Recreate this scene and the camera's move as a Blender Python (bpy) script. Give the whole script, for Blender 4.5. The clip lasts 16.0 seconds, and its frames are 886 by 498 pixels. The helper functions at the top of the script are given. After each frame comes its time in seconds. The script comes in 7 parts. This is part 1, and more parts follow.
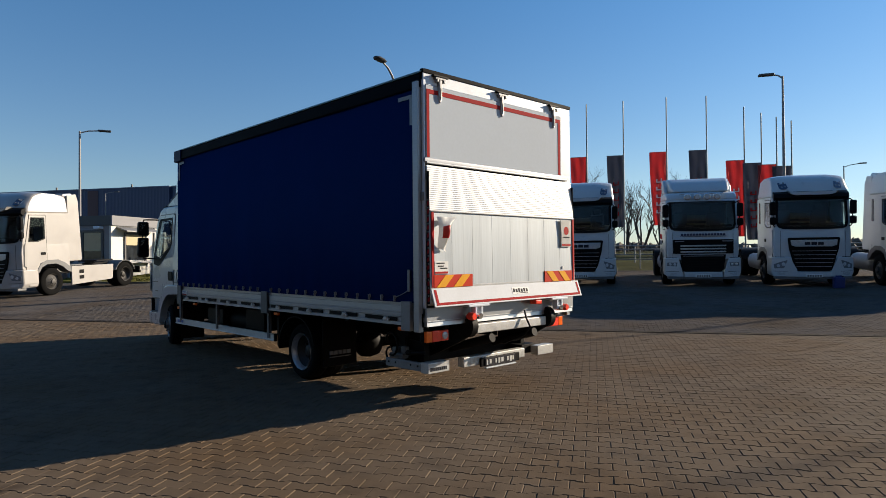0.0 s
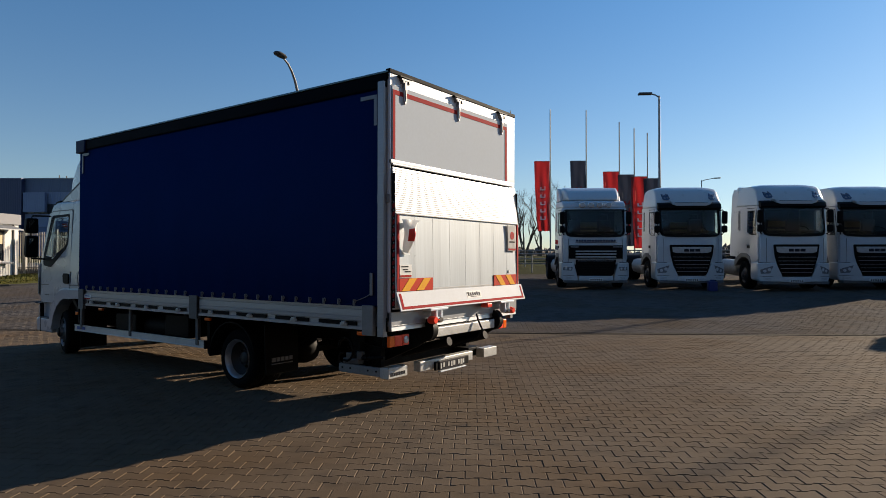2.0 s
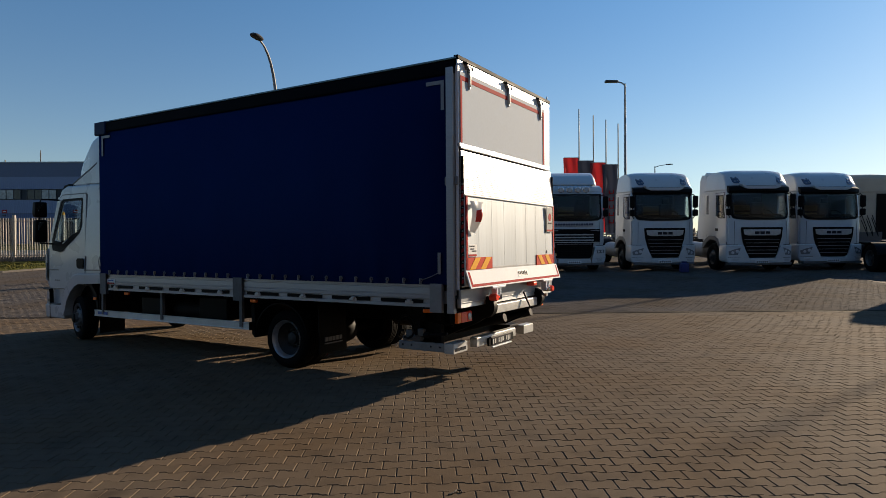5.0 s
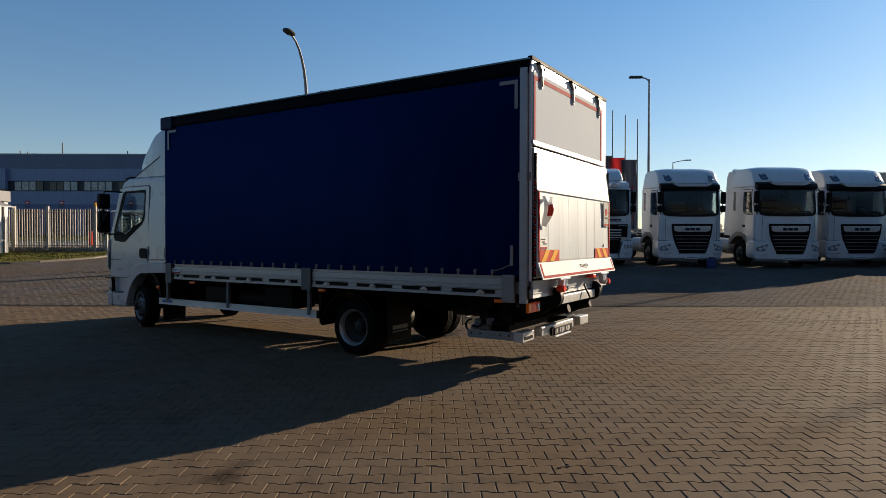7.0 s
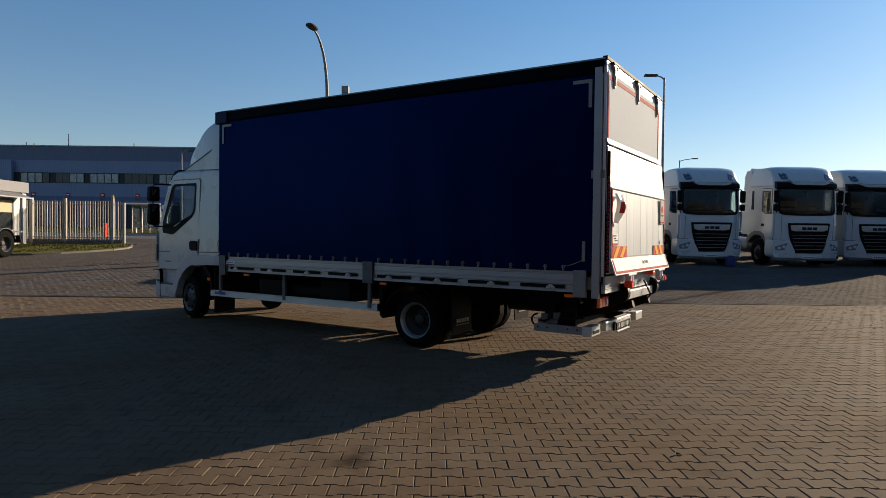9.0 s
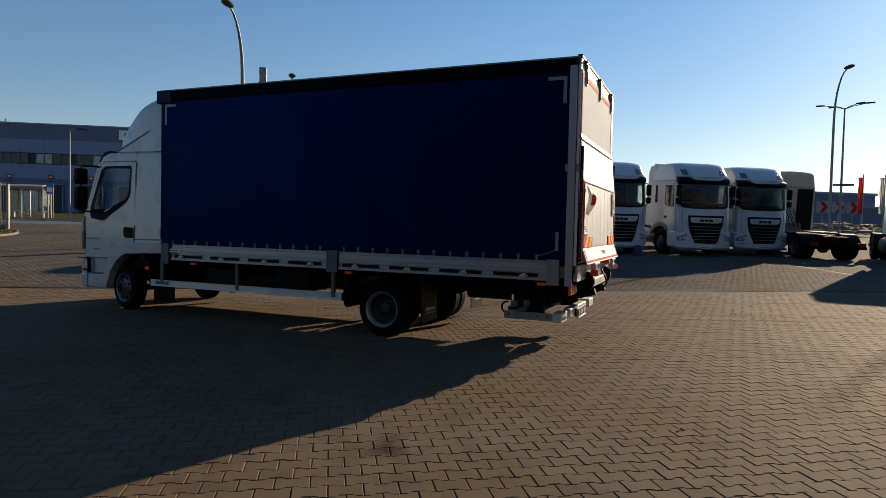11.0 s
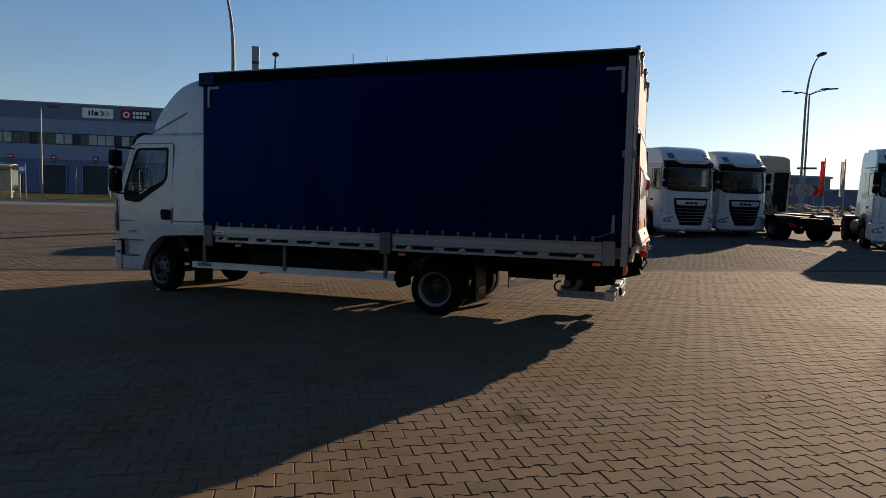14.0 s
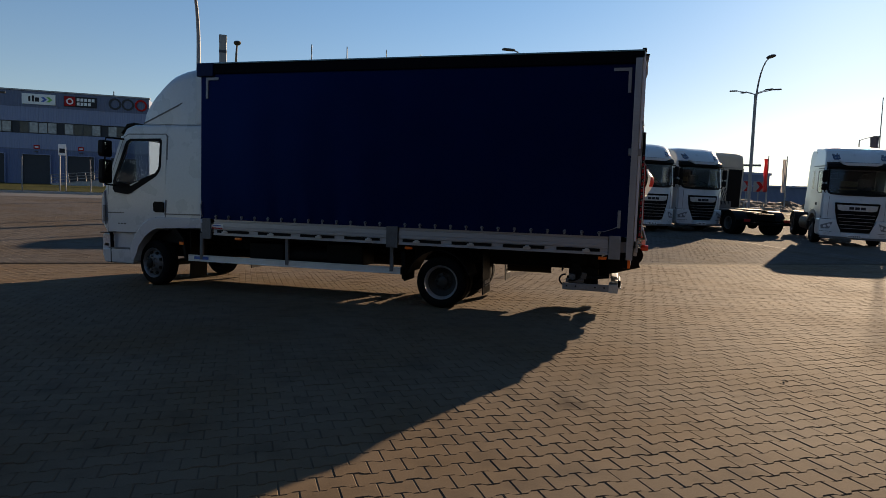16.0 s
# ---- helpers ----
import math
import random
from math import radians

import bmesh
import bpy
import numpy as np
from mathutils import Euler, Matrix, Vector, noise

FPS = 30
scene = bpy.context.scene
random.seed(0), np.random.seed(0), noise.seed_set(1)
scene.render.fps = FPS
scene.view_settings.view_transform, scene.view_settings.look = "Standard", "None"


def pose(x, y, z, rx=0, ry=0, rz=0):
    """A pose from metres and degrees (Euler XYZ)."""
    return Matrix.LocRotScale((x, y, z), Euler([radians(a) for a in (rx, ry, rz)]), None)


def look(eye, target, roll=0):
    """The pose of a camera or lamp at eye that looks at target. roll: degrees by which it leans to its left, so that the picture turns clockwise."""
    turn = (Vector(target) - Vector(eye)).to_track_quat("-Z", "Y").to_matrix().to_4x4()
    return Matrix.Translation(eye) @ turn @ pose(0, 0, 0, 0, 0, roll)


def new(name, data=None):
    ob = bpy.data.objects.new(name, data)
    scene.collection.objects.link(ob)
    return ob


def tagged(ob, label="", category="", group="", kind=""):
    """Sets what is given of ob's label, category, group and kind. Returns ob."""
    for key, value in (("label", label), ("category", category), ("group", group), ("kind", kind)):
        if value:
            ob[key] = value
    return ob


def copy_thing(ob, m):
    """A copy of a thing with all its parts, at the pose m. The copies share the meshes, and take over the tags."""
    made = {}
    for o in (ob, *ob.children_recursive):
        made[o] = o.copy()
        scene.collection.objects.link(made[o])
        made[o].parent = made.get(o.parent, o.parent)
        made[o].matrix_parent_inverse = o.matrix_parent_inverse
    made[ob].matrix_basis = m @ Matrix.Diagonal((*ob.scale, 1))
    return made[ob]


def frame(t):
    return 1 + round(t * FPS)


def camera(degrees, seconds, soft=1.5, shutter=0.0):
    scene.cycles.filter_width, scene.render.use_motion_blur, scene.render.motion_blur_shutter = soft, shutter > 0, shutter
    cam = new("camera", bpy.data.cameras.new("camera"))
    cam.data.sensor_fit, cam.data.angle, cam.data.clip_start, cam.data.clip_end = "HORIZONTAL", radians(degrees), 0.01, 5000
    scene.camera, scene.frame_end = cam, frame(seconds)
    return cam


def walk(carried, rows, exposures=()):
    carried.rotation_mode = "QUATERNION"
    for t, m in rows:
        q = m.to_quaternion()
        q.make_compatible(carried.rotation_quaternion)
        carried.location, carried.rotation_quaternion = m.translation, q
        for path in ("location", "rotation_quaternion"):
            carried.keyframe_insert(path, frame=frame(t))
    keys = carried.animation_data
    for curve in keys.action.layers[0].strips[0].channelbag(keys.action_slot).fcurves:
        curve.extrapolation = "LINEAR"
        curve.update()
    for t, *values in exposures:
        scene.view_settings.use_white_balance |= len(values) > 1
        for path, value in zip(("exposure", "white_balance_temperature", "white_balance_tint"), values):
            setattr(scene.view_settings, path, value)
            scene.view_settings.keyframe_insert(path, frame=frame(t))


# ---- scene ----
cam = camera(69.9, 16.0, soft=0.65)
PATH = [
    (0, (0.203, 0.579, 1.624), (1.58, 2.029, 1.648), -0.5),
    (0.5, (0.098, 0.755, 1.611), (1.53, 2.152, 1.636), -0.3),
    (1, (0.01, 0.936, 1.62), (1.49, 2.282, 1.647), -0.2),
    (1.5, (-0.139, 1.096, 1.615), (1.404, 2.368, 1.645), -0.1),
    (2, (-0.328, 1.251, 1.632), (1.295, 2.419, 1.664), -0.0),
    (2.5, (-0.419, 1.376, 1.612), (1.249, 2.48, 1.64), -0.2),
    (3, (-0.509, 1.517, 1.613), (1.185, 2.581, 1.634), -0.3),
    (3.5, (-0.643, 1.638, 1.615), (1.079, 2.655, 1.634), -0.1),
    (4, (-0.886, 1.784, 1.612), (0.853, 2.773, 1.624), -0.2),
    (4.5, (-1.058, 1.918, 1.587), (0.67, 2.926, 1.59), -0.3),
    (4.7, (-1.12, 2.0, 1.572), (0.597, 3.026, 1.568), -0.4),
    (6.8, (-1.85, 2.457, 1.572), (-0.153, 3.514, 1.538), -0.2),
    (7, (-1.857, 2.522, 1.555), (-0.166, 3.588, 1.524), 0.1),
    (7.5, (-2.008, 2.651, 1.554), (-0.319, 3.722, 1.523), 0.1),
    (8, (-2.227, 2.801, 1.559), (-0.538, 3.871, 1.525), 0.4),
    (8.5, (-2.344, 2.971, 1.534), (-0.654, 4.041, 1.493), 0.4),
    (9, (-2.433, 3.159, 1.541), (-0.74, 4.222, 1.497), 0.7),
    (9.5, (-2.574, 3.33, 1.542), (-0.837, 4.322, 1.5), 0.9),
    (9.7, (-2.656, 3.403, 1.547), (-0.896, 4.353, 1.503), 0.9),
    (11.8, (-3.092, 4.219, 1.539), (-1.239, 4.963, 1.442), 1.4),
    (12, (-3.151, 4.276, 1.548), (-1.295, 5.015, 1.446), 1.4),
    (12.5, (-3.216, 4.468, 1.537), (-1.352, 5.184, 1.424), 1.5),
    (13, (-3.31, 4.637, 1.542), (-1.442, 5.342, 1.422), 1.4),
    (13.5, (-3.517, 4.812, 1.535), (-1.642, 5.497, 1.411), 1.4),
    (14, (-3.67, 4.952, 1.541), (-1.792, 5.625, 1.408), 1.4),
    (14.5, (-3.756, 5.163, 1.512), (-1.878, 5.835, 1.37), 1.2),
    (15, (-3.815, 5.315, 1.527), (-1.928, 5.963, 1.38), 1.4),
    (15.5, (-3.952, 5.503, 1.527), (-2.048, 6.095, 1.378), 1.6),
    (16, (-4.057, 5.655, 1.542), (-2.133, 6.18, 1.391), 1.8),
]
walk(cam, [(t, look(eye, target, roll)) for t, eye, target, roll in PATH], [(0, 0.82, 6550, 10), (1.5, 0.76, 6650, 11), (3.5, 0.66, 6950, 12), (7, 0.80, 7100, 12), (9, 0.81, 7150, 12), (12.5, 0.71, 7450, 15), (14.5, 0.74, 7550, 16), (16, 0.80, 7750, 16)])

import collections

# ---- light ----
SUN_AZ, SUN_EL = radians(109.1), radians(18.0)      # clockwise from +y, and above the horizon
to_sun = Vector((math.sin(SUN_AZ) * math.cos(SUN_EL), math.cos(SUN_AZ) * math.cos(SUN_EL), math.sin(SUN_EL)))
world = bpy.data.worlds.new("world")
scene.world = world
world.use_nodes = True
wn = world.node_tree.nodes
wn.clear()
sky = wn.new("ShaderNodeTexSky")
sky.sky_type, sky.sun_disc, sky.sun_elevation, sky.sun_rotation = "NISHITA", False, SUN_EL, SUN_AZ
sky.air_density, sky.dust_density, sky.ozone_density, sky.altitude = 1.0, 0.16, 3.5, 100
bg = wn.new("ShaderNodeBackground")
bg.inputs["Strength"].default_value = 0.073
wo = wn.new("ShaderNodeOutputWorld")
deep = wn.new("ShaderNodeMix")                        # clear cold air: a deeper blue
deep.data_type, deep.blend_type = "RGBA", "MULTIPLY"
deep.inputs["Factor"].default_value = 1.0
where, part_z, low_air = wn.new("ShaderNodeTexCoord"), wn.new("ShaderNodeSeparateXYZ"), wn.new("ShaderNodeMapRange")
low_air.inputs["From Min"].default_value, low_air.inputs["From Max"].default_value = 0.0, 0.42
haze = wn.new("ShaderNodeValToRGB")                    # pale haze low down, deeper blue higher up
for k, (at_, col) in enumerate(((0.0, (0.80, 0.85, 0.95)), (0.28, (0.91, 0.93, 0.95)), (1.0, (0.62, 0.975, 1.15)))):
    stop = haze.color_ramp.elements[k] if k < 2 else haze.color_ramp.elements.new(at_)
    stop.position, stop.color = at_, (*col, 1)
world.node_tree.links.new(where.outputs["Generated"], part_z.inputs[0])
world.node_tree.links.new(part_z.outputs["Z"], low_air.inputs["Value"])
world.node_tree.links.new(low_air.outputs[0], haze.inputs["Fac"])
world.node_tree.links.new(haze.outputs["Color"], deep.inputs["B"])
world.node_tree.links.new(sky.outputs[0], deep.inputs["A"])
world.node_tree.links.new(deep.outputs["Result"], bg.inputs["Color"])
world.node_tree.links.new(bg.outputs[0], wo.inputs["Surface"])
sun = new("sun", bpy.data.lights.new("sun", "SUN"))
sun.data.energy, sun.data.angle, sun.data.color = 5.0, radians(0.53), (1.0, 0.845, 0.65)
sun.matrix_world = look(to_sun * 60, (0, 0, 0))


# ---- materials ----
def material(name, colour, rough=0.5, metal=0.0, scale=8.0, vary=0.15, bump=0.0, fine=60.0, spots=0.0, coat=0.0, stretch=(1, 1, 1), per_object=0.0, spec=0.5):
    """A surface with its colour varied at two scales, uneven gloss and a fine relief."""
    m = bpy.data.materials.new(name)
    m.use_nodes = True
    nt = m.node_tree
    n, link = nt.nodes, nt.links.new
    b = n["Principled BSDF"]
    b.inputs["Metallic"].default_value = metal
    b.inputs["Specular IOR Level"].default_value = spec
    b.inputs["Coat Weight"].default_value = coat
    b.inputs["Coat Roughness"].default_value = 0.08
    tc, mp = n.new("ShaderNodeTexCoord"), n.new("ShaderNodeMapping")
    mp.inputs["Scale"].default_value = stretch
    link(tc.outputs["Object"], mp.inputs["Vector"])
    big, small = n.new("ShaderNodeTexNoise"), n.new("ShaderNodeTexNoise")
    big.inputs["Scale"].default_value, big.inputs["Detail"].default_value = scale, 4
    small.inputs["Scale"].default_value, small.inputs["Detail"].default_value = fine, 3
    link(mp.outputs[0], big.inputs["Vector"]), link(mp.outputs[0], small.inputs["Vector"])
    add = n.new("ShaderNodeMath")
    add.operation = "ADD"
    link(big.outputs["Fac"], add.inputs[0]), link(small.outputs["Fac"], add.inputs[1])
    last = add.outputs[0]
    if per_object:
        info, mul = n.new("ShaderNodeObjectInfo"), n.new("ShaderNodeMath")
        mul.operation = "MULTIPLY_ADD"
        mul.inputs[1].default_value = per_object
        link(info.outputs["Random"], mul.inputs[0]), link(last, mul.inputs[2])
        last = mul.outputs[0]
    ramp = n.new("ShaderNodeMapRange")
    ramp.inputs["From Min"].default_value, ramp.inputs["From Max"].default_value = 0.6, 1.4 + per_object
    ramp.inputs["To Min"].default_value, ramp.inputs["To Max"].default_value = 1 - vary, 1 + vary
    link(last, ramp.inputs["Value"])
    mix = n.new("ShaderNodeMix")
    mix.data_type, mix.blend_type = "RGBA", "MULTIPLY"
    mix.inputs["Factor"].default_value = 1.0
    mix.inputs["A"].default_value = (*colour, 1)
    link(ramp.outputs[0], mix.inputs["B"])
    out = mix.outputs["Result"]
    if spots:
        sp, lim, dirt = n.new("ShaderNodeTexNoise"), n.new("ShaderNodeMapRange"), n.new("ShaderNodeMix")
        sp.inputs["Scale"].default_value, sp.inputs["Detail"].default_value = scale * 0.6, 8
        lim.inputs["From Min"].default_value, lim.inputs["From Max"].default_value = 0.5, 0.75
        lim.inputs["To Max"].default_value = spots
        dirt.data_type = "RGBA"
        dirt.inputs["B"].default_value = (0.06, 0.05, 0.04, 1)
        link(mp.outputs[0], sp.inputs["Vector"]), link(sp.outputs["Fac"], lim.inputs["Value"])
        link(lim.outputs[0], dirt.inputs["Factor"]), link(out, dirt.inputs["A"])
        out = dirt.outputs["Result"]
    link(out, b.inputs["Base Color"])
    rr = n.new("ShaderNodeMapRange")
    rr.inputs["To Min"].default_value, rr.inputs["To Max"].default_value = max(0.02, rough - 0.08), min(1, rough + 0.08)
    link(big.outputs["Fac"], rr.inputs["Value"]), link(rr.outputs[0], b.inputs["Roughness"])
    if bump:
        bp = n.new("ShaderNodeBump")
        bp.inputs["Strength"].default_value, bp.inputs["Distance"].default_value = 1.0, bump
        link(small.outputs["Fac"], bp.inputs["Height"]), link(bp.outputs[0], b.inputs["Normal"])
    return m


TARP = material("blue_tarpaulin", (0.0003, 0.0045, 0.031), 0.5, scale=0.9, vary=0.16, bump=0.0010, fine=2.2, spec=0.0)
for socket, value in (("Sheen Weight", 0.22), ("Sheen Roughness", 0.45), ("Sheen Tint", (0.005, 0.17, 1.0, 1))):
    TARP.node_tree.nodes["Principled BSDF"].inputs[socket].default_value = value
# the coated cloth's gloss is blue as well
gloss, both = TARP.node_tree.nodes.new("ShaderNodeBsdfGlossy"), TARP.node_tree.nodes.new("ShaderNodeAddShader")
gloss.inputs["Color"].default_value, gloss.inputs["Roughness"].default_value = (0.0013, 0.0042, 0.018, 1), 0.30
TARP.node_tree.links.new(TARP.node_tree.nodes["Principled BSDF"].outputs[0], both.inputs[0])
TARP.node_tree.links.new(gloss.outputs[0], both.inputs[1])
TARP.node_tree.links.new(both.outputs[0], TARP.node_tree.nodes["Material Output"].inputs["Surface"])
TARP_DARK = material("black_tarpaulin", (0.003, 0.0035, 0.006), 0.6, spec=0.03, scale=2, vary=0.2, bump=0.002, fine=5)
CAP_BLUE = material("dark_blue_vinyl", (0.004, 0.014, 0.056), 0.45, spec=0.08, scale=3, vary=0.2, fine=40)
PIPING = material("pale_blue_roof_piping", (0.10, 0.24, 0.30), 0.4, scale=3, vary=0.2, fine=40)
ALU = material("aluminium_profile", (0.33, 0.34, 0.36), 0.40, 0.5, scale=3, vary=0.12, fine=120, stretch=(1, 0.06, 1))
ALU_PLATE = material("aluminium_plate", (0.58, 0.59, 0.59), 0.38, 0.30, scale=2.5, vary=0.07, fine=40, stretch=(3, 1, 0.12), spots=0.10)
GALV = material("galvanised_steel", (0.22, 0.225, 0.235), 0.5, 0.4, scale=9, vary=0.2, fine=70, bump=0.0006)
GALV_DARK = material("dull_galvanised_steel", (0.10, 0.102, 0.108), 0.55, 0.3, scale=9, vary=0.3, fine=70, bump=0.0006, spots=0.2)
GALV_LIGHT = material("bright_galvanised_steel", (0.48, 0.48, 0.47), 0.45, 0.4, scale=9, vary=0.22, fine=70, bump=0.0006, spots=0.1)
DOOR_GREY = material("pale_grey_door_panel", (0.46, 0.51, 0.565), 0.80, scale=1.5, vary=0.04, fine=30, spec=0.06)
FLAP_WHITE = material("white_flap_paint", (0.60, 0.625, 0.655), 0.65, scale=4, vary=0.06, fine=50, spots=0.08, spec=0.1)
FRAME_WHITE = material("white_painted_frame", (0.66, 0.71, 0.77), 0.35, scale=4, vary=0.06, fine=50, spots=0.06)
PAINT = material("white_cab_paint", (0.48, 0.50, 0.51), 0.30, scale=2, vary=0.05, fine=30, coat=0.5, spots=0.05)
# white paint toned darker and bluer: the lorry cab's shade sits in the colour
CAB_WHITE_SHADED = material("shaded_lorry_cab_paint", (0.41, 0.445, 0.475), 0.28, scale=2, vary=0.06, fine=30, coat=0.6, spots=0.06)
PAINT_IVORY = material("warm_white_cab_paint", (0.34, 0.325, 0.31), 0.35, scale=2, vary=0.06, fine=30, coat=0.5, spots=0.06)
# dirty cream, lowered further: the backlit unit's shade sits in the colour
PAINT_CREAM_SHADED = material("dirty_shaded_cream_paint", (0.40, 0.36, 0.29), 0.45, scale=2, vary=0.12, fine=30, spots=0.2)
RUBBER = material("tyre_rubber", (0.006, 0.006, 0.006), 0.85, spec=0.06, scale=6, vary=0.3, bump=0.002, fine=50)
BLACK = material("black_plastic", (0.004, 0.004, 0.0045), 0.5, spec=0.08, scale=10, vary=0.25, bump=0.0005, fine=120)
CHASSIS = material("chassis_paint", (0.005, 0.005, 0.0055), 0.6, spec=0.12, scale=6, vary=0.35, bump=0.001, fine=40)
GREY_PLASTIC = material("grey_plastic", (0.10, 0.105, 0.11), 0.5, scale=6, vary=0.15, bump=0.0005, fine=90)
RIM = material("silver_rim", (0.45, 0.45, 0.46), 0.38, 0.6, scale=6, vary=0.2, fine=40, spots=0.2)
CHROME = material("bright_metal", (0.75, 0.75, 0.76), 0.15, 1.0, scale=4, vary=0.05)
MIRROR_GLASS = material("mirror_glass", (0.85, 0.87, 0.88), 0.03, 1.0, scale=1, vary=0.02)
RED = material("red_marking", (0.36, 0.016, 0.016), 0.7, spec=0.1, scale=6, vary=0.12, fine=60)
RED_FADED = material("faded_red_marking", (0.32, 0.022, 0.024), 0.75, spec=0.06, scale=5, vary=0.15, fine=60)
WHITE = material("white_marking", (0.70, 0.70, 0.68), 0.6, spec=0.15, scale=6, vary=0.05, fine=60)
BOARD_RED = material("red_reflective_board", (0.48, 0.030, 0.010), 0.6, spec=0.1, scale=8, vary=0.1, fine=90)
# streaked aluminium toned darker and bluer than the tip: light put into the colour
PLATE_TONED = material("shade_toned_streaked_plate", (0.35, 0.39, 0.425), 0.5, 0.25, scale=2.0, vary=0.14, fine=30, stretch=(4, 1, 0.08), spots=0.16)
SEAM = material("dirty_plank_seam", (0.26, 0.282, 0.30), 0.6, 0.2, scale=3, vary=0.3, fine=20, stretch=(1, 1, 0.2))
POLISHED = material("polished_aluminium", (0.50, 0.50, 0.50), 0.36, 0.8, scale=2.5, vary=0.12, fine=50, stretch=(0.1, 1, 3), spots=0.08)
YELLOW = material("amber_reflective_marking", (0.74, 0.34, 0.02), 0.6, spec=0.1, scale=8, vary=0.1, fine=90)
INK = material("dark_printing", (0.03, 0.03, 0.035), 0.7, spec=0.08, scale=8, vary=0.2)
NAVY_INK = material("navy_printing", (0.012, 0.020, 0.065), 0.5, scale=8, vary=0.15)
BLUE_INK = material("blue_printing", (0.03, 0.10, 0.35), 0.5, scale=8, vary=0.15)
GREEN_INK = material("green_printing", (0.16, 0.45, 0.08), 0.5, scale=8, vary=0.15)
RED_LENS = material("red_lamp_lens", (0.95, 0.060, 0.025), 0.3, scale=20, vary=0.15, fine=200, coat=0.6)
AMBER_LENS = material("amber_lamp_lens", (0.95, 0.16, 0.012), 0.2, scale=20, vary=0.15, fine=200, coat=0.6)
CLEAR_LENS = material("clear_lamp_lens", (0.52, 0.54, 0.56), 0.12, 0.15, scale=25, vary=0.4, fine=120, coat=0.8)
LAMP_GLASS = material("smoked_lamp_glass", (0.15, 0.16, 0.175), 0.22, 0.0, scale=25, vary=0.4, fine=120, coat=0.6)
BLUE_LENS = material("dark_roof_lamp_lens", (0.05, 0.085, 0.15), 0.08, 0.2, scale=18, vary=0.5, fine=60, coat=0.8)
FABRIC = material("seat_fabric", (0.04, 0.042, 0.05), 0.85, scale=9, vary=0.3, bump=0.001, fine=150)


def glass(name, colour, rough=0.02, amount=1.0, ior=1.45):
    m = bpy.data.materials.new(name)
    m.use_nodes = True
    b = m.node_tree.nodes["Principled BSDF"]
    b.inputs["Base Color"].default_value = (*colour, 1)
    b.inputs["Roughness"].default_value, b.inputs["IOR"].default_value = rough, ior
    b.inputs["Transmission Weight"].default_value = amount
    return m


def film(name, colour):
    """Thin sheeting that lets some light through."""
    m = material(name, colour, 0.35, scale=9, vary=0.12, bump=0.002, fine=25)
    nt = m.node_tree
    tr, mx = nt.nodes.new("ShaderNodeBsdfTranslucent"), nt.nodes.new("ShaderNodeMixShader")
    tr.inputs["Color"].default_value = (*colour, 1)
    mx.inputs[0].default_value = 0.45
    nt.links.new(nt.nodes["Principled BSDF"].outputs[0], mx.inputs[1])
    nt.links.new(tr.outputs[0], mx.inputs[2])
    nt.links.new(mx.outputs[0], nt.nodes["Material Output"].inputs["Surface"])
    return m


PLASTIC_FILM = film("whitish_film", (0.78, 0.77, 0.74))
RED_FILM = film("red_film_print", (0.55, 0.04, 0.03))
CAB_GLASS = glass("tinted_cab_glass", (0.66, 0.74, 0.77), ior=1.22)
PANE_GLASS = glass("window_glass", (0.80, 0.86, 0.86))
SCREEN = material("dark_windscreen", (0.022, 0.026, 0.030), 0.06, scale=1.6, vary=0.6, fine=5, spec=0.26)


# ---- shaping ----
def box(bm, x0, x1, y0, y1, z0, z1, bevel=0.0, m=None):
    vs = [bm.verts.new((x, y, z)) for x in (x0, x1) for y in (y0, y1) for z in (z0, z1)]
    fs = [bm.faces.new([vs[i] for i in q]) for q in ((0, 1, 3, 2), (4, 6, 7, 5), (0, 4, 5, 1), (2, 3, 7, 6), (0, 2, 6, 4), (1, 5, 7, 3))]
    if m is not None:
        bmesh.ops.transform(bm, matrix=m, verts=vs)
    if bevel:
        es = list({e for f in fs for e in f.edges})
        bmesh.ops.bevel(bm, geom=es, offset=bevel, segments=2, affect="EDGES", profile=0.5)
    return vs


def prism(bm, pts, axis, a, b, bevel=0.0, taper=None, only_rim=False):
    """A polygon pushed along an axis from a to b. taper(v) may move the corners."""
    def at(p, w):
        return {"x": (w, p[0], p[1]), "y": (p[0], w, p[1]), "z": (p[0], p[1], w)}[axis]
    lo, hi = [bm.verts.new(at(p, a)) for p in pts], [bm.verts.new(at(p, b)) for p in pts]
    k = len(pts)
    fs = [bm.faces.new(lo), bm.faces.new(hi[::-1])]
    rim = list({e for f in fs for e in f.edges})
    fs += [bm.faces.new((lo[i], hi[i], hi[(i + 1) % k], lo[(i + 1) % k])) for i in range(k)]
    if taper:
        for v in lo + hi:
            v.co = taper(v.co.copy())
    if bevel:
        es = rim if only_rim else list({e for f in fs for e in f.edges})
        bmesh.ops.bevel(bm, geom=es, offset=bevel, segments=3, affect="EDGES", profile=0.5)


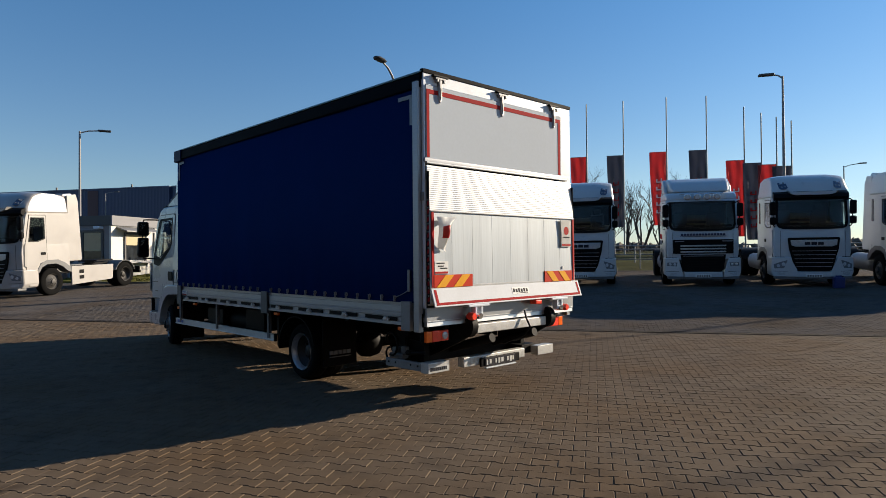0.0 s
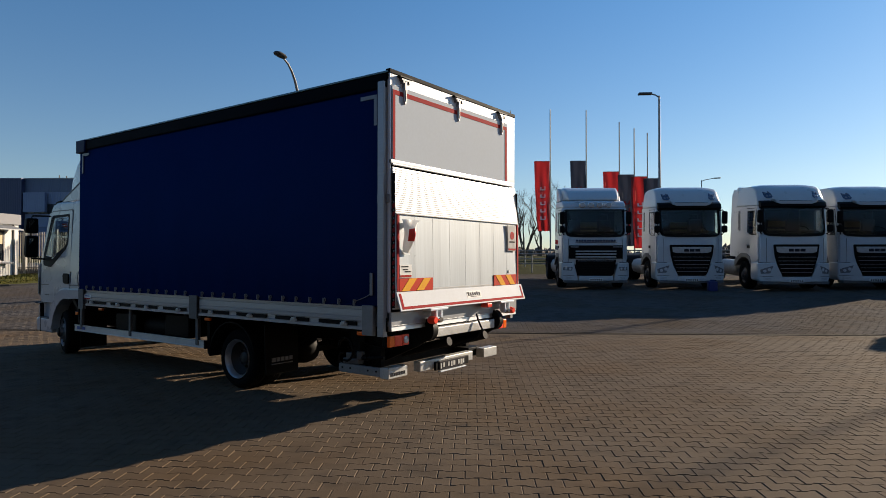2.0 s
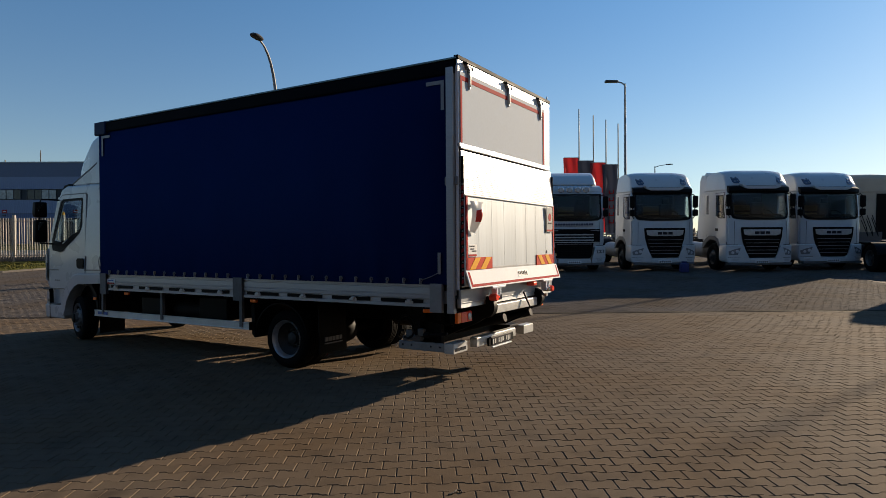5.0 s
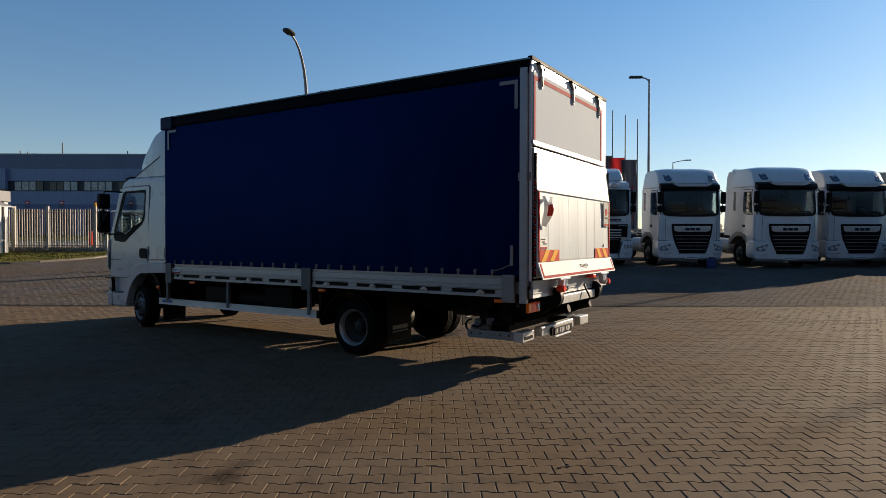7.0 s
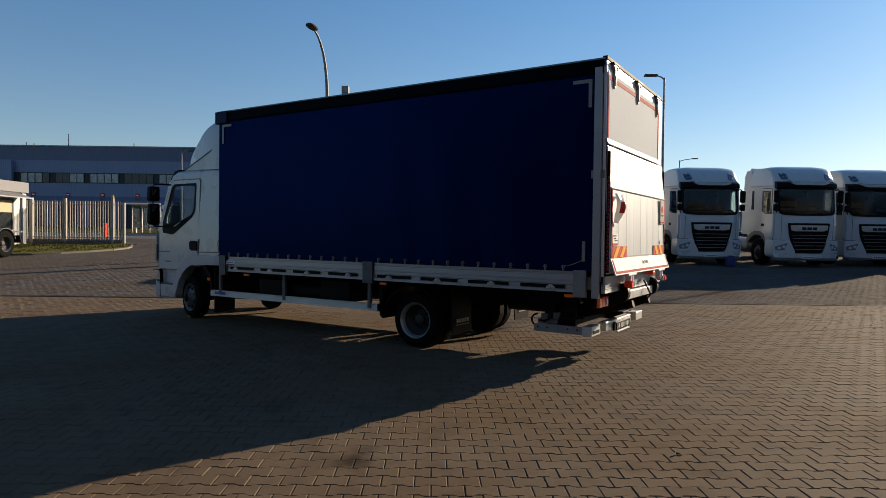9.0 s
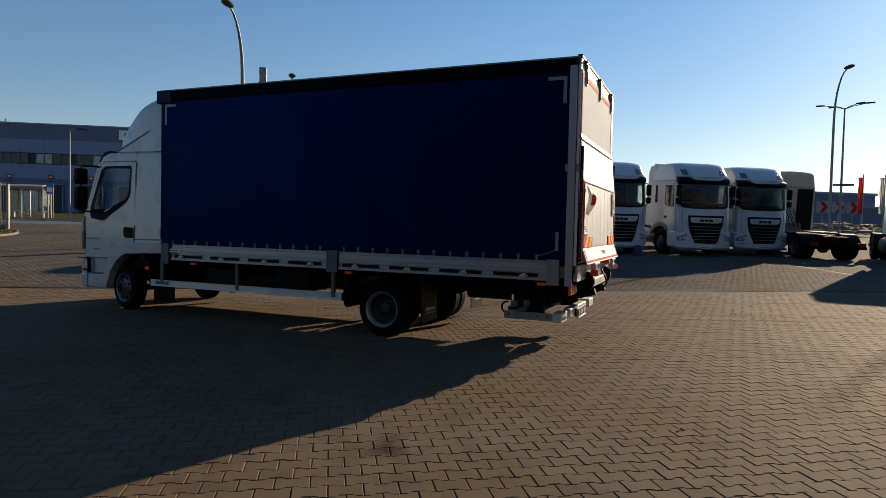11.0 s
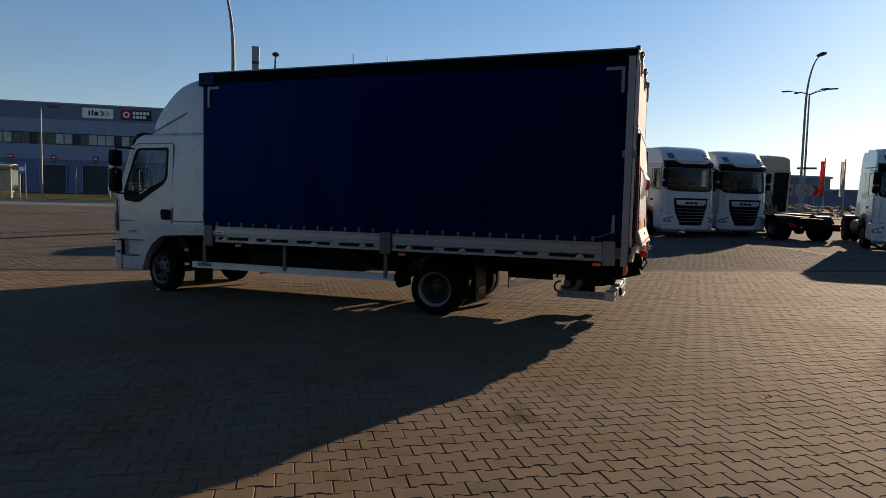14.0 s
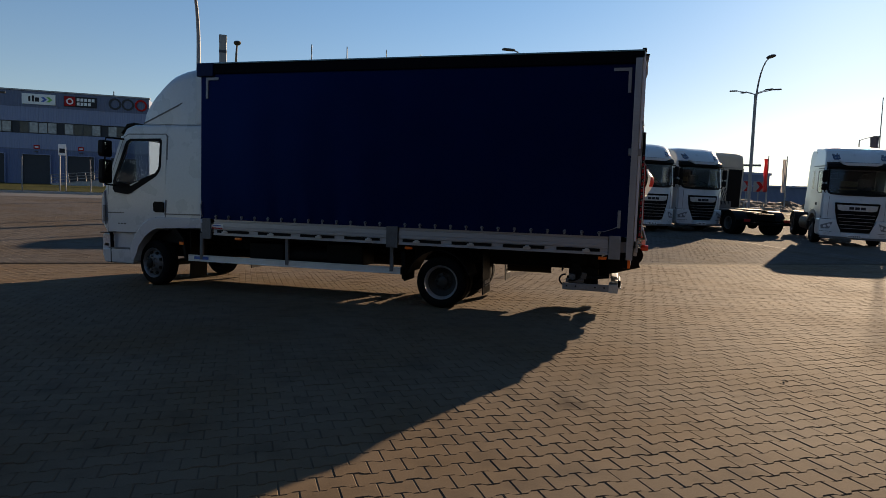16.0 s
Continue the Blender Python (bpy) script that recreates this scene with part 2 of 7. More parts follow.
def turn(bm, profile, c, axis="x", n=28, closed=False, first=True):
    """A ring of (radius, along) points turned about an axis through c."""
    rings = []
    for r, a in profile:
        ring = []
        for i in range(n):
            t = 2 * math.pi * i / n
            p, q = r * math.cos(t), r * math.sin(t)
            o = {"x": (a, p, q), "y": (p, a, q), "z": (p, q, a)}[axis]
            ring.append(bm.verts.new((c[0] + o[0], c[1] + o[1], c[2] + o[2])))
        rings.append(ring)
    for r0, r1 in zip(rings, rings[1:] + ([rings[0]] if closed else [])):
        for i in range(n):
            bm.faces.new((r0[i], r0[(i + 1) % n], r1[(i + 1) % n], r1[i]))
    if not closed:
        bm.faces.new(rings[-1][::-1])
        if first:
            bm.faces.new(rings[0])


def rod(bm, a, b, r, n=10, r2=None):
    a, b = Vector(a), Vector(b)
    d = (b - a).normalized()
    s = d.orthogonal().normalized()
    t = d.cross(s)
    r2 = r if r2 is None else r2
    lo = [bm.verts.new(a + r * (math.cos(6.2832 * i / n) * s + math.sin(6.2832 * i / n) * t)) for i in range(n)]
    hi = [bm.verts.new(b + r2 * (math.cos(6.2832 * i / n) * s + math.sin(6.2832 * i / n) * t)) for i in range(n)]
    for i in range(n):
        bm.faces.new((lo[i], lo[(i + 1) % n], hi[(i + 1) % n], hi[i]))
    bm.faces.new(lo[::-1]), bm.faces.new(hi)


def tube(bm, pts, r, n=8, r2=None):
    """A bent pipe through the points, tapering from r to r2."""
    pts = [Vector(p) for p in pts]
    r2 = r if r2 is None else r2
    rings, side = [], None
    for k, p in enumerate(pts):
        d = (pts[min(k + 1, len(pts) - 1)] - pts[max(k - 1, 0)]).normalized()
        side = d.orthogonal().normalized() if side is None else (side - d * side.dot(d)).normalized()
        t, rk = d.cross(side), r + (r2 - r) * k / (len(pts) - 1)
        rings.append([bm.verts.new(p + rk * (math.cos(6.2832 * i / n) * side + math.sin(6.2832 * i / n) * t)) for i in range(n)])
    for r0, r1 in zip(rings, rings[1:]):
        for i in range(n):
            bm.faces.new((r0[i], r0[(i + 1) % n], r1[(i + 1) % n], r1[i]))
    bm.faces.new(rings[0][::-1]), bm.faces.new(rings[-1])


def mesh_of(name, bm, mat, smooth=35):
    bmesh.ops.recalc_face_normals(bm, faces=bm.faces)
    me = bpy.data.meshes.new(name)
    bm.to_mesh(me)
    bm.free()
    me.materials.append(mat)
    if smooth:
        me.shade_smooth()
        limit = math.cos(radians(max(smooth, 50)))
        nrm = [p.normal.copy() for p in me.polygons]
        big = [p.area for p in me.polygons]
        near = collections.defaultdict(list)
        for p in me.polygons:
            for v in p.vertices:
                near[v].append(p.index)
        out = []
        for p in me.polygons:                          # corner normals weighted by area, so that flat faces stay flat
            n = nrm[p.index]
            for v in p.vertices:
                t = Vector((0, 0, 0))
                for q in near[v]:
                    if nrm[q].dot(n) > limit:
                        t += nrm[q] * big[q]
                out.append(t.normalized() if t.length > 0 else n)
        me.normals_split_custom_set(out)
    return me


def part(name, bm, mat, parent, label="", smooth=35, at=None):
    """Links a bmesh as ONE mesh object under a thing or a part."""
    ob = new(name, mesh_of(name, bm, mat, smooth))
    ob.parent = parent
    if at is not None:
        ob.matrix_local = at
    return tagged(ob, label) if label else ob


def thing(name, label, category, m=None, group="", kind=""):
    ob = new(name)
    ob.empty_display_size = 0.2
    if m is not None:
        ob.matrix_world = m
    return tagged(ob, label, category, group, kind)


def boxes(*rows, bevel=0.0):
    bm = bmesh.new()
    for r in rows:
        box(bm, *r, bevel=bevel)
    return bm


def shape(pts, axis, a, b, bevel=0.0, taper=None, only_rim=False):
    bm = bmesh.new()
    prism(bm, pts, axis, a, b, bevel, taper, only_rim)
    return bm

# ---- the yard: u runs along the drain, s across it; the far side rises ----
YARD = pose(0, 0, 0, 0, 0, -57.53) @ Matrix.Translation((0, 14.45, 0))


def rise(s):
    if s < 0:
        return 0.0
    if s < 25.6:
        return 0.05 * s
    return 1.28 + min(0.8, (s - 25.6) * 0.02)


def yard(u, s, z=0.0, turn_z=0.0, tilt=True):
    """A pose on the yard's surface; turn_z 180 faces the drain."""
    lean = math.degrees(math.atan(0.05)) if (tilt and 0 < s < 25.6) else 0
    return YARD @ pose(u, s, rise(s) + z, lean, 0, 0) @ pose(0, 0, 0, 0, 0, turn_z)


def paving_material(name, colour):
    m = material(name, colour, 0.90, scale=0.35, vary=0.22, fine=25, spec=0.02)
    nt = m.node_tree
    n, link = nt.nodes, nt.links.new
    b = n["Principled BSDF"]
    tc = n.new("ShaderNodeTexCoord")
    br = n.new("ShaderNodeTexBrick")
    br.offset = 0.5
    br.inputs["Scale"].default_value = 1.0
    br.inputs["Brick Width"].default_value, br.inputs["Row Height"].default_value = 0.2, 0.1435
    br.inputs["Mortar Size"].default_value, br.inputs["Mortar Smooth"].default_value = 0.009, 0.3
    br.inputs["Color1"].default_value, br.inputs["Color2"].default_value = (1.06, 1.05, 1.04, 1), (0.90, 0.90, 0.91, 1)
    br.inputs["Mortar"].default_value = (0.42, 0.40, 0.38, 1)
    link(tc.outputs["Object"], br.inputs["Vector"])
    old = b.inputs["Base Color"].links[0].from_socket
    mix = n.new("ShaderNodeMix")
    mix.data_type, mix.blend_type = "RGBA", "MULTIPLY"
    mix.inputs["Factor"].default_value = 1.0
    link(old, mix.inputs["A"]), link(br.outputs["Color"], mix.inputs["B"])
    link(mix.outputs["Result"], b.inputs["Base Color"])
    bp = n.new("ShaderNodeBump")
    bp.inputs["Strength"].default_value, bp.inputs["Distance"].default_value = 0.8, 0.006
    bp.invert = True
    link(br.outputs["Fac"], bp.inputs["Height"]), link(bp.outputs[0], b.inputs["Normal"])
    return m


PAVING = paving_material("block_paving", (0.116, 0.088, 0.065))
PAVING_GREY = paving_material("grey_block_paving", (0.116, 0.104, 0.095))
BLOCK = material("concrete_block", (0.119, 0.091, 0.065), 0.85, scale=0.5, vary=0.20, fine=90, bump=0.0012, per_object=0.35, spec=0.05)


def island_material(name, colour, spec):
    """The block's surface, varied from piece to piece of one joined mesh."""
    m = material(name, colour, 0.85, scale=0.5, vary=0.20, fine=90, bump=0.0012, per_object=0.35, spec=spec)
    n = m.node_tree.nodes
    old = next(k for k in n if k.bl_idname == "ShaderNodeObjectInfo")
    geo = n.new("ShaderNodeNewGeometry")
    target = old.outputs["Random"].links[0].to_socket
    m.node_tree.links.new(geo.outputs["Random Per Island"], target)
    n.remove(old)
    return m


BLOCK_MANY = island_material("concrete_blocks", (0.119, 0.091, 0.065), 0.05)
BLOCK_GREY = island_material("grey_concrete_blocks", (0.097, 0.087, 0.079), 0.015)


def soiled(m, spots):
    """Rusty-brown drifts over the whole field and a few oil spots of their own shape."""
    nt = m.node_tree
    n, link = nt.nodes, nt.links.new
    b = n["Principled BSDF"]
    geo = n.new("ShaderNodeNewGeometry")
    out = b.inputs["Base Color"].links[0].from_socket
    drift, lim, tint = n.new("ShaderNodeTexNoise"), n.new("ShaderNodeMapRange"), n.new("ShaderNodeMix")
    drift.inputs["Scale"].default_value, drift.inputs["Detail"].default_value = 0.55, 5
    link(geo.outputs["Position"], drift.inputs["Vector"])
    lim.inputs["From Min"].default_value, lim.inputs["From Max"].default_value = 0.42, 0.68
    link(drift.outputs["Fac"], lim.inputs["Value"])
    tint.data_type, tint.blend_type = "RGBA", "MULTIPLY"
    tint.inputs["B"].default_value = (0.94, 0.84, 0.72, 1)
    link(lim.outputs[0], tint.inputs["Factor"]), link(out, tint.inputs["A"])
    out = tint.outputs["Result"]
    blot, near_, grey = n.new("ShaderNodeTexNoise"), n.new("ShaderNodeMapRange"), n.new("ShaderNodeMix")
    blot.inputs["Scale"].default_value, blot.inputs["Detail"].default_value = 3.2, 6
    link(geo.outputs["Position"], blot.inputs["Vector"])
    near_.inputs["From Min"].default_value, near_.inputs["From Max"].default_value = 0.50, 0.72
    link(blot.outputs["Fac"], near_.inputs["Value"])
    grey.data_type, grey.blend_type = "RGBA", "MULTIPLY"
    grey.inputs["B"].default_value = (0.72, 0.73, 0.76, 1)
    link(near_.outputs[0], grey.inputs["Factor"]), link(out, grey.inputs["A"])
    out = grey.outputs["Result"]
    rag = n.new("ShaderNodeTexNoise")
    rag.inputs["Scale"].default_value, rag.inputs["Detail"].default_value = 9, 4
    link(geo.outputs["Position"], rag.inputs["Vector"])
    for x, y, r, amount in spots:
        far, add, edge, dark = n.new("ShaderNodeVectorMath"), n.new("ShaderNodeMath"), n.new("ShaderNodeMapRange"), n.new("ShaderNodeMix")
        far.operation = "DISTANCE"
        far.inputs[1].default_value = (x, y, 0)
        link(geo.outputs["Position"], far.inputs[0])
        add.operation = "MULTIPLY_ADD"
        add.inputs[1].default_value = -1.6 * r
        link(rag.outputs["Fac"], add.inputs[0]), link(far.outputs["Value"], add.inputs[2])
        edge.inputs["From Min"].default_value, edge.inputs["From Max"].default_value = -0.5 * r, 0.6 * r
        edge.inputs["To Min"].default_value, edge.inputs["To Max"].default_value = amount, 0.0
        link(add.outputs[0], edge.inputs["Value"])
        dark.data_type = "RGBA"
        dark.inputs["B"].default_value = (0.018, 0.012, 0.010, 1)
        link(edge.outputs[0], dark.inputs["Factor"]), link(out, dark.inputs["A"])
        out = dark.outputs["Result"]
    link(out, b.inputs["Base Color"])


OIL_SPOTS = ((0.86, 5.92, 0.13, 0.75), (1.08, 6.02, 0.09, 0.45), (0.45, 5.6, 0.16, 0.25), (11.3, 8.05, 0.2, 0.6), (3.2, 2.6, 0.22, 0.22), (1.6, 7.4, 0.2, 0.25), (-1.2, 6.1, 0.15, 0.3))
for mt in (PAVING, PAVING_GREY, BLOCK, BLOCK_MANY, BLOCK_GREY):
    soiled(mt, OIL_SPOTS)
for mt, dr in ((PAVING, 0.3), (PAVING_GREY, 0.2), (BLOCK, 0.05), (BLOCK_MANY, 0.05), (BLOCK_GREY, 0.05)):
    mt.node_tree.nodes["Principled BSDF"].inputs["Diffuse Roughness"].default_value = dr
BED = material("joint_sand", (0.055, 0.038, 0.025), 0.9, scale=12, vary=0.3, bump=0.003, fine=150)
GRASS_SOIL = material("dry_grass_ground", (0.046, 0.046, 0.015), 0.9, spec=0.04, scale=0.8, vary=0.45, bump=0.03, fine=14)
CONCRETE = material("concrete_kerb", (0.30, 0.29, 0.27), 0.75, scale=3, vary=0.15, bump=0.002, fine=60)
IRON = material("drain_iron", (0.045, 0.036, 0.028), 0.85, spec=0.1, scale=9, vary=0.3, bump=0.002, fine=40)
EARTH = material("turned_earth", (0.105, 0.064, 0.036), 0.95, scale=1.5, vary=0.4, bump=0.05, fine=9)
ASPHALT = material("asphalt", (0.088, 0.083, 0.078), 0.8, scale=1.0, vary=0.2, bump=0.004, fine=120)


def strip_mesh(name, us, ss, mat, drop=0.0, hole=None):
    bm = bmesh.new()
    grid = {(i, j): bm.verts.new((u, s, rise(s) - drop)) for i, u in enumerate(us) for j, s in enumerate(ss)}
    for i in range(len(us) - 1):
        for j in range(len(ss) - 1):
            if hole and hole[0] <= us[i] < hole[1] and hole[2] <= ss[j] < hole[3]:
                continue
            bm.faces.new((grid[i, j], grid[i + 1, j], grid[i + 1, j + 1], grid[i, j + 1]))
    return new(name, mesh_of(name, bm, mat, 0))


# blocks lie in this stretch; past it the paving goes on as one sheet
U0, U1, S0, S1 = -15.6, 12.2, -13.44, -0.15
SU0, SU1, SS0, SS1 = -16.0, 12.2, 0.14, 11.9
ground = strip_mesh("ground", (-900, -60, 60, 900), (-700, -60, 0, 25.6, 66, 1500), GRASS_SOIL, 0.03)
ground.matrix_world = YARD
tagged(ground, "wide flat ground of dry grass and soil around the paved yard", "ground", kind="structure")
pavement = strip_mesh("pavement", (-60, U0, U1, 60), (-50, S0, S1, -0.14), PAVING, hole=(U0, U1, S0, S1))
pavement.matrix_world = YARD
tagged(pavement, "brown-grey interlocking concrete block paving, slightly worn and stained", "pavement", kind="structure")
bed = strip_mesh("joint_sand", (U0, U1), (S0, S1), BED, 0.0056)
bed.parent = pavement
bm = bmesh.new()
for a, b, c, d in ((-60, SU0, SS0, SS1), (SU1, 60, SS0, SS1), (-60, 60, SS1, 17.6), (-60, -9, 17.6, 22.4)):
    bm.faces.new([bm.verts.new((x, y, rise(y))) for x, y in ((a, c), (b, c), (b, d), (a, d))])
upper = new("pavement_slope", mesh_of("pavement_slope", bm, PAVING_GREY, 0))
upper.matrix_world = YARD
tagged(upper, "grey concrete block paving rising gently beyond the drain", "pavement", kind="structure")
bm = bmesh.new()
bm.faces.new([bm.verts.new((x, y, rise(y) - 0.0056)) for x, y in ((SU0, SS0), (SU1, SS0), (SU1, SS1), (SU0, SS1))])
slope_bed = new("joint_sand", mesh_of("joint_sand", bm, BED, 0))
slope_bed.parent = upper
drain = part("drain_channel", boxes((-60, 60, -0.14, -0.045, -0.06, -0.003), (-60, 60, 0.045, 0.14, -0.06, -0.001), (-60, 60, -0.045, 0.045, -0.06, -0.022)), IRON, None, smooth=0)
drain.matrix_world = YARD
tagged(drain, "narrow dark drainage channel running across the paved yard", "drain", kind="structure")
bm = bmesh.new()
bm.faces.new([bm.verts.new((x, y, rise(y))) for x, y in ((-60, 22.4), (-9, 22.4), (-9, 25.4), (-60, 25.4))])
lane = new("lane", mesh_of("lane", bm, ASPHALT, 0))
lane.matrix_world = YARD
tagged(lane, "worn grey asphalt lane between the yard and the verge", "road", kind="structure")
# verge past the yard, with its kerb
verge = part("verge", boxes((-60, -8, 25.6, 46.0, 1.0, 1.42)), GRASS_SOIL, None, smooth=0)
verge.matrix_world = YARD
tagged(verge, "strip of short dry grass behind a concrete kerb", "grass verge", kind="structure")
kerb = part("kerb", boxes((-60, -8, 25.4, 25.6, 1.0, 1.40), bevel=0.02), CONCRETE, None)
kerb.matrix_world = YARD
tagged(kerb, "pale concrete kerb along the grass verge", "kerb", kind="structure")

# unseen showroom behind the camera, set near, tall and dark to block sky light: glass between grey piers
SHOW_GLASS = material("unseen_showroom_glass", (0.012, 0.016, 0.022), 0.08, scale=0.5, vary=0.2, fine=5)
SHOW_WALL = material("unseen_dark_grey_wall", (0.045, 0.050, 0.060), 0.6, scale=0.6, vary=0.1, fine=8)
show = part("wall_showroom", boxes((-42, 34, -24.4, -23.0, -0.1, 11.5)), SHOW_WALL, None, smooth=0)
show.matrix_world = YARD
tagged(show, "unseen dark grey showroom wall, placed to block sky light", "wall", kind="structure")
for k in range(12):
    a = -40.5 + k * 6.2
    part("showroom_pane", boxes((a, a + 5.4, -23.0, -22.95, 0.5, 9.6)), SHOW_GLASS, show, smooth=0)

# ---- wheels ----
FRONT_RIM = material("dusty_grey_rim", (0.26, 0.26, 0.27), 0.42, 0.5, scale=6, vary=0.3, fine=40, spots=0.35)
FRONT_DISC = material("dusty_pressed_steel", (0.13, 0.13, 0.132), 0.5, 0.3, scale=6, vary=0.3, fine=40, spots=0.35)
# disc colour holds dirt and also the shade inside the deep dish
DISC = material("dusty_shaded_wheel_disc", (0.022, 0.021, 0.020), 0.6, 0.2, scale=6, vary=0.3, fine=40, spots=0.3)

def wheel(parent, c, r=0.37, w=0.22, side=-1, rim_r=0.245, dual=False, steer=False, name="wheel", rim=None):
    """A truck wheel on an axle along x; side -1 shows its face towards -x. The tyre is a sub-part of the rim."""
    s = side
    prof = [(rim_r * 0.98, 0.0), (rim_r, -s * 0.004), (rim_r * 0.93, s * -0.03)]
    dish = 0.14 if not steer else -0.02
    prof += [(rim_r * 0.86, -s * (0.05 + (dish > 0) * 0.03)), (rim_r * 0.55, -s * dish), (rim_r * 0.34, -s * (dish - 0.01)), (rim_r * 0.32, s * (0.05 - dish)), (rim_r * 0.18, s * (0.065 - dish)), (0.01, s * (0.066 - dish))]
    bm = bmesh.new()
    turn(bm, prof, c, "x", 26, first=False)
    for i in range(10 if rim_r > 0.26 else 8):
        t = 2 * math.pi * i / (10 if rim_r > 0.26 else 8)
        p = Vector((c[0] - s * (dish - 0.01), c[1] + rim_r * 0.46 * math.cos(t), c[2] + rim_r * 0.46 * math.sin(t)))
        rod(bm, p, p + Vector((s * 0.035, 0, 0)), 0.017, 6, 0.012)
    wh = part(name, bm, (FRONT_DISC if rim is FRONT_RIM else rim or RIM) if steer else DISC, parent)
    if rim is FRONT_RIM:
        for i in range(8):
            t = 2 * math.pi * (i + 0.5) / 8
            p = Vector((c[0] - s * 0.02, c[1] + rim_r * 0.73 * math.cos(t), c[2] + rim_r * 0.73 * math.sin(t)))
            bm = bmesh.new()
            rod(bm, p, p + Vector((s * 0.026, 0, 0)), 0.026, 10)
            part("hand_hole", bm, BLACK, wh)
        bm = bmesh.new()
        turn(bm, [(0.001, s * 0.10), (rim_r * 0.2, s * 0.10), (rim_r * 0.31, s * 0.085), (rim_r * 0.335, s * 0.03)], c, "x", 20)
        part("hub_cap", bm, CHASSIS, wh, "dark hub cap")
    if not steer or rim is FRONT_RIM:
        bm = bmesh.new()
        turn(bm, [(rim_r * 0.89, -s * 0.05), (rim_r * 0.94, s * 0.0), (rim_r * 1.03, s * 0.022), (rim_r * 1.05, s * 0.012), (rim_r * 0.98, -s * 0.06)], c, "x", 36, closed=True)
        part("rim", bm, rim or RIM, wh)
    bm = bmesh.new()
    a = -s
    tp = [(rim_r, 0.012 * a), (rim_r + 0.02, -0.012 * a), (rim_r + (r - rim_r) * 0.5, -0.018 * a), (r - 0.03, -0.006 * a), (r - 0.008, 0.02 * a)]
    for k in range(4):
        y0 = 0.03 + k * (w - 0.06) / 4
        tp += [(r, y0 * a), (r, (y0 + (w - 0.06) / 4 - 0.014) * a), (r - 0.010, (y0 + (w - 0.06) / 4 - 0.012) * a), (r - 0.010, (y0 + (w - 0.06) / 4 - 0.002) * a)]
    tp += [(r - 0.008, (w - 0.02) * a), (r - 0.03, (w + 0.006) * a), (rim_r + 0.02, (w + 0.012) * a), (rim_r, (w - 0.012) * a)]
    turn(bm, tp, c, "x", 40, closed=True)
    part("tyre", bm, RUBBER, wh)
    if dual:
        bm = bmesh.new()
        turn(bm, tp, (c[0] + a * (w + 0.05), c[1], c[2]), "x", 40, closed=True)
        part("tyre", bm, RUBBER, wh)
    return wh


# ---- the curtain-sided lorry: x across, y forward from the box's rear, on the flat paving ----
lorry = thing("delivery_lorry", "white lorry with dark blue curtain sides and raised tail lift", "lorry", pose(5.80, 5.42, 0))
W, L, TOP = 1.275, 6.55, 3.55

# box: frame, floor, roof, end walls
part("box_floor", boxes((-W + 0.03, W - 0.03, 0.02, L, 0.94, 1.08)), GALV, lorry)
part("front_wall", boxes((-W + 0.02, W - 0.02, L - 0.04, L, 1.08, TOP - 0.06), bevel=0.006), DOOR_GREY, lorry, "pale grey front bulkhead")
rb = bmesh.new()
prism(rb, [(-W, TOP - 0.10), (-W, TOP - 0.03), (-W + 0.10, TOP), (0, TOP + 0.015), (W - 0.10, TOP), (W, TOP - 0.03), (W, TOP - 0.10)], "y", 0.0, L + 0.02)
roof = part("roof", rb, TARP_DARK, lorry, "dark tarpaulin roof")
part("roof_edge", boxes((-W - 0.016, -W + 0.05, 0.0, L, TOP - 0.030, TOP - 0.010), bevel=0.004), PIPING, roof, "thin pale blue roof piping")
part("roof_edge", boxes((W - 0.05, W + 0.016, 0.0, L, TOP - 0.030, TOP - 0.010), bevel=0.004), PIPING, roof, "thin pale blue roof piping")
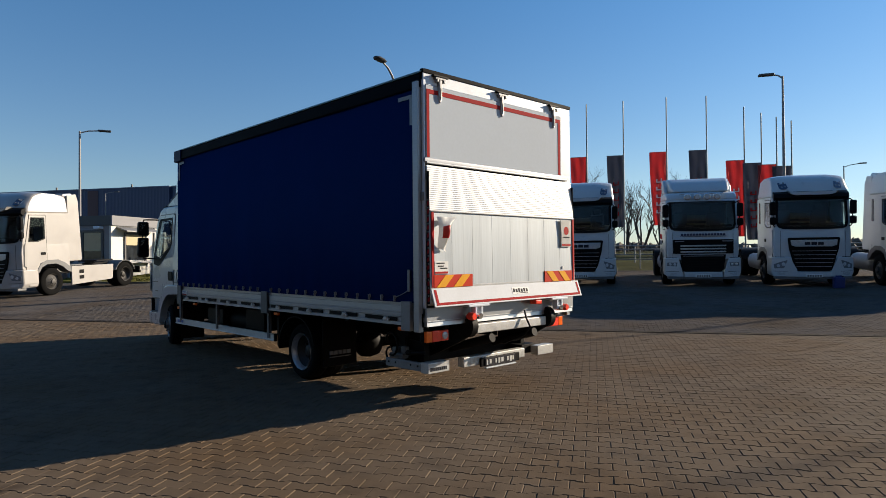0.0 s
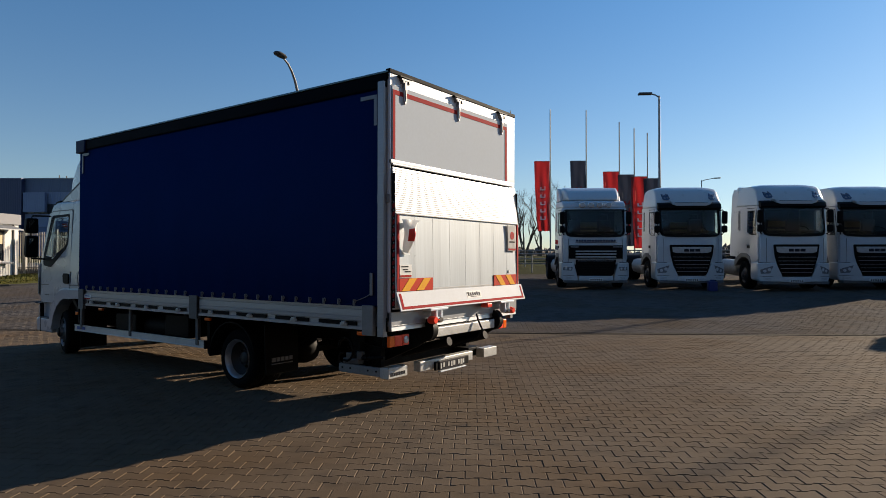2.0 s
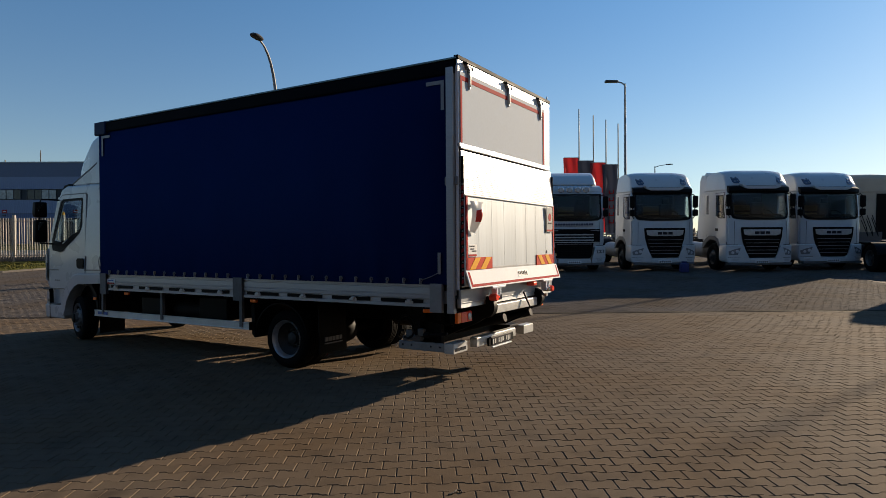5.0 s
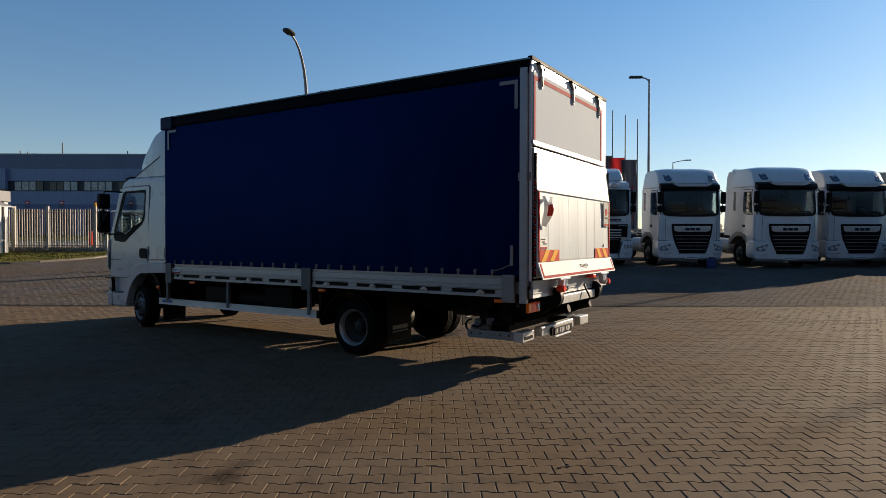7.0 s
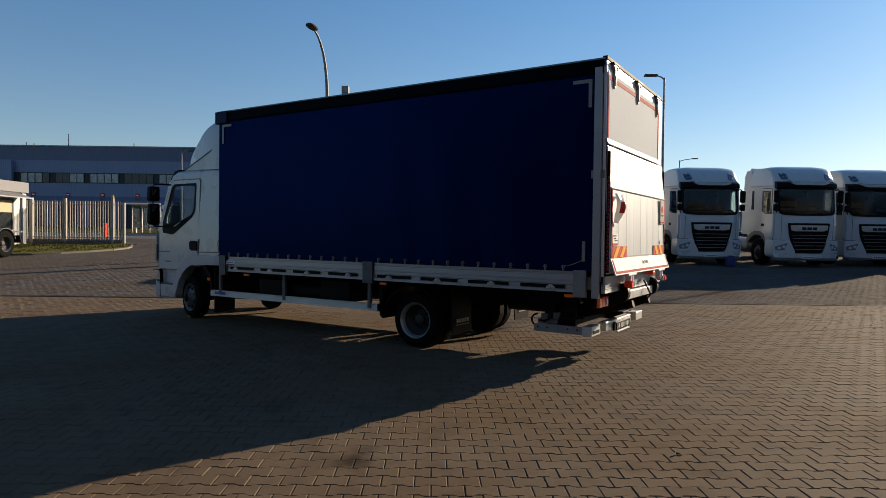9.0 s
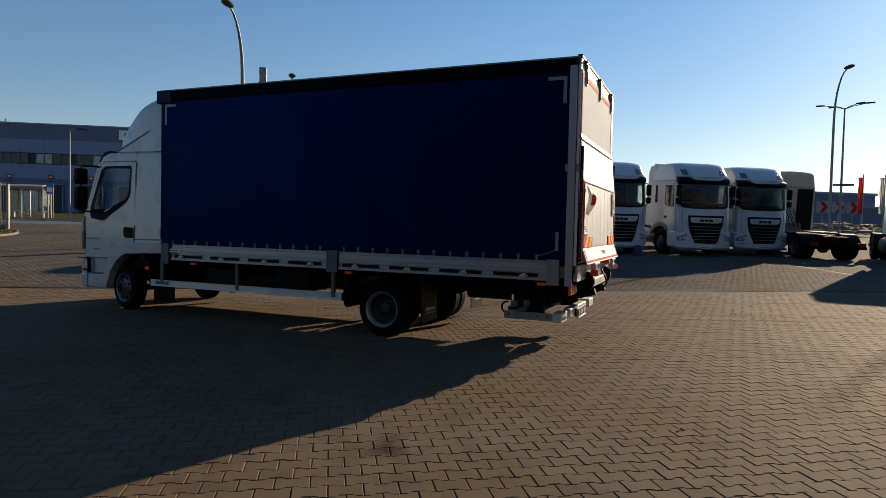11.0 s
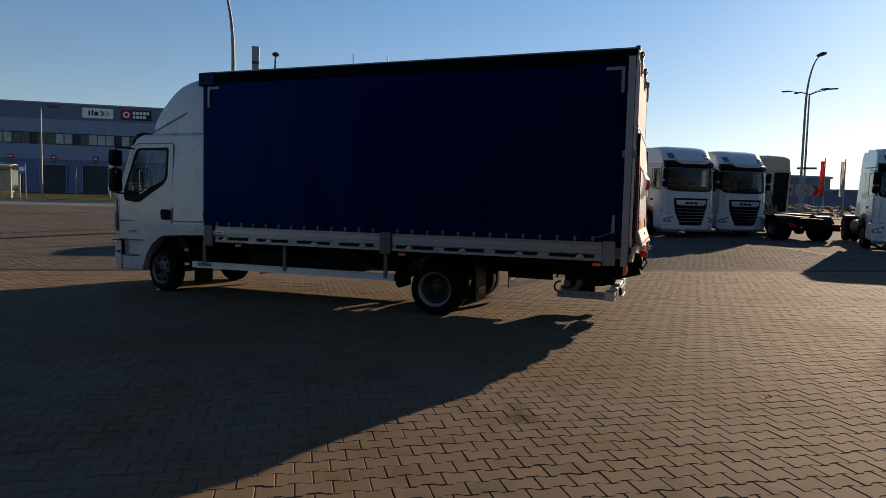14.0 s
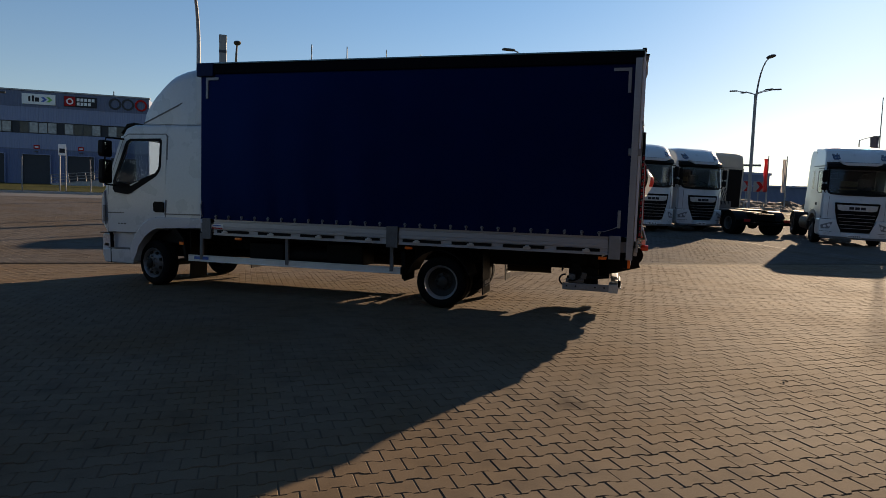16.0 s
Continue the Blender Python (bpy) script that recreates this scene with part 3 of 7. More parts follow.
for sx in (-1, 1):
    bm = bmesh.new()
    prism(bm, [(sx * (W + 0.004), TOP - 0.04), (sx * (W + 0.022), TOP - 0.05), (sx * (W + 0.026), TOP - 0.17), (sx * (W + 0.020), TOP - 0.185), (sx * (W + 0.002), TOP - 0.18)], "y", 0.015, L - 0.02, 0.003)
    part("roof_skirt", bm, TARP_DARK, lorry, "black tarpaulin skirt under the roof")
    bm = boxes((sx * W - 0.045, sx * W + 0.045, L - 0.26, L + 0.03, TOP - 0.22, TOP - 0.02), bevel=0.012)
    part("corner_cap", bm, CAP_BLUE, lorry, "dark blue corner cap")
    # curtain: gently waved sheet with thickness
    bm = bmesh.new()
    ny, nz = 120, 16
    z0, z1 = 1.15, TOP - 0.10
    front, back = [], []
    for i in range(ny + 1):
        y = 0.088 + (L - 0.118) * i / ny
        for j in range(nz + 1):
            z = z0 + (z1 - z0) * j / nz
            d = 0.005 * math.sin(y * 7.0 + 0.7 * math.sin(z * 2)) * (1 - j / nz) + 0.004 * noise.noise((y * 0.9, z * 1.1, sx)) + 0.004 * math.sin(y * 19) * max(0, 1 - j / 3)
            front.append(bm.verts.new((sx * (W + d), y, z)))
            back.append(bm.verts.new((sx * (W - 0.012 + d), y, z)))
    at = lambda i, j: i * (nz + 1) + j
    for i in range(ny):
        for j in range(nz):
            q = (at(i, j), at(i + 1, j), at(i + 1, j + 1), at(i, j + 1))
            bm.faces.new([front[k] for k in q])
            bm.faces.new([back[k] for k in q[::-1]])
        bm.faces.new((front[at(i, 0)], back[at(i, 0)], back[at(i + 1, 0)], front[at(i + 1, 0)]))
    curtain = part("curtain", bm, TARP, lorry, "dark blue tarpaulin side curtain, closed", smooth=80)
    bm = boxes((sx * (W + 0.004) - 0.008, sx * (W + 0.004) + 0.008, 0.106, L - 0.03, 1.145, 1.165))
    part("hem", bm, TARP, curtain)
    # corner markings
    g = sx * (W + 0.013)
    for ya, yb, yc in ((0.145, 0.185, 0.37), (L - 0.12, L - 0.16, L - 0.34)):
        bm = boxes((g - 0.002, g + 0.002, min(ya, yb), max(ya, yb), 3.00, 3.315), (g - 0.002, g + 0.002, min(yb, yc), max(yb, yc), 3.275, 3.315))
        part("corner_mark", bm, GALV, curtain, "pale grey corner marking")
    # eyelets with turn-locks
    for k in range(26):
        y = (0.455 if k < 13 else 3.53 - 13 * 0.2263) + k * (0.2245 if k < 13 else 0.2263)
        bm = bmesh.new()
        turn(bm, [(0.013, 0.0), (0.016, sx * 0.006), (0.021, sx * 0.005), (0.023, -sx * 0.004), (0.013, -sx * 0.004)], (sx * (W + 0.012), y, 1.192), "x", 14, closed=True)
        box(bm, sx * (W + 0.024) - 0.009, sx * (W + 0.024) + 0.009, y - 0.005, y + 0.005, 1.155, 1.212)
        box(bm, sx * (W + 0.016) - 0.005, sx * (W + 0.016) + 0.005, y - 0.013, y + 0.013, 1.150, 1.168)
        part("eyelet", bm, GALV, curtain, "" if k else "small metal curtain fastener")
    # curtain strap at the rear end
    bm = bmesh.new()
    tube(bm, [(sx * (W + 0.02), 0.46, 1.20), (sx * (W + 0.018), 0.40, 1.205), (sx * (W + 0.018), 0.31, 1.235), (sx * (W + 0.018), 0.222, 1.275), (sx * (W + 0.02), 0.214, 1.32), (sx * (W + 0.022), 0.212, 1.48)], 0.0045, 6)
    box(bm, sx * (W + 0.020) - 0.006, sx * (W + 0.020) + 0.006, 0.192, 0.232, 1.26, 1.49, 0.005)
    part("strap", bm, GALV, curtain, "pale strap hanging at the curtain's rear end")
    bm = bmesh.new()
    tube(bm, [(sx * (W + 0.012), L - 0.06, 1.18), (sx * (W + 0.03), L - 0.05, 1.27), (sx * (W + 0.035), L - 0.045, 1.36), (sx * (W + 0.02), L - 0.06, 1.43)], 0.008, 6)
    part("strap", bm, GALV, curtain)
    # drop sides in two bays, with profile steps
    for k, (ya, yb) in enumerate(((0.335, 3.24), (3.43, 6.29))):
        bm = bmesh.new()
        o = sx * (W - 0.005)
        q = sx
        prism(bm, [(o - q * 0.03, 0.925), (o + q * 0.004, 0.925), (o + q * 0.004, 0.933), (o - q * 0.006, 0.938), (o - q * 0.006, 0.985), (o + q * 0.006, 0.992), (o + q * 0.007, 1.030), (o + q * 0.002, 1.034), (o + q * 0.002, 1.040), (o + q * 0.007, 1.044), (o + q * 0.006, 1.104), (o - q * 0.008, 1.108), (o - q * 0.008, 1.122), (o + q * 0.006, 1.126), (o + q * 0.006, 1.152), (o - q * 0.03, 1.152)], "y", ya, yb)
        side_board = part("side_board", bm, ALU, lorry, "aluminium drop-side board")
        bm = bmesh.new()
        prism(bm, [(o - q * 0.03, 0.925), (o + q * 0.014, 0.925), (o + q * 0.014, 0.90), (o - q * 0.03, 0.90)], "y", ya, yb)
        part("lower_rail", bm, ALU, side_board)
        # black strips put the shade of the board's slots into colour
        bm = bmesh.new()
        n_gap = 4
        for i in range(n_gap):
            w = (yb - ya) / n_gap
            box(bm, o + q * 0.000, o + q * 0.008, ya + i * w + 0.10, ya + (i + 1) * w - 0.06, 0.940, 0.981)
        part("seal_strip", bm, BLACK, side_board, "dark slots along the board, drawn as black strips")
        for i in range(4):
            y = (0.609, 3.697)[k] + i * (0.787, 0.797)[k]
            bm = boxes((o - 0.005, o + q * 0.028, y - 0.05, y + 0.05, 0.930, 0.962), (o - 0.005, o + q * 0.040, y - 0.03, y + 0.02, 0.948, 0.978), bevel=0.005)
            part("board_latch", bm, GALV_LIGHT, side_board)
    # posts
    for ya, yb, za, zb in ((3.25, 3.42, 0.855, 1.158), (6.33, 6.48, 0.84, 1.158)):
        # darker slab behind the ribs: the grooves' shade is put into its colour
        pst = part("post", boxes((sx * W - 0.03, sx * W + 0.002, ya, yb, za, zb)), GALV_DARK, lorry, "galvanised side post")
        bm = bmesh.new()
        for f0, f1 in ((0.0, 0.26), (0.36, 0.64), (0.74, 1.0)):
            box(bm, sx * W - 0.02, sx * W + 0.016, ya + f0 * (yb - ya), ya + f1 * (yb - ya), za + 0.02, zb - 0.004, 0.004)
        box(bm, sx * W - 0.02, sx * W + 0.022, ya + 0.01, yb - 0.01, za, za + 0.03, 0.004)
        part("post_channel", bm, ALU, pst)
    bm = boxes((sx * W - 0.04, sx * W + 0.008, 0.175, 0.325, 0.85, 1.158), (sx * W - 0.03, sx * W + 0.016, 0.195, 0.242, 0.87, 1.158), (sx * W - 0.03, sx * W + 0.016, 0.262, 0.308, 0.87, 1.158), bevel=0.004)
    part("post", bm, GALV, lorry)
    bm = boxes((sx * W - 0.05, sx * W + 0.010, 0.022, 0.104, 0.85, TOP - 0.12), (sx * W - 0.03, sx * W + 0.018, 0.030, 0.050, 0.88, TOP - 0.15), (sx * W - 0.03, sx * W + 0.018, 0.076, 0.096, 0.88, TOP - 0.15), bevel=0.003)
    post = part("rear_post", bm, ALU, lorry, "grey metal rear corner post")
    part("post_bracket", boxes((sx * W - 0.02, sx * W + 0.034, -0.015, 0.14, 2.20, 2.29), bevel=0.006), GALV, post)
    part("post_latch", boxes((sx * W - 0.01, sx * W + 0.03, 0.01, 0.05, 0.90, 1.04), (sx * W, sx * W + 0.045, 0.015, 0.035, 0.93, 1.0), bevel=0.005), BLACK, post)

# rear frame and upper flap door
part("rear_frame", boxes((-W, -1.252, -0.016, 0.016, 1.0, TOP - 0.03), (1.075, W, -0.016, 0.016, 1.0, TOP - 0.03), (-1.252, 1.075, -0.016, 0.016, TOP - 0.15, TOP - 0.03), bevel=0.003), FRAME_WHITE, lorry, "white rear frame")
part("rear_top_rail", boxes((-W - 0.008, W + 0.008, -0.024, 0.03, TOP - 0.035, TOP + 0.01), bevel=0.006), TARP_DARK, lorry, "dark top rail")
door = part("flap_door", boxes((-1.248, 1.071, -0.026, -0.004, 2.60, TOP - 0.155), bevel=0.003), DOOR_GREY, lorry, "pale grey upper rear flap door, closed")
bm = boxes((-1.242, -1.204, -0.030, -0.025, 2.65, 3.352), (1.005, 1.048, -0.030, -0.025, 2.65, 3.352), (-1.242, 1.048, -0.0295, -0.025, 3.306, 3.352))
part("red_border", bm, RED_FADED, door, "faded red reflective border")
bm = boxes((-W, 1.20, -0.034, -0.002, 2.598, 2.642), (-W + 0.02, 1.18, -0.042, -0.02, 2.580, 2.604), bevel=0.006)
part("door_rail", bm, ALU, door, "aluminium rail under the flap door")
for x in (-1.057, -0.075, 0.905):
    bm = boxes((x - 0.075, x + 0.075, -0.056, -0.012, 3.465, 3.495), (x - 0.060, x - 0.035, -0.060, -0.012, 3.44, 3.475), (x + 0.035, x + 0.060, -0.060, -0.012, 3.44, 3.475), (x - 0.020, x + 0.020, -0.052, -0.012, 3.36, 3.47), bevel=0.005)
    h = part("hinge", bm, GALV, door, "bright metal hinge")
    part("hinge_plate", boxes((x - 0.105, x + 0.105, -0.064, -0.014, 3.494, 3.508)), CHASSIS, h)
    bm = bmesh.new()
    prism(bm, [(x - 0.026, 3.41), (x + 0.026, 3.41), (x + 0.020, 3.27), (x, 3.225), (x - 0.020, 3.27)], "y", -0.046, -0.026, 0.004)
    part("hinge_blade", bm, GALV_LIGHT, h)
    bm = bmesh.new()
    prism(bm, [(x - 0.010, 3.38), (x + 0.010, 3.38), (x + 0.007, 3.29), (x, 3.255), (x - 0.007, 3.29)], "y", -0.054, -0.044, 0.002)
    part("hinge_slot", bm, GREY_PLASTIC, h)
part("sill_plate", boxes((-W, W, -0.04, 0.02, 0.95, 1.10), bevel=0.004), ALU, lorry)

# ---- tail lift, folded up against the rear ----
PW = 1.255
prof = [(-0.034, 2.565), (-0.072, 2.10), (-0.085, 1.32), (-0.070, 1.14), (-0.035, 1.12), (-0.024, 2.0), (-0.024, 2.565)]
lift = part("tail_lift_platform", shape(prof, "x", -PW, PW, 0.003), ALU_PLATE, lorry, "bare aluminium tail lift platform, folded upright")
for k in range(21):                                   # fine grip ribs of the tapered tip
    f = (k + 0.6) / 21.3
    y, z = -0.0352 - 0.038 * f, 2.560 - 0.455 * f
    bm = bmesh.new()
    box(bm, -PW + 0.004, PW - 0.004, -0.0026, 0.0026, -0.0085, 0.0085, 0.0024, pose(0, y, z, -4.7, 0, 0))
    part("grip_rib", bm, ALU_PLATE, lift)
part("tip_edge", boxes((-PW, PW, -0.086, -0.07, 2.085, 2.10), bevel=0.003), GALV, lift)
# the tip catches more sun; this difference is coloured into the plate
face = part("platform_plate", shape([(-0.0725, 2.088), (-0.0850, 1.326), (-0.080, 1.326), (-0.068, 2.088)], "x", -PW + 0.002, PW - 0.002), PLATE_TONED, lift, "streaked aluminium plate, toned down against the sunlit tip")
for k in range(7):                                    # seams of the extruded planks
    x = -PW + 0.31 + k * 0.315
    part("plank_seam", shape([(-0.0733, 2.086), (-0.0858, 1.328), (-0.084, 1.328), (-0.0715, 2.086)], "x", x - 0.0016, x + 0.0016), SEAM, face)
for sx in (-1, 1):                                    # red edge strips and striped side tape
    e = sx * PW
    part("red_strip", boxes((e - sx * 0.03 - 0.016, e - sx * 0.03 + 0.016, -0.0905, -0.078, 1.31, 2.08)), RED, lift, "red reflective edge strip")
    for k in range(13):
        z = 1.16 + k * 0.082
        bm = bmesh.new()
        prism(bm, [(-0.040, z), (-0.040, z + 0.040), (-0.066, z + 0.052), (-0.066, z + 0.012)], "x", e + sx * 0.001, e + sx * 0.004)
        part("tape_stripe", bm, RED_FADED, lift, "" if k else "red and white warning tape")
        # tape's whites greyed and its backing blackened: this side's shade as colour
        part("tape_fleck", boxes((e + sx * 0.0025 - 0.0015, e + sx * 0.0025 + 0.0015, -0.062, -0.046, z + 0.056, z + 0.070)), GALV, lift)
    part("side_tape", boxes((e - 0.0015, e + 0.0015, -0.070, -0.030, 1.14, 2.50)), CHASSIS, lift)
# warning chevron boards
for x0, x1 in ((-1.213, -0.65), (0.62, 1.18)):
    board = part("chevron_board", boxes((x0, x1, -0.094, -0.080, 1.305, 1.435)), BOARD_RED, lift, "red and amber striped warning board")
    w = (x1 - x0) / 4.6
    for k in range(2):
        xa = x0 + w * (2 * k + 0.25)
        sl = 0.13 if x0 < 0 else -0.13
        bm = bmesh.new()
        a, b = xa + (0 if sl > 0 else 0.13), xa + w + (0 if sl > 0 else 0.13)
        pts = [(a, 1.307), (b, 1.307), (b + sl, 1.433), (a + sl, 1.433)]
        pts = [(min(max(p[0], x0 + 0.004), x1 - 0.004), p[1]) for p in pts]
        prism(bm, pts, "y", -0.0970, -0.0932)
        part("amber_stripe", bm, YELLOW, board)
# flap along the lower edge, turned out
fp = [(-0.088, 1.302), (-0.152, 1.112), (-0.139, 1.106), (-0.074, 1.29)]
flap = part("roll_stop_flap", shape(fp, "x", -PW, PW + 0.06, 0.003), FLAP_WHITE, lift, "white folding flap with a red border")


def on_flap(x0, x1, a, b, t=0.002):
    """A thin slab lying on the flap, a and b being the way down it from 0 to 1."""
    d, nrm = Vector((0, -0.064, -0.190)), Vector((0, -0.948, 0.319))
    o = Vector((0, -0.088, 1.302))
    bm = bmesh.new()
    c = [o + d * a, o + d * b]
    lo = [Vector((x, 0, 0)) + p + nrm * 0.0005 for x, p in ((x0, c[0]), (x1, c[0]), (x1, c[1]), (x0, c[1]))]
    vs = [bm.verts.new(p) for p in lo] + [bm.verts.new(p + nrm * t) for p in lo]
    for q in ((0, 1, 2, 3), (4, 7, 6, 5), (0, 4, 5, 1), (1, 5, 6, 2), (2, 6, 7, 3), (3, 7, 4, 0)):
        bm.faces.new([vs[i] for i in q])
    return bm


part("red_border", on_flap(-PW + 0.03, PW + 0.03, 0.78, 0.92), RED_FADED, flap)
part("red_border", on_flap(-PW + 0.03, -PW + 0.065, 0.10, 0.78), RED_FADED, flap)
part("red_border", on_flap(PW - 0.005, PW + 0.03, 0.10, 0.78), RED_FADED, flap)
part("sticker", on_flap(-0.02, 0.28, 0.22, 0.62), WHITE, flap, "small white sticker with dark bars")
for k in range(6):
    x = -0.005 + 0.046 * k
    part("print_bar", on_flap(x, x + 0.03, 0.28 + 0.03 * (k % 2), 0.50, 0.004), INK, flap)
part("print_bar", on_flap(0.04, 0.25, 0.54, 0.57, 0.004), INK, flap)
# torn plastic warning flags hanging on the platform
bm = bmesh.new()
rows = []
for j in range(13):
    f = j / 12
    z = 2.035 - 0.33 * f
    wide = 0.13 + 0.14 * max(0, 1 - f * 2.6) - 0.03 * f
    row = []
    for i in range(9):
        g = i / 8
        x = -1.18 + 0.02 * f + wide * g
        y = -0.097 - (0.02 + 0.075 * math.sin(math.pi * min(1, f * 1.08)) ** 1.2) * math.sin(math.pi * (0.05 + 0.75 * g)) - 0.012 * math.sin(7 * g + 5 * f)
        row.append((x, y, z + 0.03 * g * math.sin(5 * f)))
    rows.append(row)
lo = [[bm.verts.new(c) for c in r] for r in rows]
for j in range(12):
    for i in range(8):
        bm.faces.new((lo[j][i], lo[j][i + 1], lo[j + 1][i + 1], lo[j + 1][i]))
wf = part("warning_flag", bm, PLASTIC_FILM, lift, "torn whitish plastic warning flag, curled outwards", smooth=80)
bm = bmesh.new()
pv = [[bm.verts.new((c[0], c[1] - 0.004, c[2])) for c in r[2:8]] for r in rows[4:9]]
for j in range(4):
    for i in range(5):
        bm.faces.new((pv[j][i], pv[j][i + 1], pv[j + 1][i + 1], pv[j + 1][i]))
part("flag_print", bm, RED_FILM, wf, smooth=80)
bm = bmesh.new()
prism(bm, [(0.945, 2.075), (1.165, 2.07), (1.16, 1.735), (0.955, 1.735), (0.965, 1.88)], "y", -0.0985, -0.091, 0.002)
wf = part("warning_flag", bm, PLASTIC_FILM, lift, "whitish plastic warning flag with a red mark")
bm = bmesh.new()
turn(bm, [(0.052, -0.1005), (0.05, -0.098)], (1.06, 0, 1.935), "y", 14)
part("flag_print", bm, RED, wf)
part("flag_print", boxes((0.965, 1.155, -0.1005, -0.098, 1.745, 1.77)), RED, wf)
part("print_bar", boxes((0.99, 1.13, -0.1005, -0.098, 1.845, 1.862)), INK, wf)
st = part("instruction_label", boxes((-1.205, -1.012, -0.0925, -0.082, 1.444, 1.575)), WHITE, lift, "small white instruction label with red base")
for z, a, b in ((1.550, 0, 0.11), (1.520, 0.02, 0.10), (1.498, 0.05, 0.15)):
    part("print_bar", boxes((-1.18 + a, -1.18 + b, -0.0950, -0.092, z, z + 0.012)), INK, st)
part("print_bar", boxes((-1.20, -1.02, -0.0950, -0.092, 1.449, 1.470)), RED, st)
part("rating_label", boxes((0.98, 1.02, -0.0925, -0.082, 1.46, 1.49)), WHITE, lift)
# brackets and round marker lights under the flap
for x in (-0.62, 0.83):
    b1 = part("flap_bracket", boxes((x - 0.16, x + 0.16, -0.165, -0.05, 1.085, 1.11), (x - 0.06, x - 0.03, -0.16, -0.09, 0.97, 1.09), (x + 0.03, x + 0.06, -0.16, -0.09, 0.97, 1.09), bevel=0.005), FRAME_WHITE, lift, "white bracket under the flap")
    bm = bmesh.new()
    turn(bm, [(0.034, -0.195), (0.042, -0.17), (0.042, -0.12), (0.03, -0.10)], (x - 0.11 if x < 0 else x + 0.10, 0, 0.985), "y", 16)
    part("marker_lamp", bm, RED_LENS, b1, "round red marker lamp")
    bm = bmesh.new()
    turn(bm, [(0.03, -0.185), (0.036, -0.16), (0.036, -0.10)], (x + 0.0, 0, 0.985), "y", 14)
    part("roller", bm, CHROME, b1)
part("marker_lamp", boxes((0.36, 0.47, -0.16, -0.06, 1.05, 1.10), bevel=0.01), RED_LENS, lift)
# closing beam, lift arms and cross tube
part("closing_beam", shape([(0.015, 1.10), (-0.01, 1.04), (-0.013, 1.022), (-0.021, 1.018), (-0.038, 0.970), (-0.041, 0.960), (-0.030, 0.955), (-0.038, 0.905), (0.01, 0.905), (0.03, 1.10)], "x", -W + 0.01, W - 0.01, 0.002), POLISHED, lorry, "bright aluminium closing beam")
part("cross_tube", boxes((-0.575, 0.645, -0.085, 0.015, 0.782, 0.888), bevel=0.01), GALV_LIGHT, lorry, "square galvanised cross tube")
for x in (-0.66, 0.72):
    bm = bmesh.new()
    prism(bm, [(-0.06, 0.95), (0.02, 0.97), (0.12, 0.90), (0.80, 0.52), (0.85, 0.44), (0.71, 0.42), (0.10, 0.68), (-0.04, 0.76), (-0.09, 0.84)], "x", x - 0.03, x + 0.03, 0.012)
    part("lift_arm", bm, CHASSIS, lorry, "black tail lift arm")
    bm = bmesh.new()
    turn(bm, [(0.105, x - 0.05), (0.128, x - 0.035), (0.128, x + 0.05), (0.105, x + 0.065)], (0, -0.01, 0.872), "x", 24)
    part("arm_pivot", bm, CHASSIS, lorry)
for x in (-0.35, 0.40):
    bm = bmesh.new()
    rod(bm, (x, -0.1, 0.72), (x, 0.9, 0.45), 0.05, 14)
    part("lift_cylinder", bm, CHASSIS, lorry)
part("lift_frame", boxes((-0.9, 0.9, 0.55, 0.72, 0.42, 0.56), (-0.88, -0.80, 0.45, 0.85, 0.40, 0.90), (0.80, 0.88, 0.45, 0.85, 0.40, 0.90), bevel=0.01), CHASSIS, lorry)
bm = bmesh.new()
tube(bm, [(0.25, -0.07, 0.98), (0.22, -0.12, 0.90), (0.24, -0.16, 0.80), (0.20, -0.1, 0.70), (0.05, 0.1, 0.60)], 0.012, 8)
part("hydraulic_hose", bm, BLACK, lorry)
bm = bmesh.new()
tube(bm, [(-1.06 + 0.02 * math.cos(k * 0.5), 0.80 + 0.13 * math.cos(k * 0.5), 0.64 + 0.13 * math.sin(k * 0.5)) for k in range(11)], 0.013, 8)
part("hydraulic_hose", bm, BLACK, lorry)
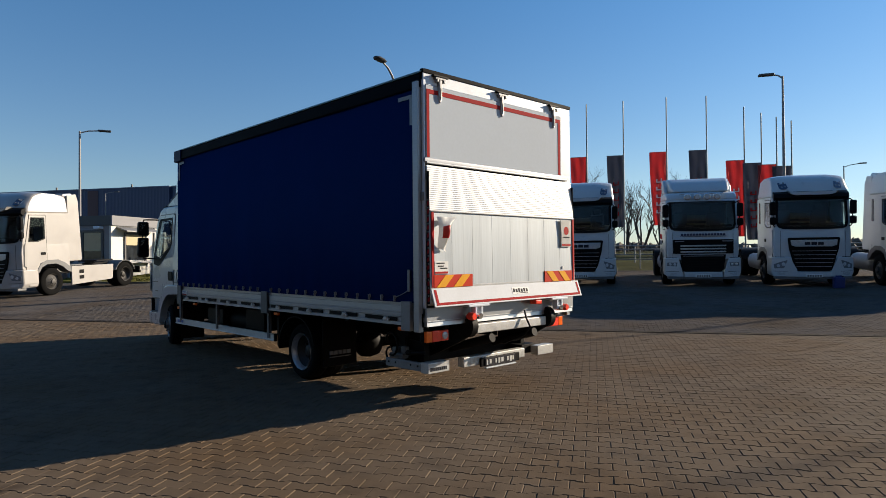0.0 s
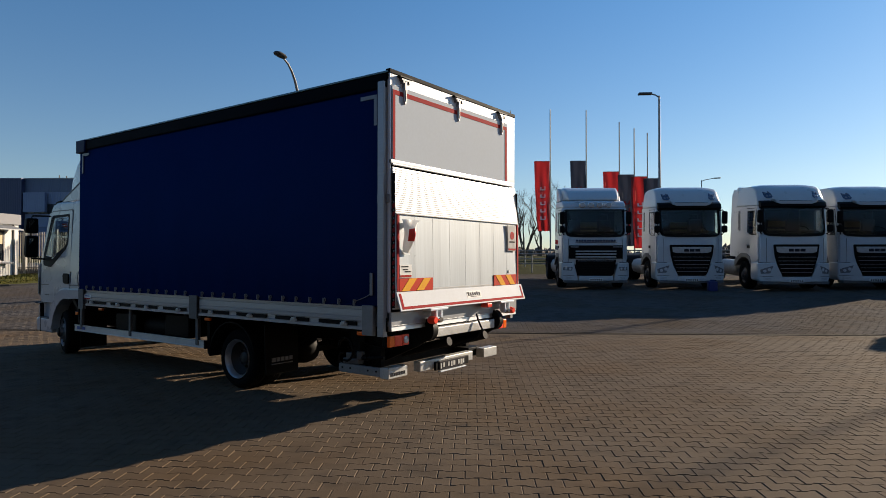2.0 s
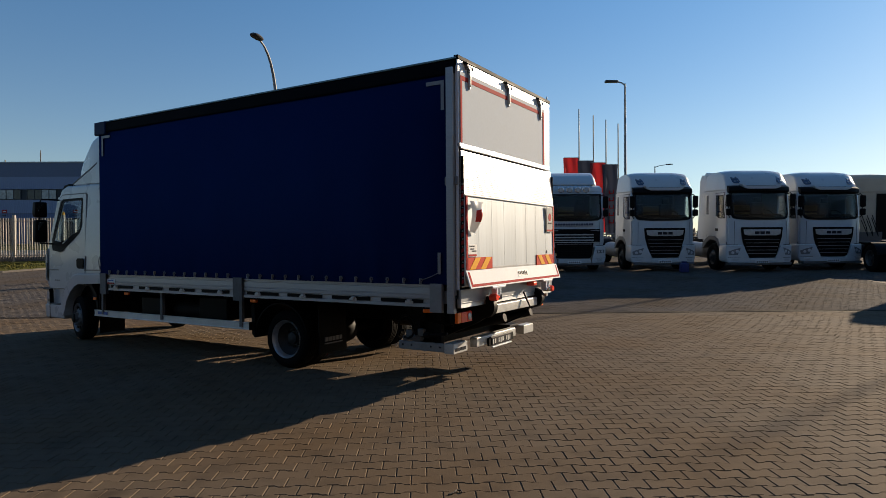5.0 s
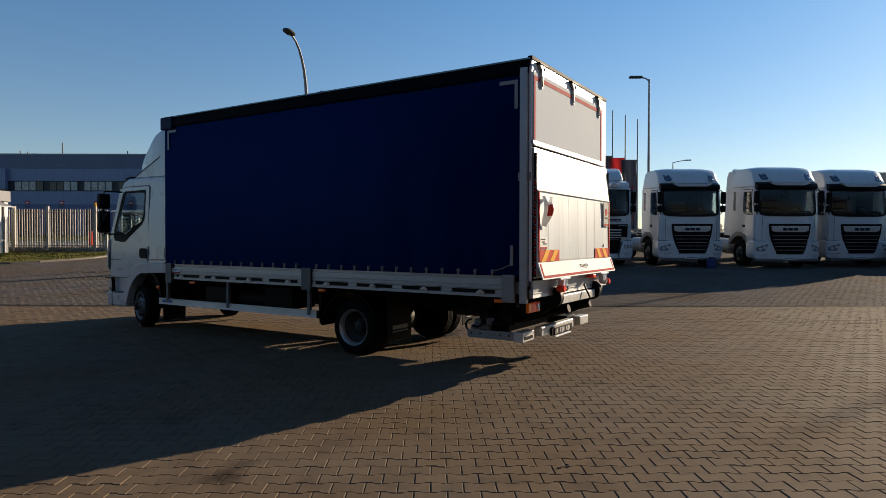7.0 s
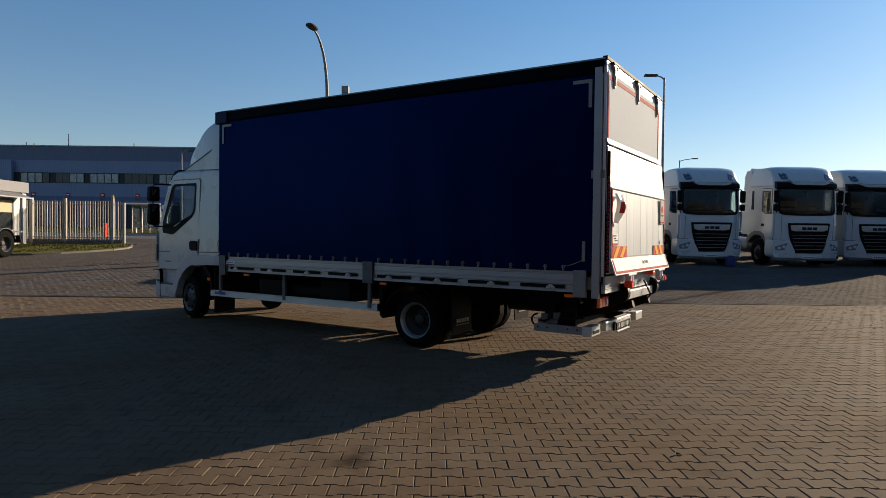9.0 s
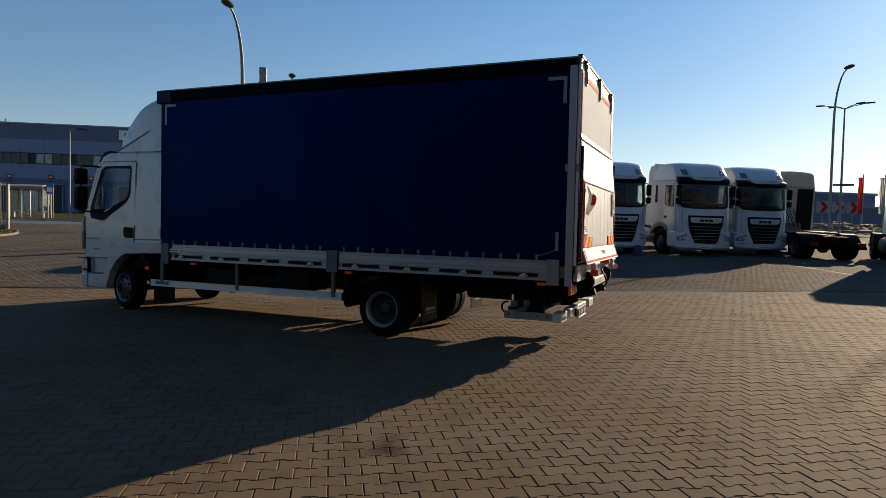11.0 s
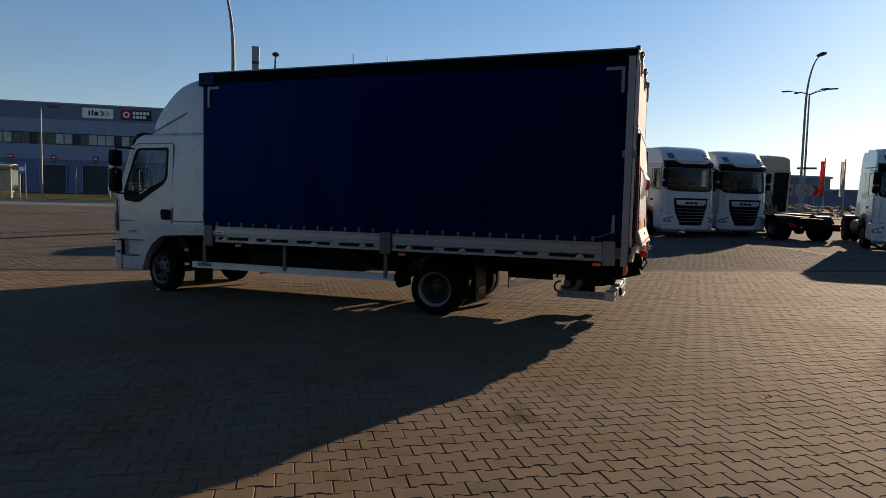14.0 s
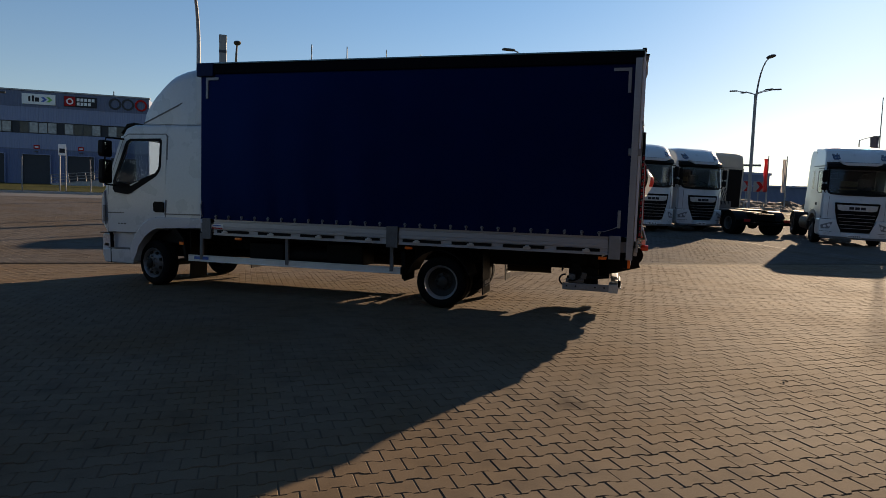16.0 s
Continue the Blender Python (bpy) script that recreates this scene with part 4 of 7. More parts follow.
# underrun bars
for sx, x0, x1, zz in ((-1, -1.06, -0.745, 0.37), (1, 0.815, 1.135, 0.365)):
    bm = boxes((x0, x1, 0.18, 0.30, zz, zz + 0.115), bevel=0.006)
    ub = part("underrun_bar", bm, GALV_LIGHT, lorry, "galvanised underrun bar end")
    if sx < 0:
        bm = boxes((x0 + 0.01, x0 + 0.05, 0.28, 0.92, 0.385, 0.475), (x0 + 0.01, x0 + 0.09, 0.30, 0.90, 0.380, 0.390), bevel=0.006)
        part("bar_arm", bm, GALV, ub)
        for y in (0.36, 0.48, 0.74, 0.86):
            bm = bmesh.new()
            turn(bm, [(0.011, 0.012), (0.011, -0.005), (0.005, -0.008)], (x0 + 0.008, y, 0.435), "x", 8)
            part("bolt", bm, CHASSIS, ub)
        part("bar_bracket", boxes((x0 + 0.10, x0 + 0.125, 0.62, 0.82, 0.72, 0.90), (x0 + 0.10, x0 + 0.125, 0.68, 0.80, 0.60, 0.73), bevel=0.006), CHASSIS, ub)
        part("valve_block", boxes((x0 + 0.03, x0 + 0.12, 0.64, 0.88, 0.478, 0.535), (x0 + 0.04, x0 + 0.10, 0.60, 0.68, 0.535, 0.62), (x0 + 0.04, x0 + 0.11, 0.75, 0.84, 0.53, 0.60), bevel=0.01), GREY_PLASTIC, ub)
        bm = bmesh.new()
        rod(bm, (x0 + 0.07, 0.54, 0.55), (x0 + 0.07, 0.66, 0.56), 0.03, 10)
        rod(bm, (x0 + 0.07, 0.30, 0.58), (x0 + 0.07, 0.56, 0.55), 0.018, 10)
        part("valve_rod", bm, CHASSIS, ub)
        bm = bmesh.new()
        tube(bm, [(x0 + 0.055, 0.88 + 0.085 * math.cos(a * 0.35 - 1.6), 0.515 + 0.075 * math.sin(a * 0.35 - 1.6)) for a in range(10)], 0.012, 8)
        tube(bm, [(x0 + 0.07, 0.76, 0.64), (x0 + 0.09, 0.84, 0.70), (x0 + 0.12, 0.78, 0.74), (x0 + 0.14, 0.60, 0.70), (x0 + 0.2, 0.3, 0.66)], 0.012, 8)
        part("hydraulic_hose", bm, BLACK, ub)
        for k in range(9):
            part("print_bar", boxes((x0 + 0.03 + k * 0.028, x0 + 0.049 + k * 0.028, 0.1765, 0.181, zz + 0.025, zz + 0.062)), INK, ub)
    else:
        part("bar_arm", boxes((x0 - 0.16, x0 + 0.12, 0.31, 0.72, zz + 0.02, zz + 0.13), bevel=0.006), CHASSIS, ub)
mid = part("underrun_bar", boxes((-0.52, 0.555, 0.18, 0.28, 0.372, 0.485), bevel=0.01), GALV_LIGHT, lorry, "galvanised middle underrun bar")
part("plate_holder", boxes((-0.27, 0.42, 0.150, 0.179, 0.352, 0.455), bevel=0.01), BLACK, mid)
pl = part("number_plate", boxes((-0.205, 0.325, 0.140, 0.149, 0.350, 0.448), bevel=0.003), INK, mid, "black plate with pale bars")
for k in range(10):
    if k not in (2, 6):
        part("print_bar", boxes((-0.19 + k * 0.051, -0.166 + k * 0.051 + 0.008 * (k % 3), 0.136, 0.141, 0.368 + 0.010 * (k % 2), 0.430)), GALV_LIGHT, pl)
part("plate_strip", boxes((-0.20, 0.33, 0.128, 0.17, 0.328, 0.342), bevel=0.003), FRAME_WHITE, mid)
# tail lamps
for x0, x1, flip in ((-1.205, -0.885, False), (0.81, 1.16, True)):
    bk = part("tail_lamp", boxes((x0 - 0.01, x1 + 0.01, 0.075, 0.14, 0.725, 0.85), bevel=0.015), BLACK, lorry, "red and amber tail lamp")
    cuts = ((x0, x0 + 0.085, AMBER_LENS), (x0 + 0.087, x0 + 0.205, RED_LENS), (x0 + 0.207, x1, RED_LENS))
    for a, b, mt in cuts:
        if flip:
            a, b = x0 + x1 - b, x0 + x1 - a
        part("lamp_lens", boxes((a, b, 0.042, 0.085, 0.73, 0.845), bevel=0.008), mt, bk)
    bm = bmesh.new()
    c = x0 + 0.262
    turn(bm, [(0.040, 0.044), (0.040, 0.036), (0.030, 0.031), (0.006, 0.029)], (x0 + x1 - c if flip else c, 0, 0.788), "y", 18)
    part("lamp_lens", bm, CLEAR_LENS, bk, "round clear reversing lens")

# ---- chassis ----
# unseen dark masses added under the body to close off sunlit ground beyond
part("engine", boxes((-0.34, 0.34, 6.70, 8.05, 0.42, 1.05), bevel=0.05), CHASSIS, lorry)
part("gearbox", boxes((-0.24, 0.24, 5.70, 6.72, 0.46, 0.86), bevel=0.06), CHASSIS, lorry)
part("air_tank", boxes((0.50, 1.02, 6.50, 6.98, 0.44, 0.92), bevel=0.08), CHASSIS, lorry)
part("fuel_tank", boxes((0.52, 1.08, 3.55, 5.0, 0.40, 0.88), bevel=0.06), CHASSIS, lorry, "fuel tank blackened to read as shade")
part("battery_box", boxes((0.52, 1.06, 5.12, 6.45, 0.42, 0.88), bevel=0.02), CHASSIS, lorry, "added black box closing a lit gap under the body")
for x in (-0.43, 0.43):
    part("frame_rail", boxes((x - 0.035, x + 0.035, 0.55, 8.0, 0.62, 0.86), bevel=0.006), CHASSIS, lorry)
for y in (0.7, 1.5, 3.7, 4.8, 5.9):
    part("cross_member", boxes((-1.18, 1.18, y - 0.04, y + 0.04, 0.86, 0.945)), CHASSIS, lorry)
part("underfloor", boxes((-1.15, 1.15, 0.3, L, 0.895, 0.935)), CHASSIS, lorry)
bm = bmesh.new()
rod(bm, (-0.9, 2.66, 0.37), (0.9, 2.66, 0.37), 0.07, 14)
turn(bm, [(0.05, -0.24), (0.19, -0.12), (0.21, 0), (0.19, 0.12), (0.05, 0.24)], (0, 2.66, 0.38), "x", 20)
part("rear_axle", bm, CHASSIS, lorry)
bm = bmesh.new()
rod(bm, (-0.85, 7.59, 0.34), (0.85, 7.59, 0.34), 0.055, 12)
part("front_axle", bm, CHASSIS, lorry)
for sx in (-1, 1):
    wheel(lorry, (sx * 1.115, 2.635, 0.372), 0.372, 0.21, sx, 0.236, dual=True)
    c = Vector((sx * 1.02, 7.61, 0.372))
    fw = wheel(lorry, c, 0.372, 0.21, sx, 0.238, steer=True, rim=FRONT_RIM)
    fw.matrix_local = Matrix.Translation(c) @ pose(0, 0, 0, 0, 0, -14) @ Matrix.Translation(-c)
    # rear mudguard and flap
    bm = bmesh.new()
    arc = [(2.66 + 0.47 * math.cos(radians(a)), 0.38 + 0.47 * math.sin(radians(a))) for a in range(15, 180, 15)]
    inn = [(2.66 + 0.455 * math.cos(radians(a)), 0.38 + 0.455 * math.sin(radians(a))) for a in range(165, 0, -15)]
    prism(bm, arc + inn, "x", min(sx * 0.66, sx * 1.2), max(sx * 0.66, sx * 1.2))
    part("mudguard", bm, BLACK, lorry)
    bm = bmesh.new()
    prism(bm, [(2.02, 0.85), (2.00, 0.24), (2.015, 0.235), (2.035, 0.85)], "x", min(sx * 0.68, sx * 1.19), max(sx * 0.68, sx * 1.19), 0.003)
    mf = part("mud_flap", bm, BLACK, lorry, "black rubber mud flap with pale lettering bars")
    for k in range(5):
        xx = sx * 1.16 - (0.0 if sx < 0 else 0.42)
        part("print_bar", boxes((xx + 0.06 + k * 0.066, xx + 0.112 + k * 0.066, 1.990, 2.004, 0.385, 0.435)), GALV, mf)
    part("print_bar", boxes((xx + 0.055, xx + 0.385, 1.990, 2.004, 0.352, 0.362)), GALV, mf)
    bm = bmesh.new()
    prism(bm, [(3.17, 0.80), (3.24, 0.80), (3.22, 0.40), (3.17, 0.36)], "x", min(sx * 0.7, sx * 1.16), max(sx * 0.7, sx * 1.16), 0.004)
    part("front_mud_flap", bm, BLACK, lorry)
    part("front_wheel_flap", boxes((min(sx * 0.67, sx * 1.10), max(sx * 0.67, sx * 1.10), 6.84, 6.855, 0.17, 0.94), bevel=0.004), BLACK, lorry, "black rubber mud flap behind the front wheel")
    # side guard
    g = sx * 1.2
    bm = boxes((g - 0.012, g + 0.018, 3.22, 6.80, 0.465, 0.565), (g - 0.02, g + 0.025, 3.22, 6.80, 0.55, 0.565), (g - 0.02, g + 0.025, 3.22, 6.80, 0.465, 0.48), bevel=0.004)
    sg = part("side_guard", bm, ALU_PLATE, lorry, "bare aluminium side guard rail")
    part("end_cap", boxes((g - 0.016, g + 0.022, 3.19, 3.225, 0.46, 0.57), bevel=0.006), BLACK, sg)
    part("guard_label", boxes((g + sx * 0.026 - 0.002, g + sx * 0.026 + 0.002, 6.42, 6.68, 0.50, 0.545)), BLUE_INK, sg)
    for y in (3.36, 5.05, 6.55):
        bm = boxes((g - 0.03, g - 0.012 if sx > 0 else g + 0.014, y - 0.025, y + 0.025, 0.50, 0.92))
        gb = part("guard_bracket", bm, GALV_DARK, sg, "dull perforated steel bracket")
        for k in range(6):
            part("bracket_hole", boxes((g - 0.006 + sx * 0.022, g + 0.006 + sx * 0.022, y - 0.008, y + 0.008, 0.60 + k * 0.05, 0.625 + k * 0.05)), CHASSIS, gb)
    for y in (0.40, 3.10, 5.88):
        part("side_marker", boxes((sx * 1.235 - 0.02, sx * 1.235 + 0.02, y - 0.055, y + 0.055, 0.835, 0.875), bevel=0.008), AMBER_LENS, lorry, "amber side marker lamp")
bm = bmesh.new()
turn(bm, [(0.20, 4.2), (0.24, 4.24), (0.24, 5.3), (0.20, 5.34)], (0.95, 0, 0.66), "y", 22)
part("fuel_tank", bm, GALV, lorry)
part("battery_box", boxes((-1.05, -0.55, 5.2, 5.8, 0.46, 0.80), bevel=0.02), BLACK, lorry)
part("toolbox", boxes((-1.0, -0.52, 3.9, 4.5, 0.52, 0.84), bevel=0.02), BLACK, lorry)
# tank set low and wide to hide sunlit ground behind it
bm = bmesh.new()
rod(bm, (-0.78, 4.52, 0.62), (-0.78, 5.18, 0.62), 0.165, 18)
part("air_tank", bm, CHASSIS, lorry)
bm = bmesh.new()
rod(bm, (0.3, 1.2, 0.55), (0.3, 1.9, 0.55), 0.10, 16)
part("air_tank", bm, CHASSIS, lorry)
part("label_plate", boxes((-W - 0.008, -W - 0.002, 6.12, 6.33, 1.0, 1.075)), WHITE, lorry, "white type label with red and blue bars")
part("print_bar", boxes((-W - 0.011, -W - 0.007, 6.13, 6.32, 1.002, 1.02)), RED, lorry)
part("print_bar", boxes((-W - 0.011, -W - 0.007, 6.16, 6.30, 1.045, 1.06)), BLUE_INK, lorry)

# ---- cab ----
BEFORE_CAB = {ob.name for ob in lorry.children_recursive}
CW = 1.13


def cab_taper(v):
    k = 1.0 - 0.05 * max(0, min(1, (v.z - 1.5) / 1.1))
    if v.y > 8.1 and v.z < 2.7:
        k -= 0.04 * min(1, (v.y - 8.1) / 0.35)
    return Vector((v.x * k, v.y, v.z))


side = [(6.60, 1.02), (6.60, 2.58), (6.66, 2.64), (7.85, 2.64), (7.99, 2.58), (8.06, 2.44), (8.37, 1.62), (8.455, 1.36), (8.45, 0.96), (8.36, 0.84), (7.72, 0.84), (7.66, 0.90), (7.55, 1.02)]
low = [(6.60, 1.02), (6.60, 1.46), (8.43, 1.46), (8.455, 1.36), (8.45, 0.96), (8.36, 0.84), (7.72, 0.84), (7.66, 0.90), (7.55, 1.02)]
cab = part("cab_body", shape(low, "x", -CW, CW, 0.03, cab_taper), CAB_WHITE_SHADED, lorry, "white painted cab body")
part("cab_roof", shape([(6.60, 2.42), (6.60, 2.58), (6.66, 2.64), (7.85, 2.64), (7.99, 2.58), (8.06, 2.42)], "x", -CW, CW, 0.04, cab_taper), CAB_WHITE_SHADED, cab)
part("back_wall", boxes((-1.06, 1.06, 6.60, 6.66, 1.44, 2.44)), GREY_PLASTIC, cab)
part("dashboard", shape([(7.95, 1.45), (7.90, 1.62), (8.05, 1.70), (8.30, 1.62), (8.38, 1.45)], "x", -1.02, 1.02, 0.03), BLACK, cab)
for x in (-0.60, 0.62):
    sb = bmesh.new()
    box(sb, x - 0.25, x + 0.25, 6.98, 7.14, 1.40, 1.98, 0.05)
    box(sb, x - 0.13, x + 0.13, 6.99, 7.10, 1.99, 2.20, 0.04)
    part("seat", sb, FABRIC, cab, "dark cab seat")
bm = bmesh.new()
turn(bm, [(0.21, -0.014), (0.225, 0.0), (0.21, 0.014), (0.195, 0.0)], (0, 0, 0), "z", 22, closed=True)
rod(bm, (-0.2, 0, 0), (0.2, 0, 0), 0.014, 6)
bmesh.ops.transform(bm, matrix=pose(-0.60, 7.82, 1.70, -40, 0, 0), verts=bm.verts)
part("steering_wheel", bm, BLACK, cab)
part("cab_floor", boxes((-0.95, 0.95, 6.75, 8.30, 0.70, 0.90)), CHASSIS, lorry)
# windscreen
bm = bmesh.new()
prism(bm, [(8.055, 2.43), (8.42, 1.46), (8.426, 1.46), (8.061, 2.43)], "x", -1.0, 1.0)
wsc = part("windscreen", bm, CAB_GLASS, cab, "clear windscreen")
wsc.visible_shadow = False
for sx in (-1, 1):
    def skin(pts, a, b, bev=0.004):
        """A panel lying on the cab's leaning side wall, a to b metres proud of it."""
        bm = bmesh.new()
        lo, hi = [], []
        for y, z in pts:
            base = cab_taper(Vector((CW, y, z))).x
            lo.append(bm.verts.new((sx * (base + a), y, z)))
            hi.append(bm.verts.new((sx * (base + b), y, z)))
        k = len(pts)
        bm.faces.new(lo), bm.faces.new(hi[::-1])
        for i in range(k):
            bm.faces.new((lo[i], hi[i], hi[(i + 1) % k], lo[(i + 1) % k]))
        if bev:
            es = [e for e in bm.edges if e.verts[0] in hi and e.verts[1] in hi]
            bmesh.ops.bevel(bm, geom=es, offset=bev, segments=2, affect="EDGES")
        return bm
    dpts = [(7.22, 0.92), (7.205, 2.44), (7.235, 2.475), (7.93, 2.475), (8.00, 2.43), (8.30, 1.66), (8.33, 1.20), (8.31, 0.86), (7.78, 0.86), (7.66, 0.96), (7.55, 1.09), (7.40, 1.13), (7.24, 1.13)]
    gpts = [(7.355, 1.96), (7.345, 2.35), (7.38, 2.375), (7.88, 2.37), (7.925, 2.33), (8.13, 1.75), (8.13, 1.70), (7.90, 1.665), (7.84, 1.68), (7.43, 1.85), (7.375, 1.91)]
    hole = gpts[3:] + gpts[:3]
    ring = dpts[3:] + dpts[:3] + [dpts[3]] + [hole[0]] + hole[:0:-1] + [hole[0]]
    cdoor = part("cab_door", skin(ring, -0.01, 0.014, 0), CAB_WHITE_SHADED, lorry, "white cab door, closed")
    part("quarter_panel", skin([(6.60, 1.42), (6.60, 2.46), (7.24, 2.46), (7.24, 1.42)], -0.05, 0.0, 0), CAB_WHITE_SHADED, cab)
    part("pillar", skin([(7.96, 2.47), (8.06, 2.45), (8.40, 1.56), (8.44, 1.42), (8.27, 1.42), (8.27, 1.66)], -0.07, 0.0, 0), CAB_WHITE_SHADED, cab)
    gap = [(7.20, 1.13), (7.185, 2.455), (7.225, 2.495), (7.94, 2.495), (8.015, 2.44), (8.32, 1.66), (8.35, 1.20), (8.33, 0.845), (7.76, 0.845), (7.64, 0.95), (7.53, 1.075), (7.40, 1.115)]
    gring = gap[3:] + gap[:3] + [gap[3]] + [hole[0]] + hole[:0:-1] + [hole[0]]
    part("door_gap", skin(gring, -0.012, 0.004, 0), GREY_PLASTIC, cdoor)
    wpts = [(7.31, 1.95), (7.30, 2.38), (7.33, 2.415), (7.90, 2.41), (7.97, 2.36), (8.20, 1.72), (8.205, 1.58), (8.16, 1.52), (7.93, 1.49), (7.86, 1.51), (7.40, 1.80), (7.335, 1.88)]
    wring = wpts[3:] + wpts[:3] + [wpts[3]] + [hole[0]] + hole[:0:-1] + [hole[0]]
    part("window_frame", skin(wring, 0.012, 0.017, 0), BLACK, cdoor, "black window surround")
    pane = part("side_window", skin(gpts, 0.000, 0.004, 0), CAB_GLASS, cdoor, "clear side window")
    pane.visible_shadow = False
    part("door_handle", skin([(7.225, 1.21), (7.225, 1.37), (7.27, 1.385), (7.43, 1.385), (7.46, 1.35), (7.45, 1.24), (7.41, 1.21)], 0.013, 0.026, 0.006), BLACK, cdoor, "recessed black door handle")
    part("side_crease", skin([(6.63, 1.185), (6.63, 1.205), (8.32, 1.185), (8.32, 1.165)], 0.013, 0.019, 0.002), GREY_PLASTIC, cab)
    part("side_panel", skin([(6.63, 1.15), (6.63, 2.46), (7.17, 2.46), (7.17, 1.15)], -0.01, 0.006), CAB_WHITE_SHADED, cab)
    for k in range(3):
        part("print_bar", skin([(7.95 + k * 0.05, 0.99), (7.95 + k * 0.05, 1.01), (7.985 + k * 0.05, 1.01), (7.985 + k * 0.05, 0.99)], 0.013, 0.017, 0), GREY_PLASTIC, cdoor)
    # fender, step and bumper corner
    x0, x1 = sorted((sx * 0.74, sx * 1.20))
    fen = [(7.84, 0.40), (7.845, 0.60), (7.78, 0.80), (7.62, 1.02), (7.50, 1.10), (7.35, 1.13), (6.58, 1.14), (6.58, 0.97), (7.34, 0.97), (7.45, 0.93), (7.58, 0.83), (7.70, 0.66), (7.745, 0.52), (7.76, 0.38)]
    part("fender", shape(fen, "x", x0, x1, 0.02), CAB_WHITE_SHADED, lorry, "white wheel arch")
    x0, x1 = sorted((sx * 0.70, sx * 1.165))
    xi0, xi1 = sorted((sx * 0.70, sx * 1.15))
    part("inner_arch", shape([(7.05, 0.97), (6.93, 0.80), (6.88, 0.45), (6.91, 0.45), (6.97, 0.78), (7.10, 0.93), (7.40, 0.96), (7.40, 0.97)], "x", xi0, xi1), BLACK, lorry, "black inner wheel arch")
    part("step_well", shape([(7.80, 0.33), (8.36, 0.34), (8.40, 0.56), (8.36, 0.58), (7.82, 0.58)], "x", x0, x1, 0.025), CAB_WHITE_SHADED, lorry, "white bumper corner with a step")
    part("step_back", boxes((min(sx * 0.6, sx * 1.08), max(sx * 0.6, sx * 1.08), 7.82, 8.30, 0.56, 0.86)), CAB_WHITE_SHADED, lorry)
    part("tread", boxes((min(sx * 0.85, sx * 1.17), max(sx * 0.85, sx * 1.17), 7.86, 8.26, 0.578, 0.596), bevel=0.004), GREY_PLASTIC, lorry)
    part("headlamp", shape([(8.30, 0.58), (8.45, 0.60), (8.455, 0.79), (8.40, 0.83), (8.28, 0.80)], "x", *sorted((sx * 0.74, sx * 1.10)), 0.02), CLEAR_LENS, lorry)
    part("corner_vane", skin([(8.38, 0.98), (8.385, 1.55), (8.425, 1.50), (8.455, 1.35), (8.45, 1.0)], 0.0, 0.03, 0.006), CAB_WHITE_SHADED, cab)
    part("corner_lamp", boxes((min(sx * 1.115, sx * 1.135), max(sx * 1.115, sx * 1.135), 8.36, 8.40, 1.02, 1.30)), GREY_PLASTIC, cab)
    part("side_repeater", boxes((sx * 1.165 - 0.01, sx * 1.165 + 0.01, 6.92, 6.98, 0.70, 0.75), bevel=0.004), AMBER_LENS, lorry)
    # mirrors on their two arms
    bm = bmesh.new()
    tube(bm, [(sx * 1.06, 8.00, 2.40), (sx * 1.25, 8.08, 2.405), (sx * 1.36, 8.13, 2.40), (sx * 1.38, 8.14, 2.32), (sx * 1.38, 8.14, 1.70), (sx * 1.36, 8.14, 1.645), (sx * 1.08, 8.16, 1.63)], 0.014, 8)
    arm = part("mirror_arm", bm, BLACK, lorry, "black mirror arm")
    for za, zb, h in ((2.09, 2.36, 0.13), (1.66, 2.05, 0.12)):
        bm = bmesh.new()
        prism(bm, [(sx * 1.27, za), (sx * 1.26, za + 0.05), (sx * 1.265, zb), (sx * 1.47, zb), (sx * 1.485, za + 0.06), (sx * 1.46, za)], "y", 8.08, 8.08 + h, 0.03)
        mh = part("mirror_housing", bm, BLACK, arm)
        bm = bmesh.new()
        box(bm, -0.070, 0.070, -0.004, 0.004, za + 0.045 - zb, -0.04, 0, pose(sx * 1.372, 8.077, zb, 4, 0, -sx * 5))
        part("mirror_glass", bm, MIRROR_GLASS, mh)
# dark lining inside the cab
part("cab_lining", boxes((-0.98, 0.98, 6.66, 6.69, 1.20, 2.42)), FABRIC, cab, "dark cab lining")
part("roof_lining", boxes((-0.92, 0.92, 6.70, 7.90, 2.405, 2.425)), FABRIC, cab)
for sx in (-1, 1):
    x0, x1 = sorted((sx * 0.99, sx * 1.01))
    part("door_lining", boxes((x0, x1, 6.70, 8.2, 0.95, 1.60)), FABRIC, cab)
    part("quarter_lining", boxes((x0 - sx * 0.03, x1 - sx * 0.03, 6.70, 7.24, 1.60, 2.40)), FABRIC, cab)
# front face, bumper, visor
part("grille", boxes((-0.85, 0.85, 8.43, 8.475, 0.92, 1.22), bevel=0.01), BLACK, cab)
part("front_bumper", shape([(8.20, 0.33), (8.40, 0.34), (8.46, 0.45), (8.46, 0.60), (8.42, 0.68), (8.20, 0.68)], "x", -1.10, 1.10, 0.03), CAB_WHITE_SHADED, lorry, "white front bumper")
bm = bmesh.new()
prism(bm, [(7.90, 2.66), (8.02, 2.63), (8.14, 2.50), (8.155, 2.515), (8.04, 2.665), (7.92, 2.69)], "x", -0.98, 0.98, 0.008)
part("sun_visor", bm, BLACK, cab, "dark sun visor")
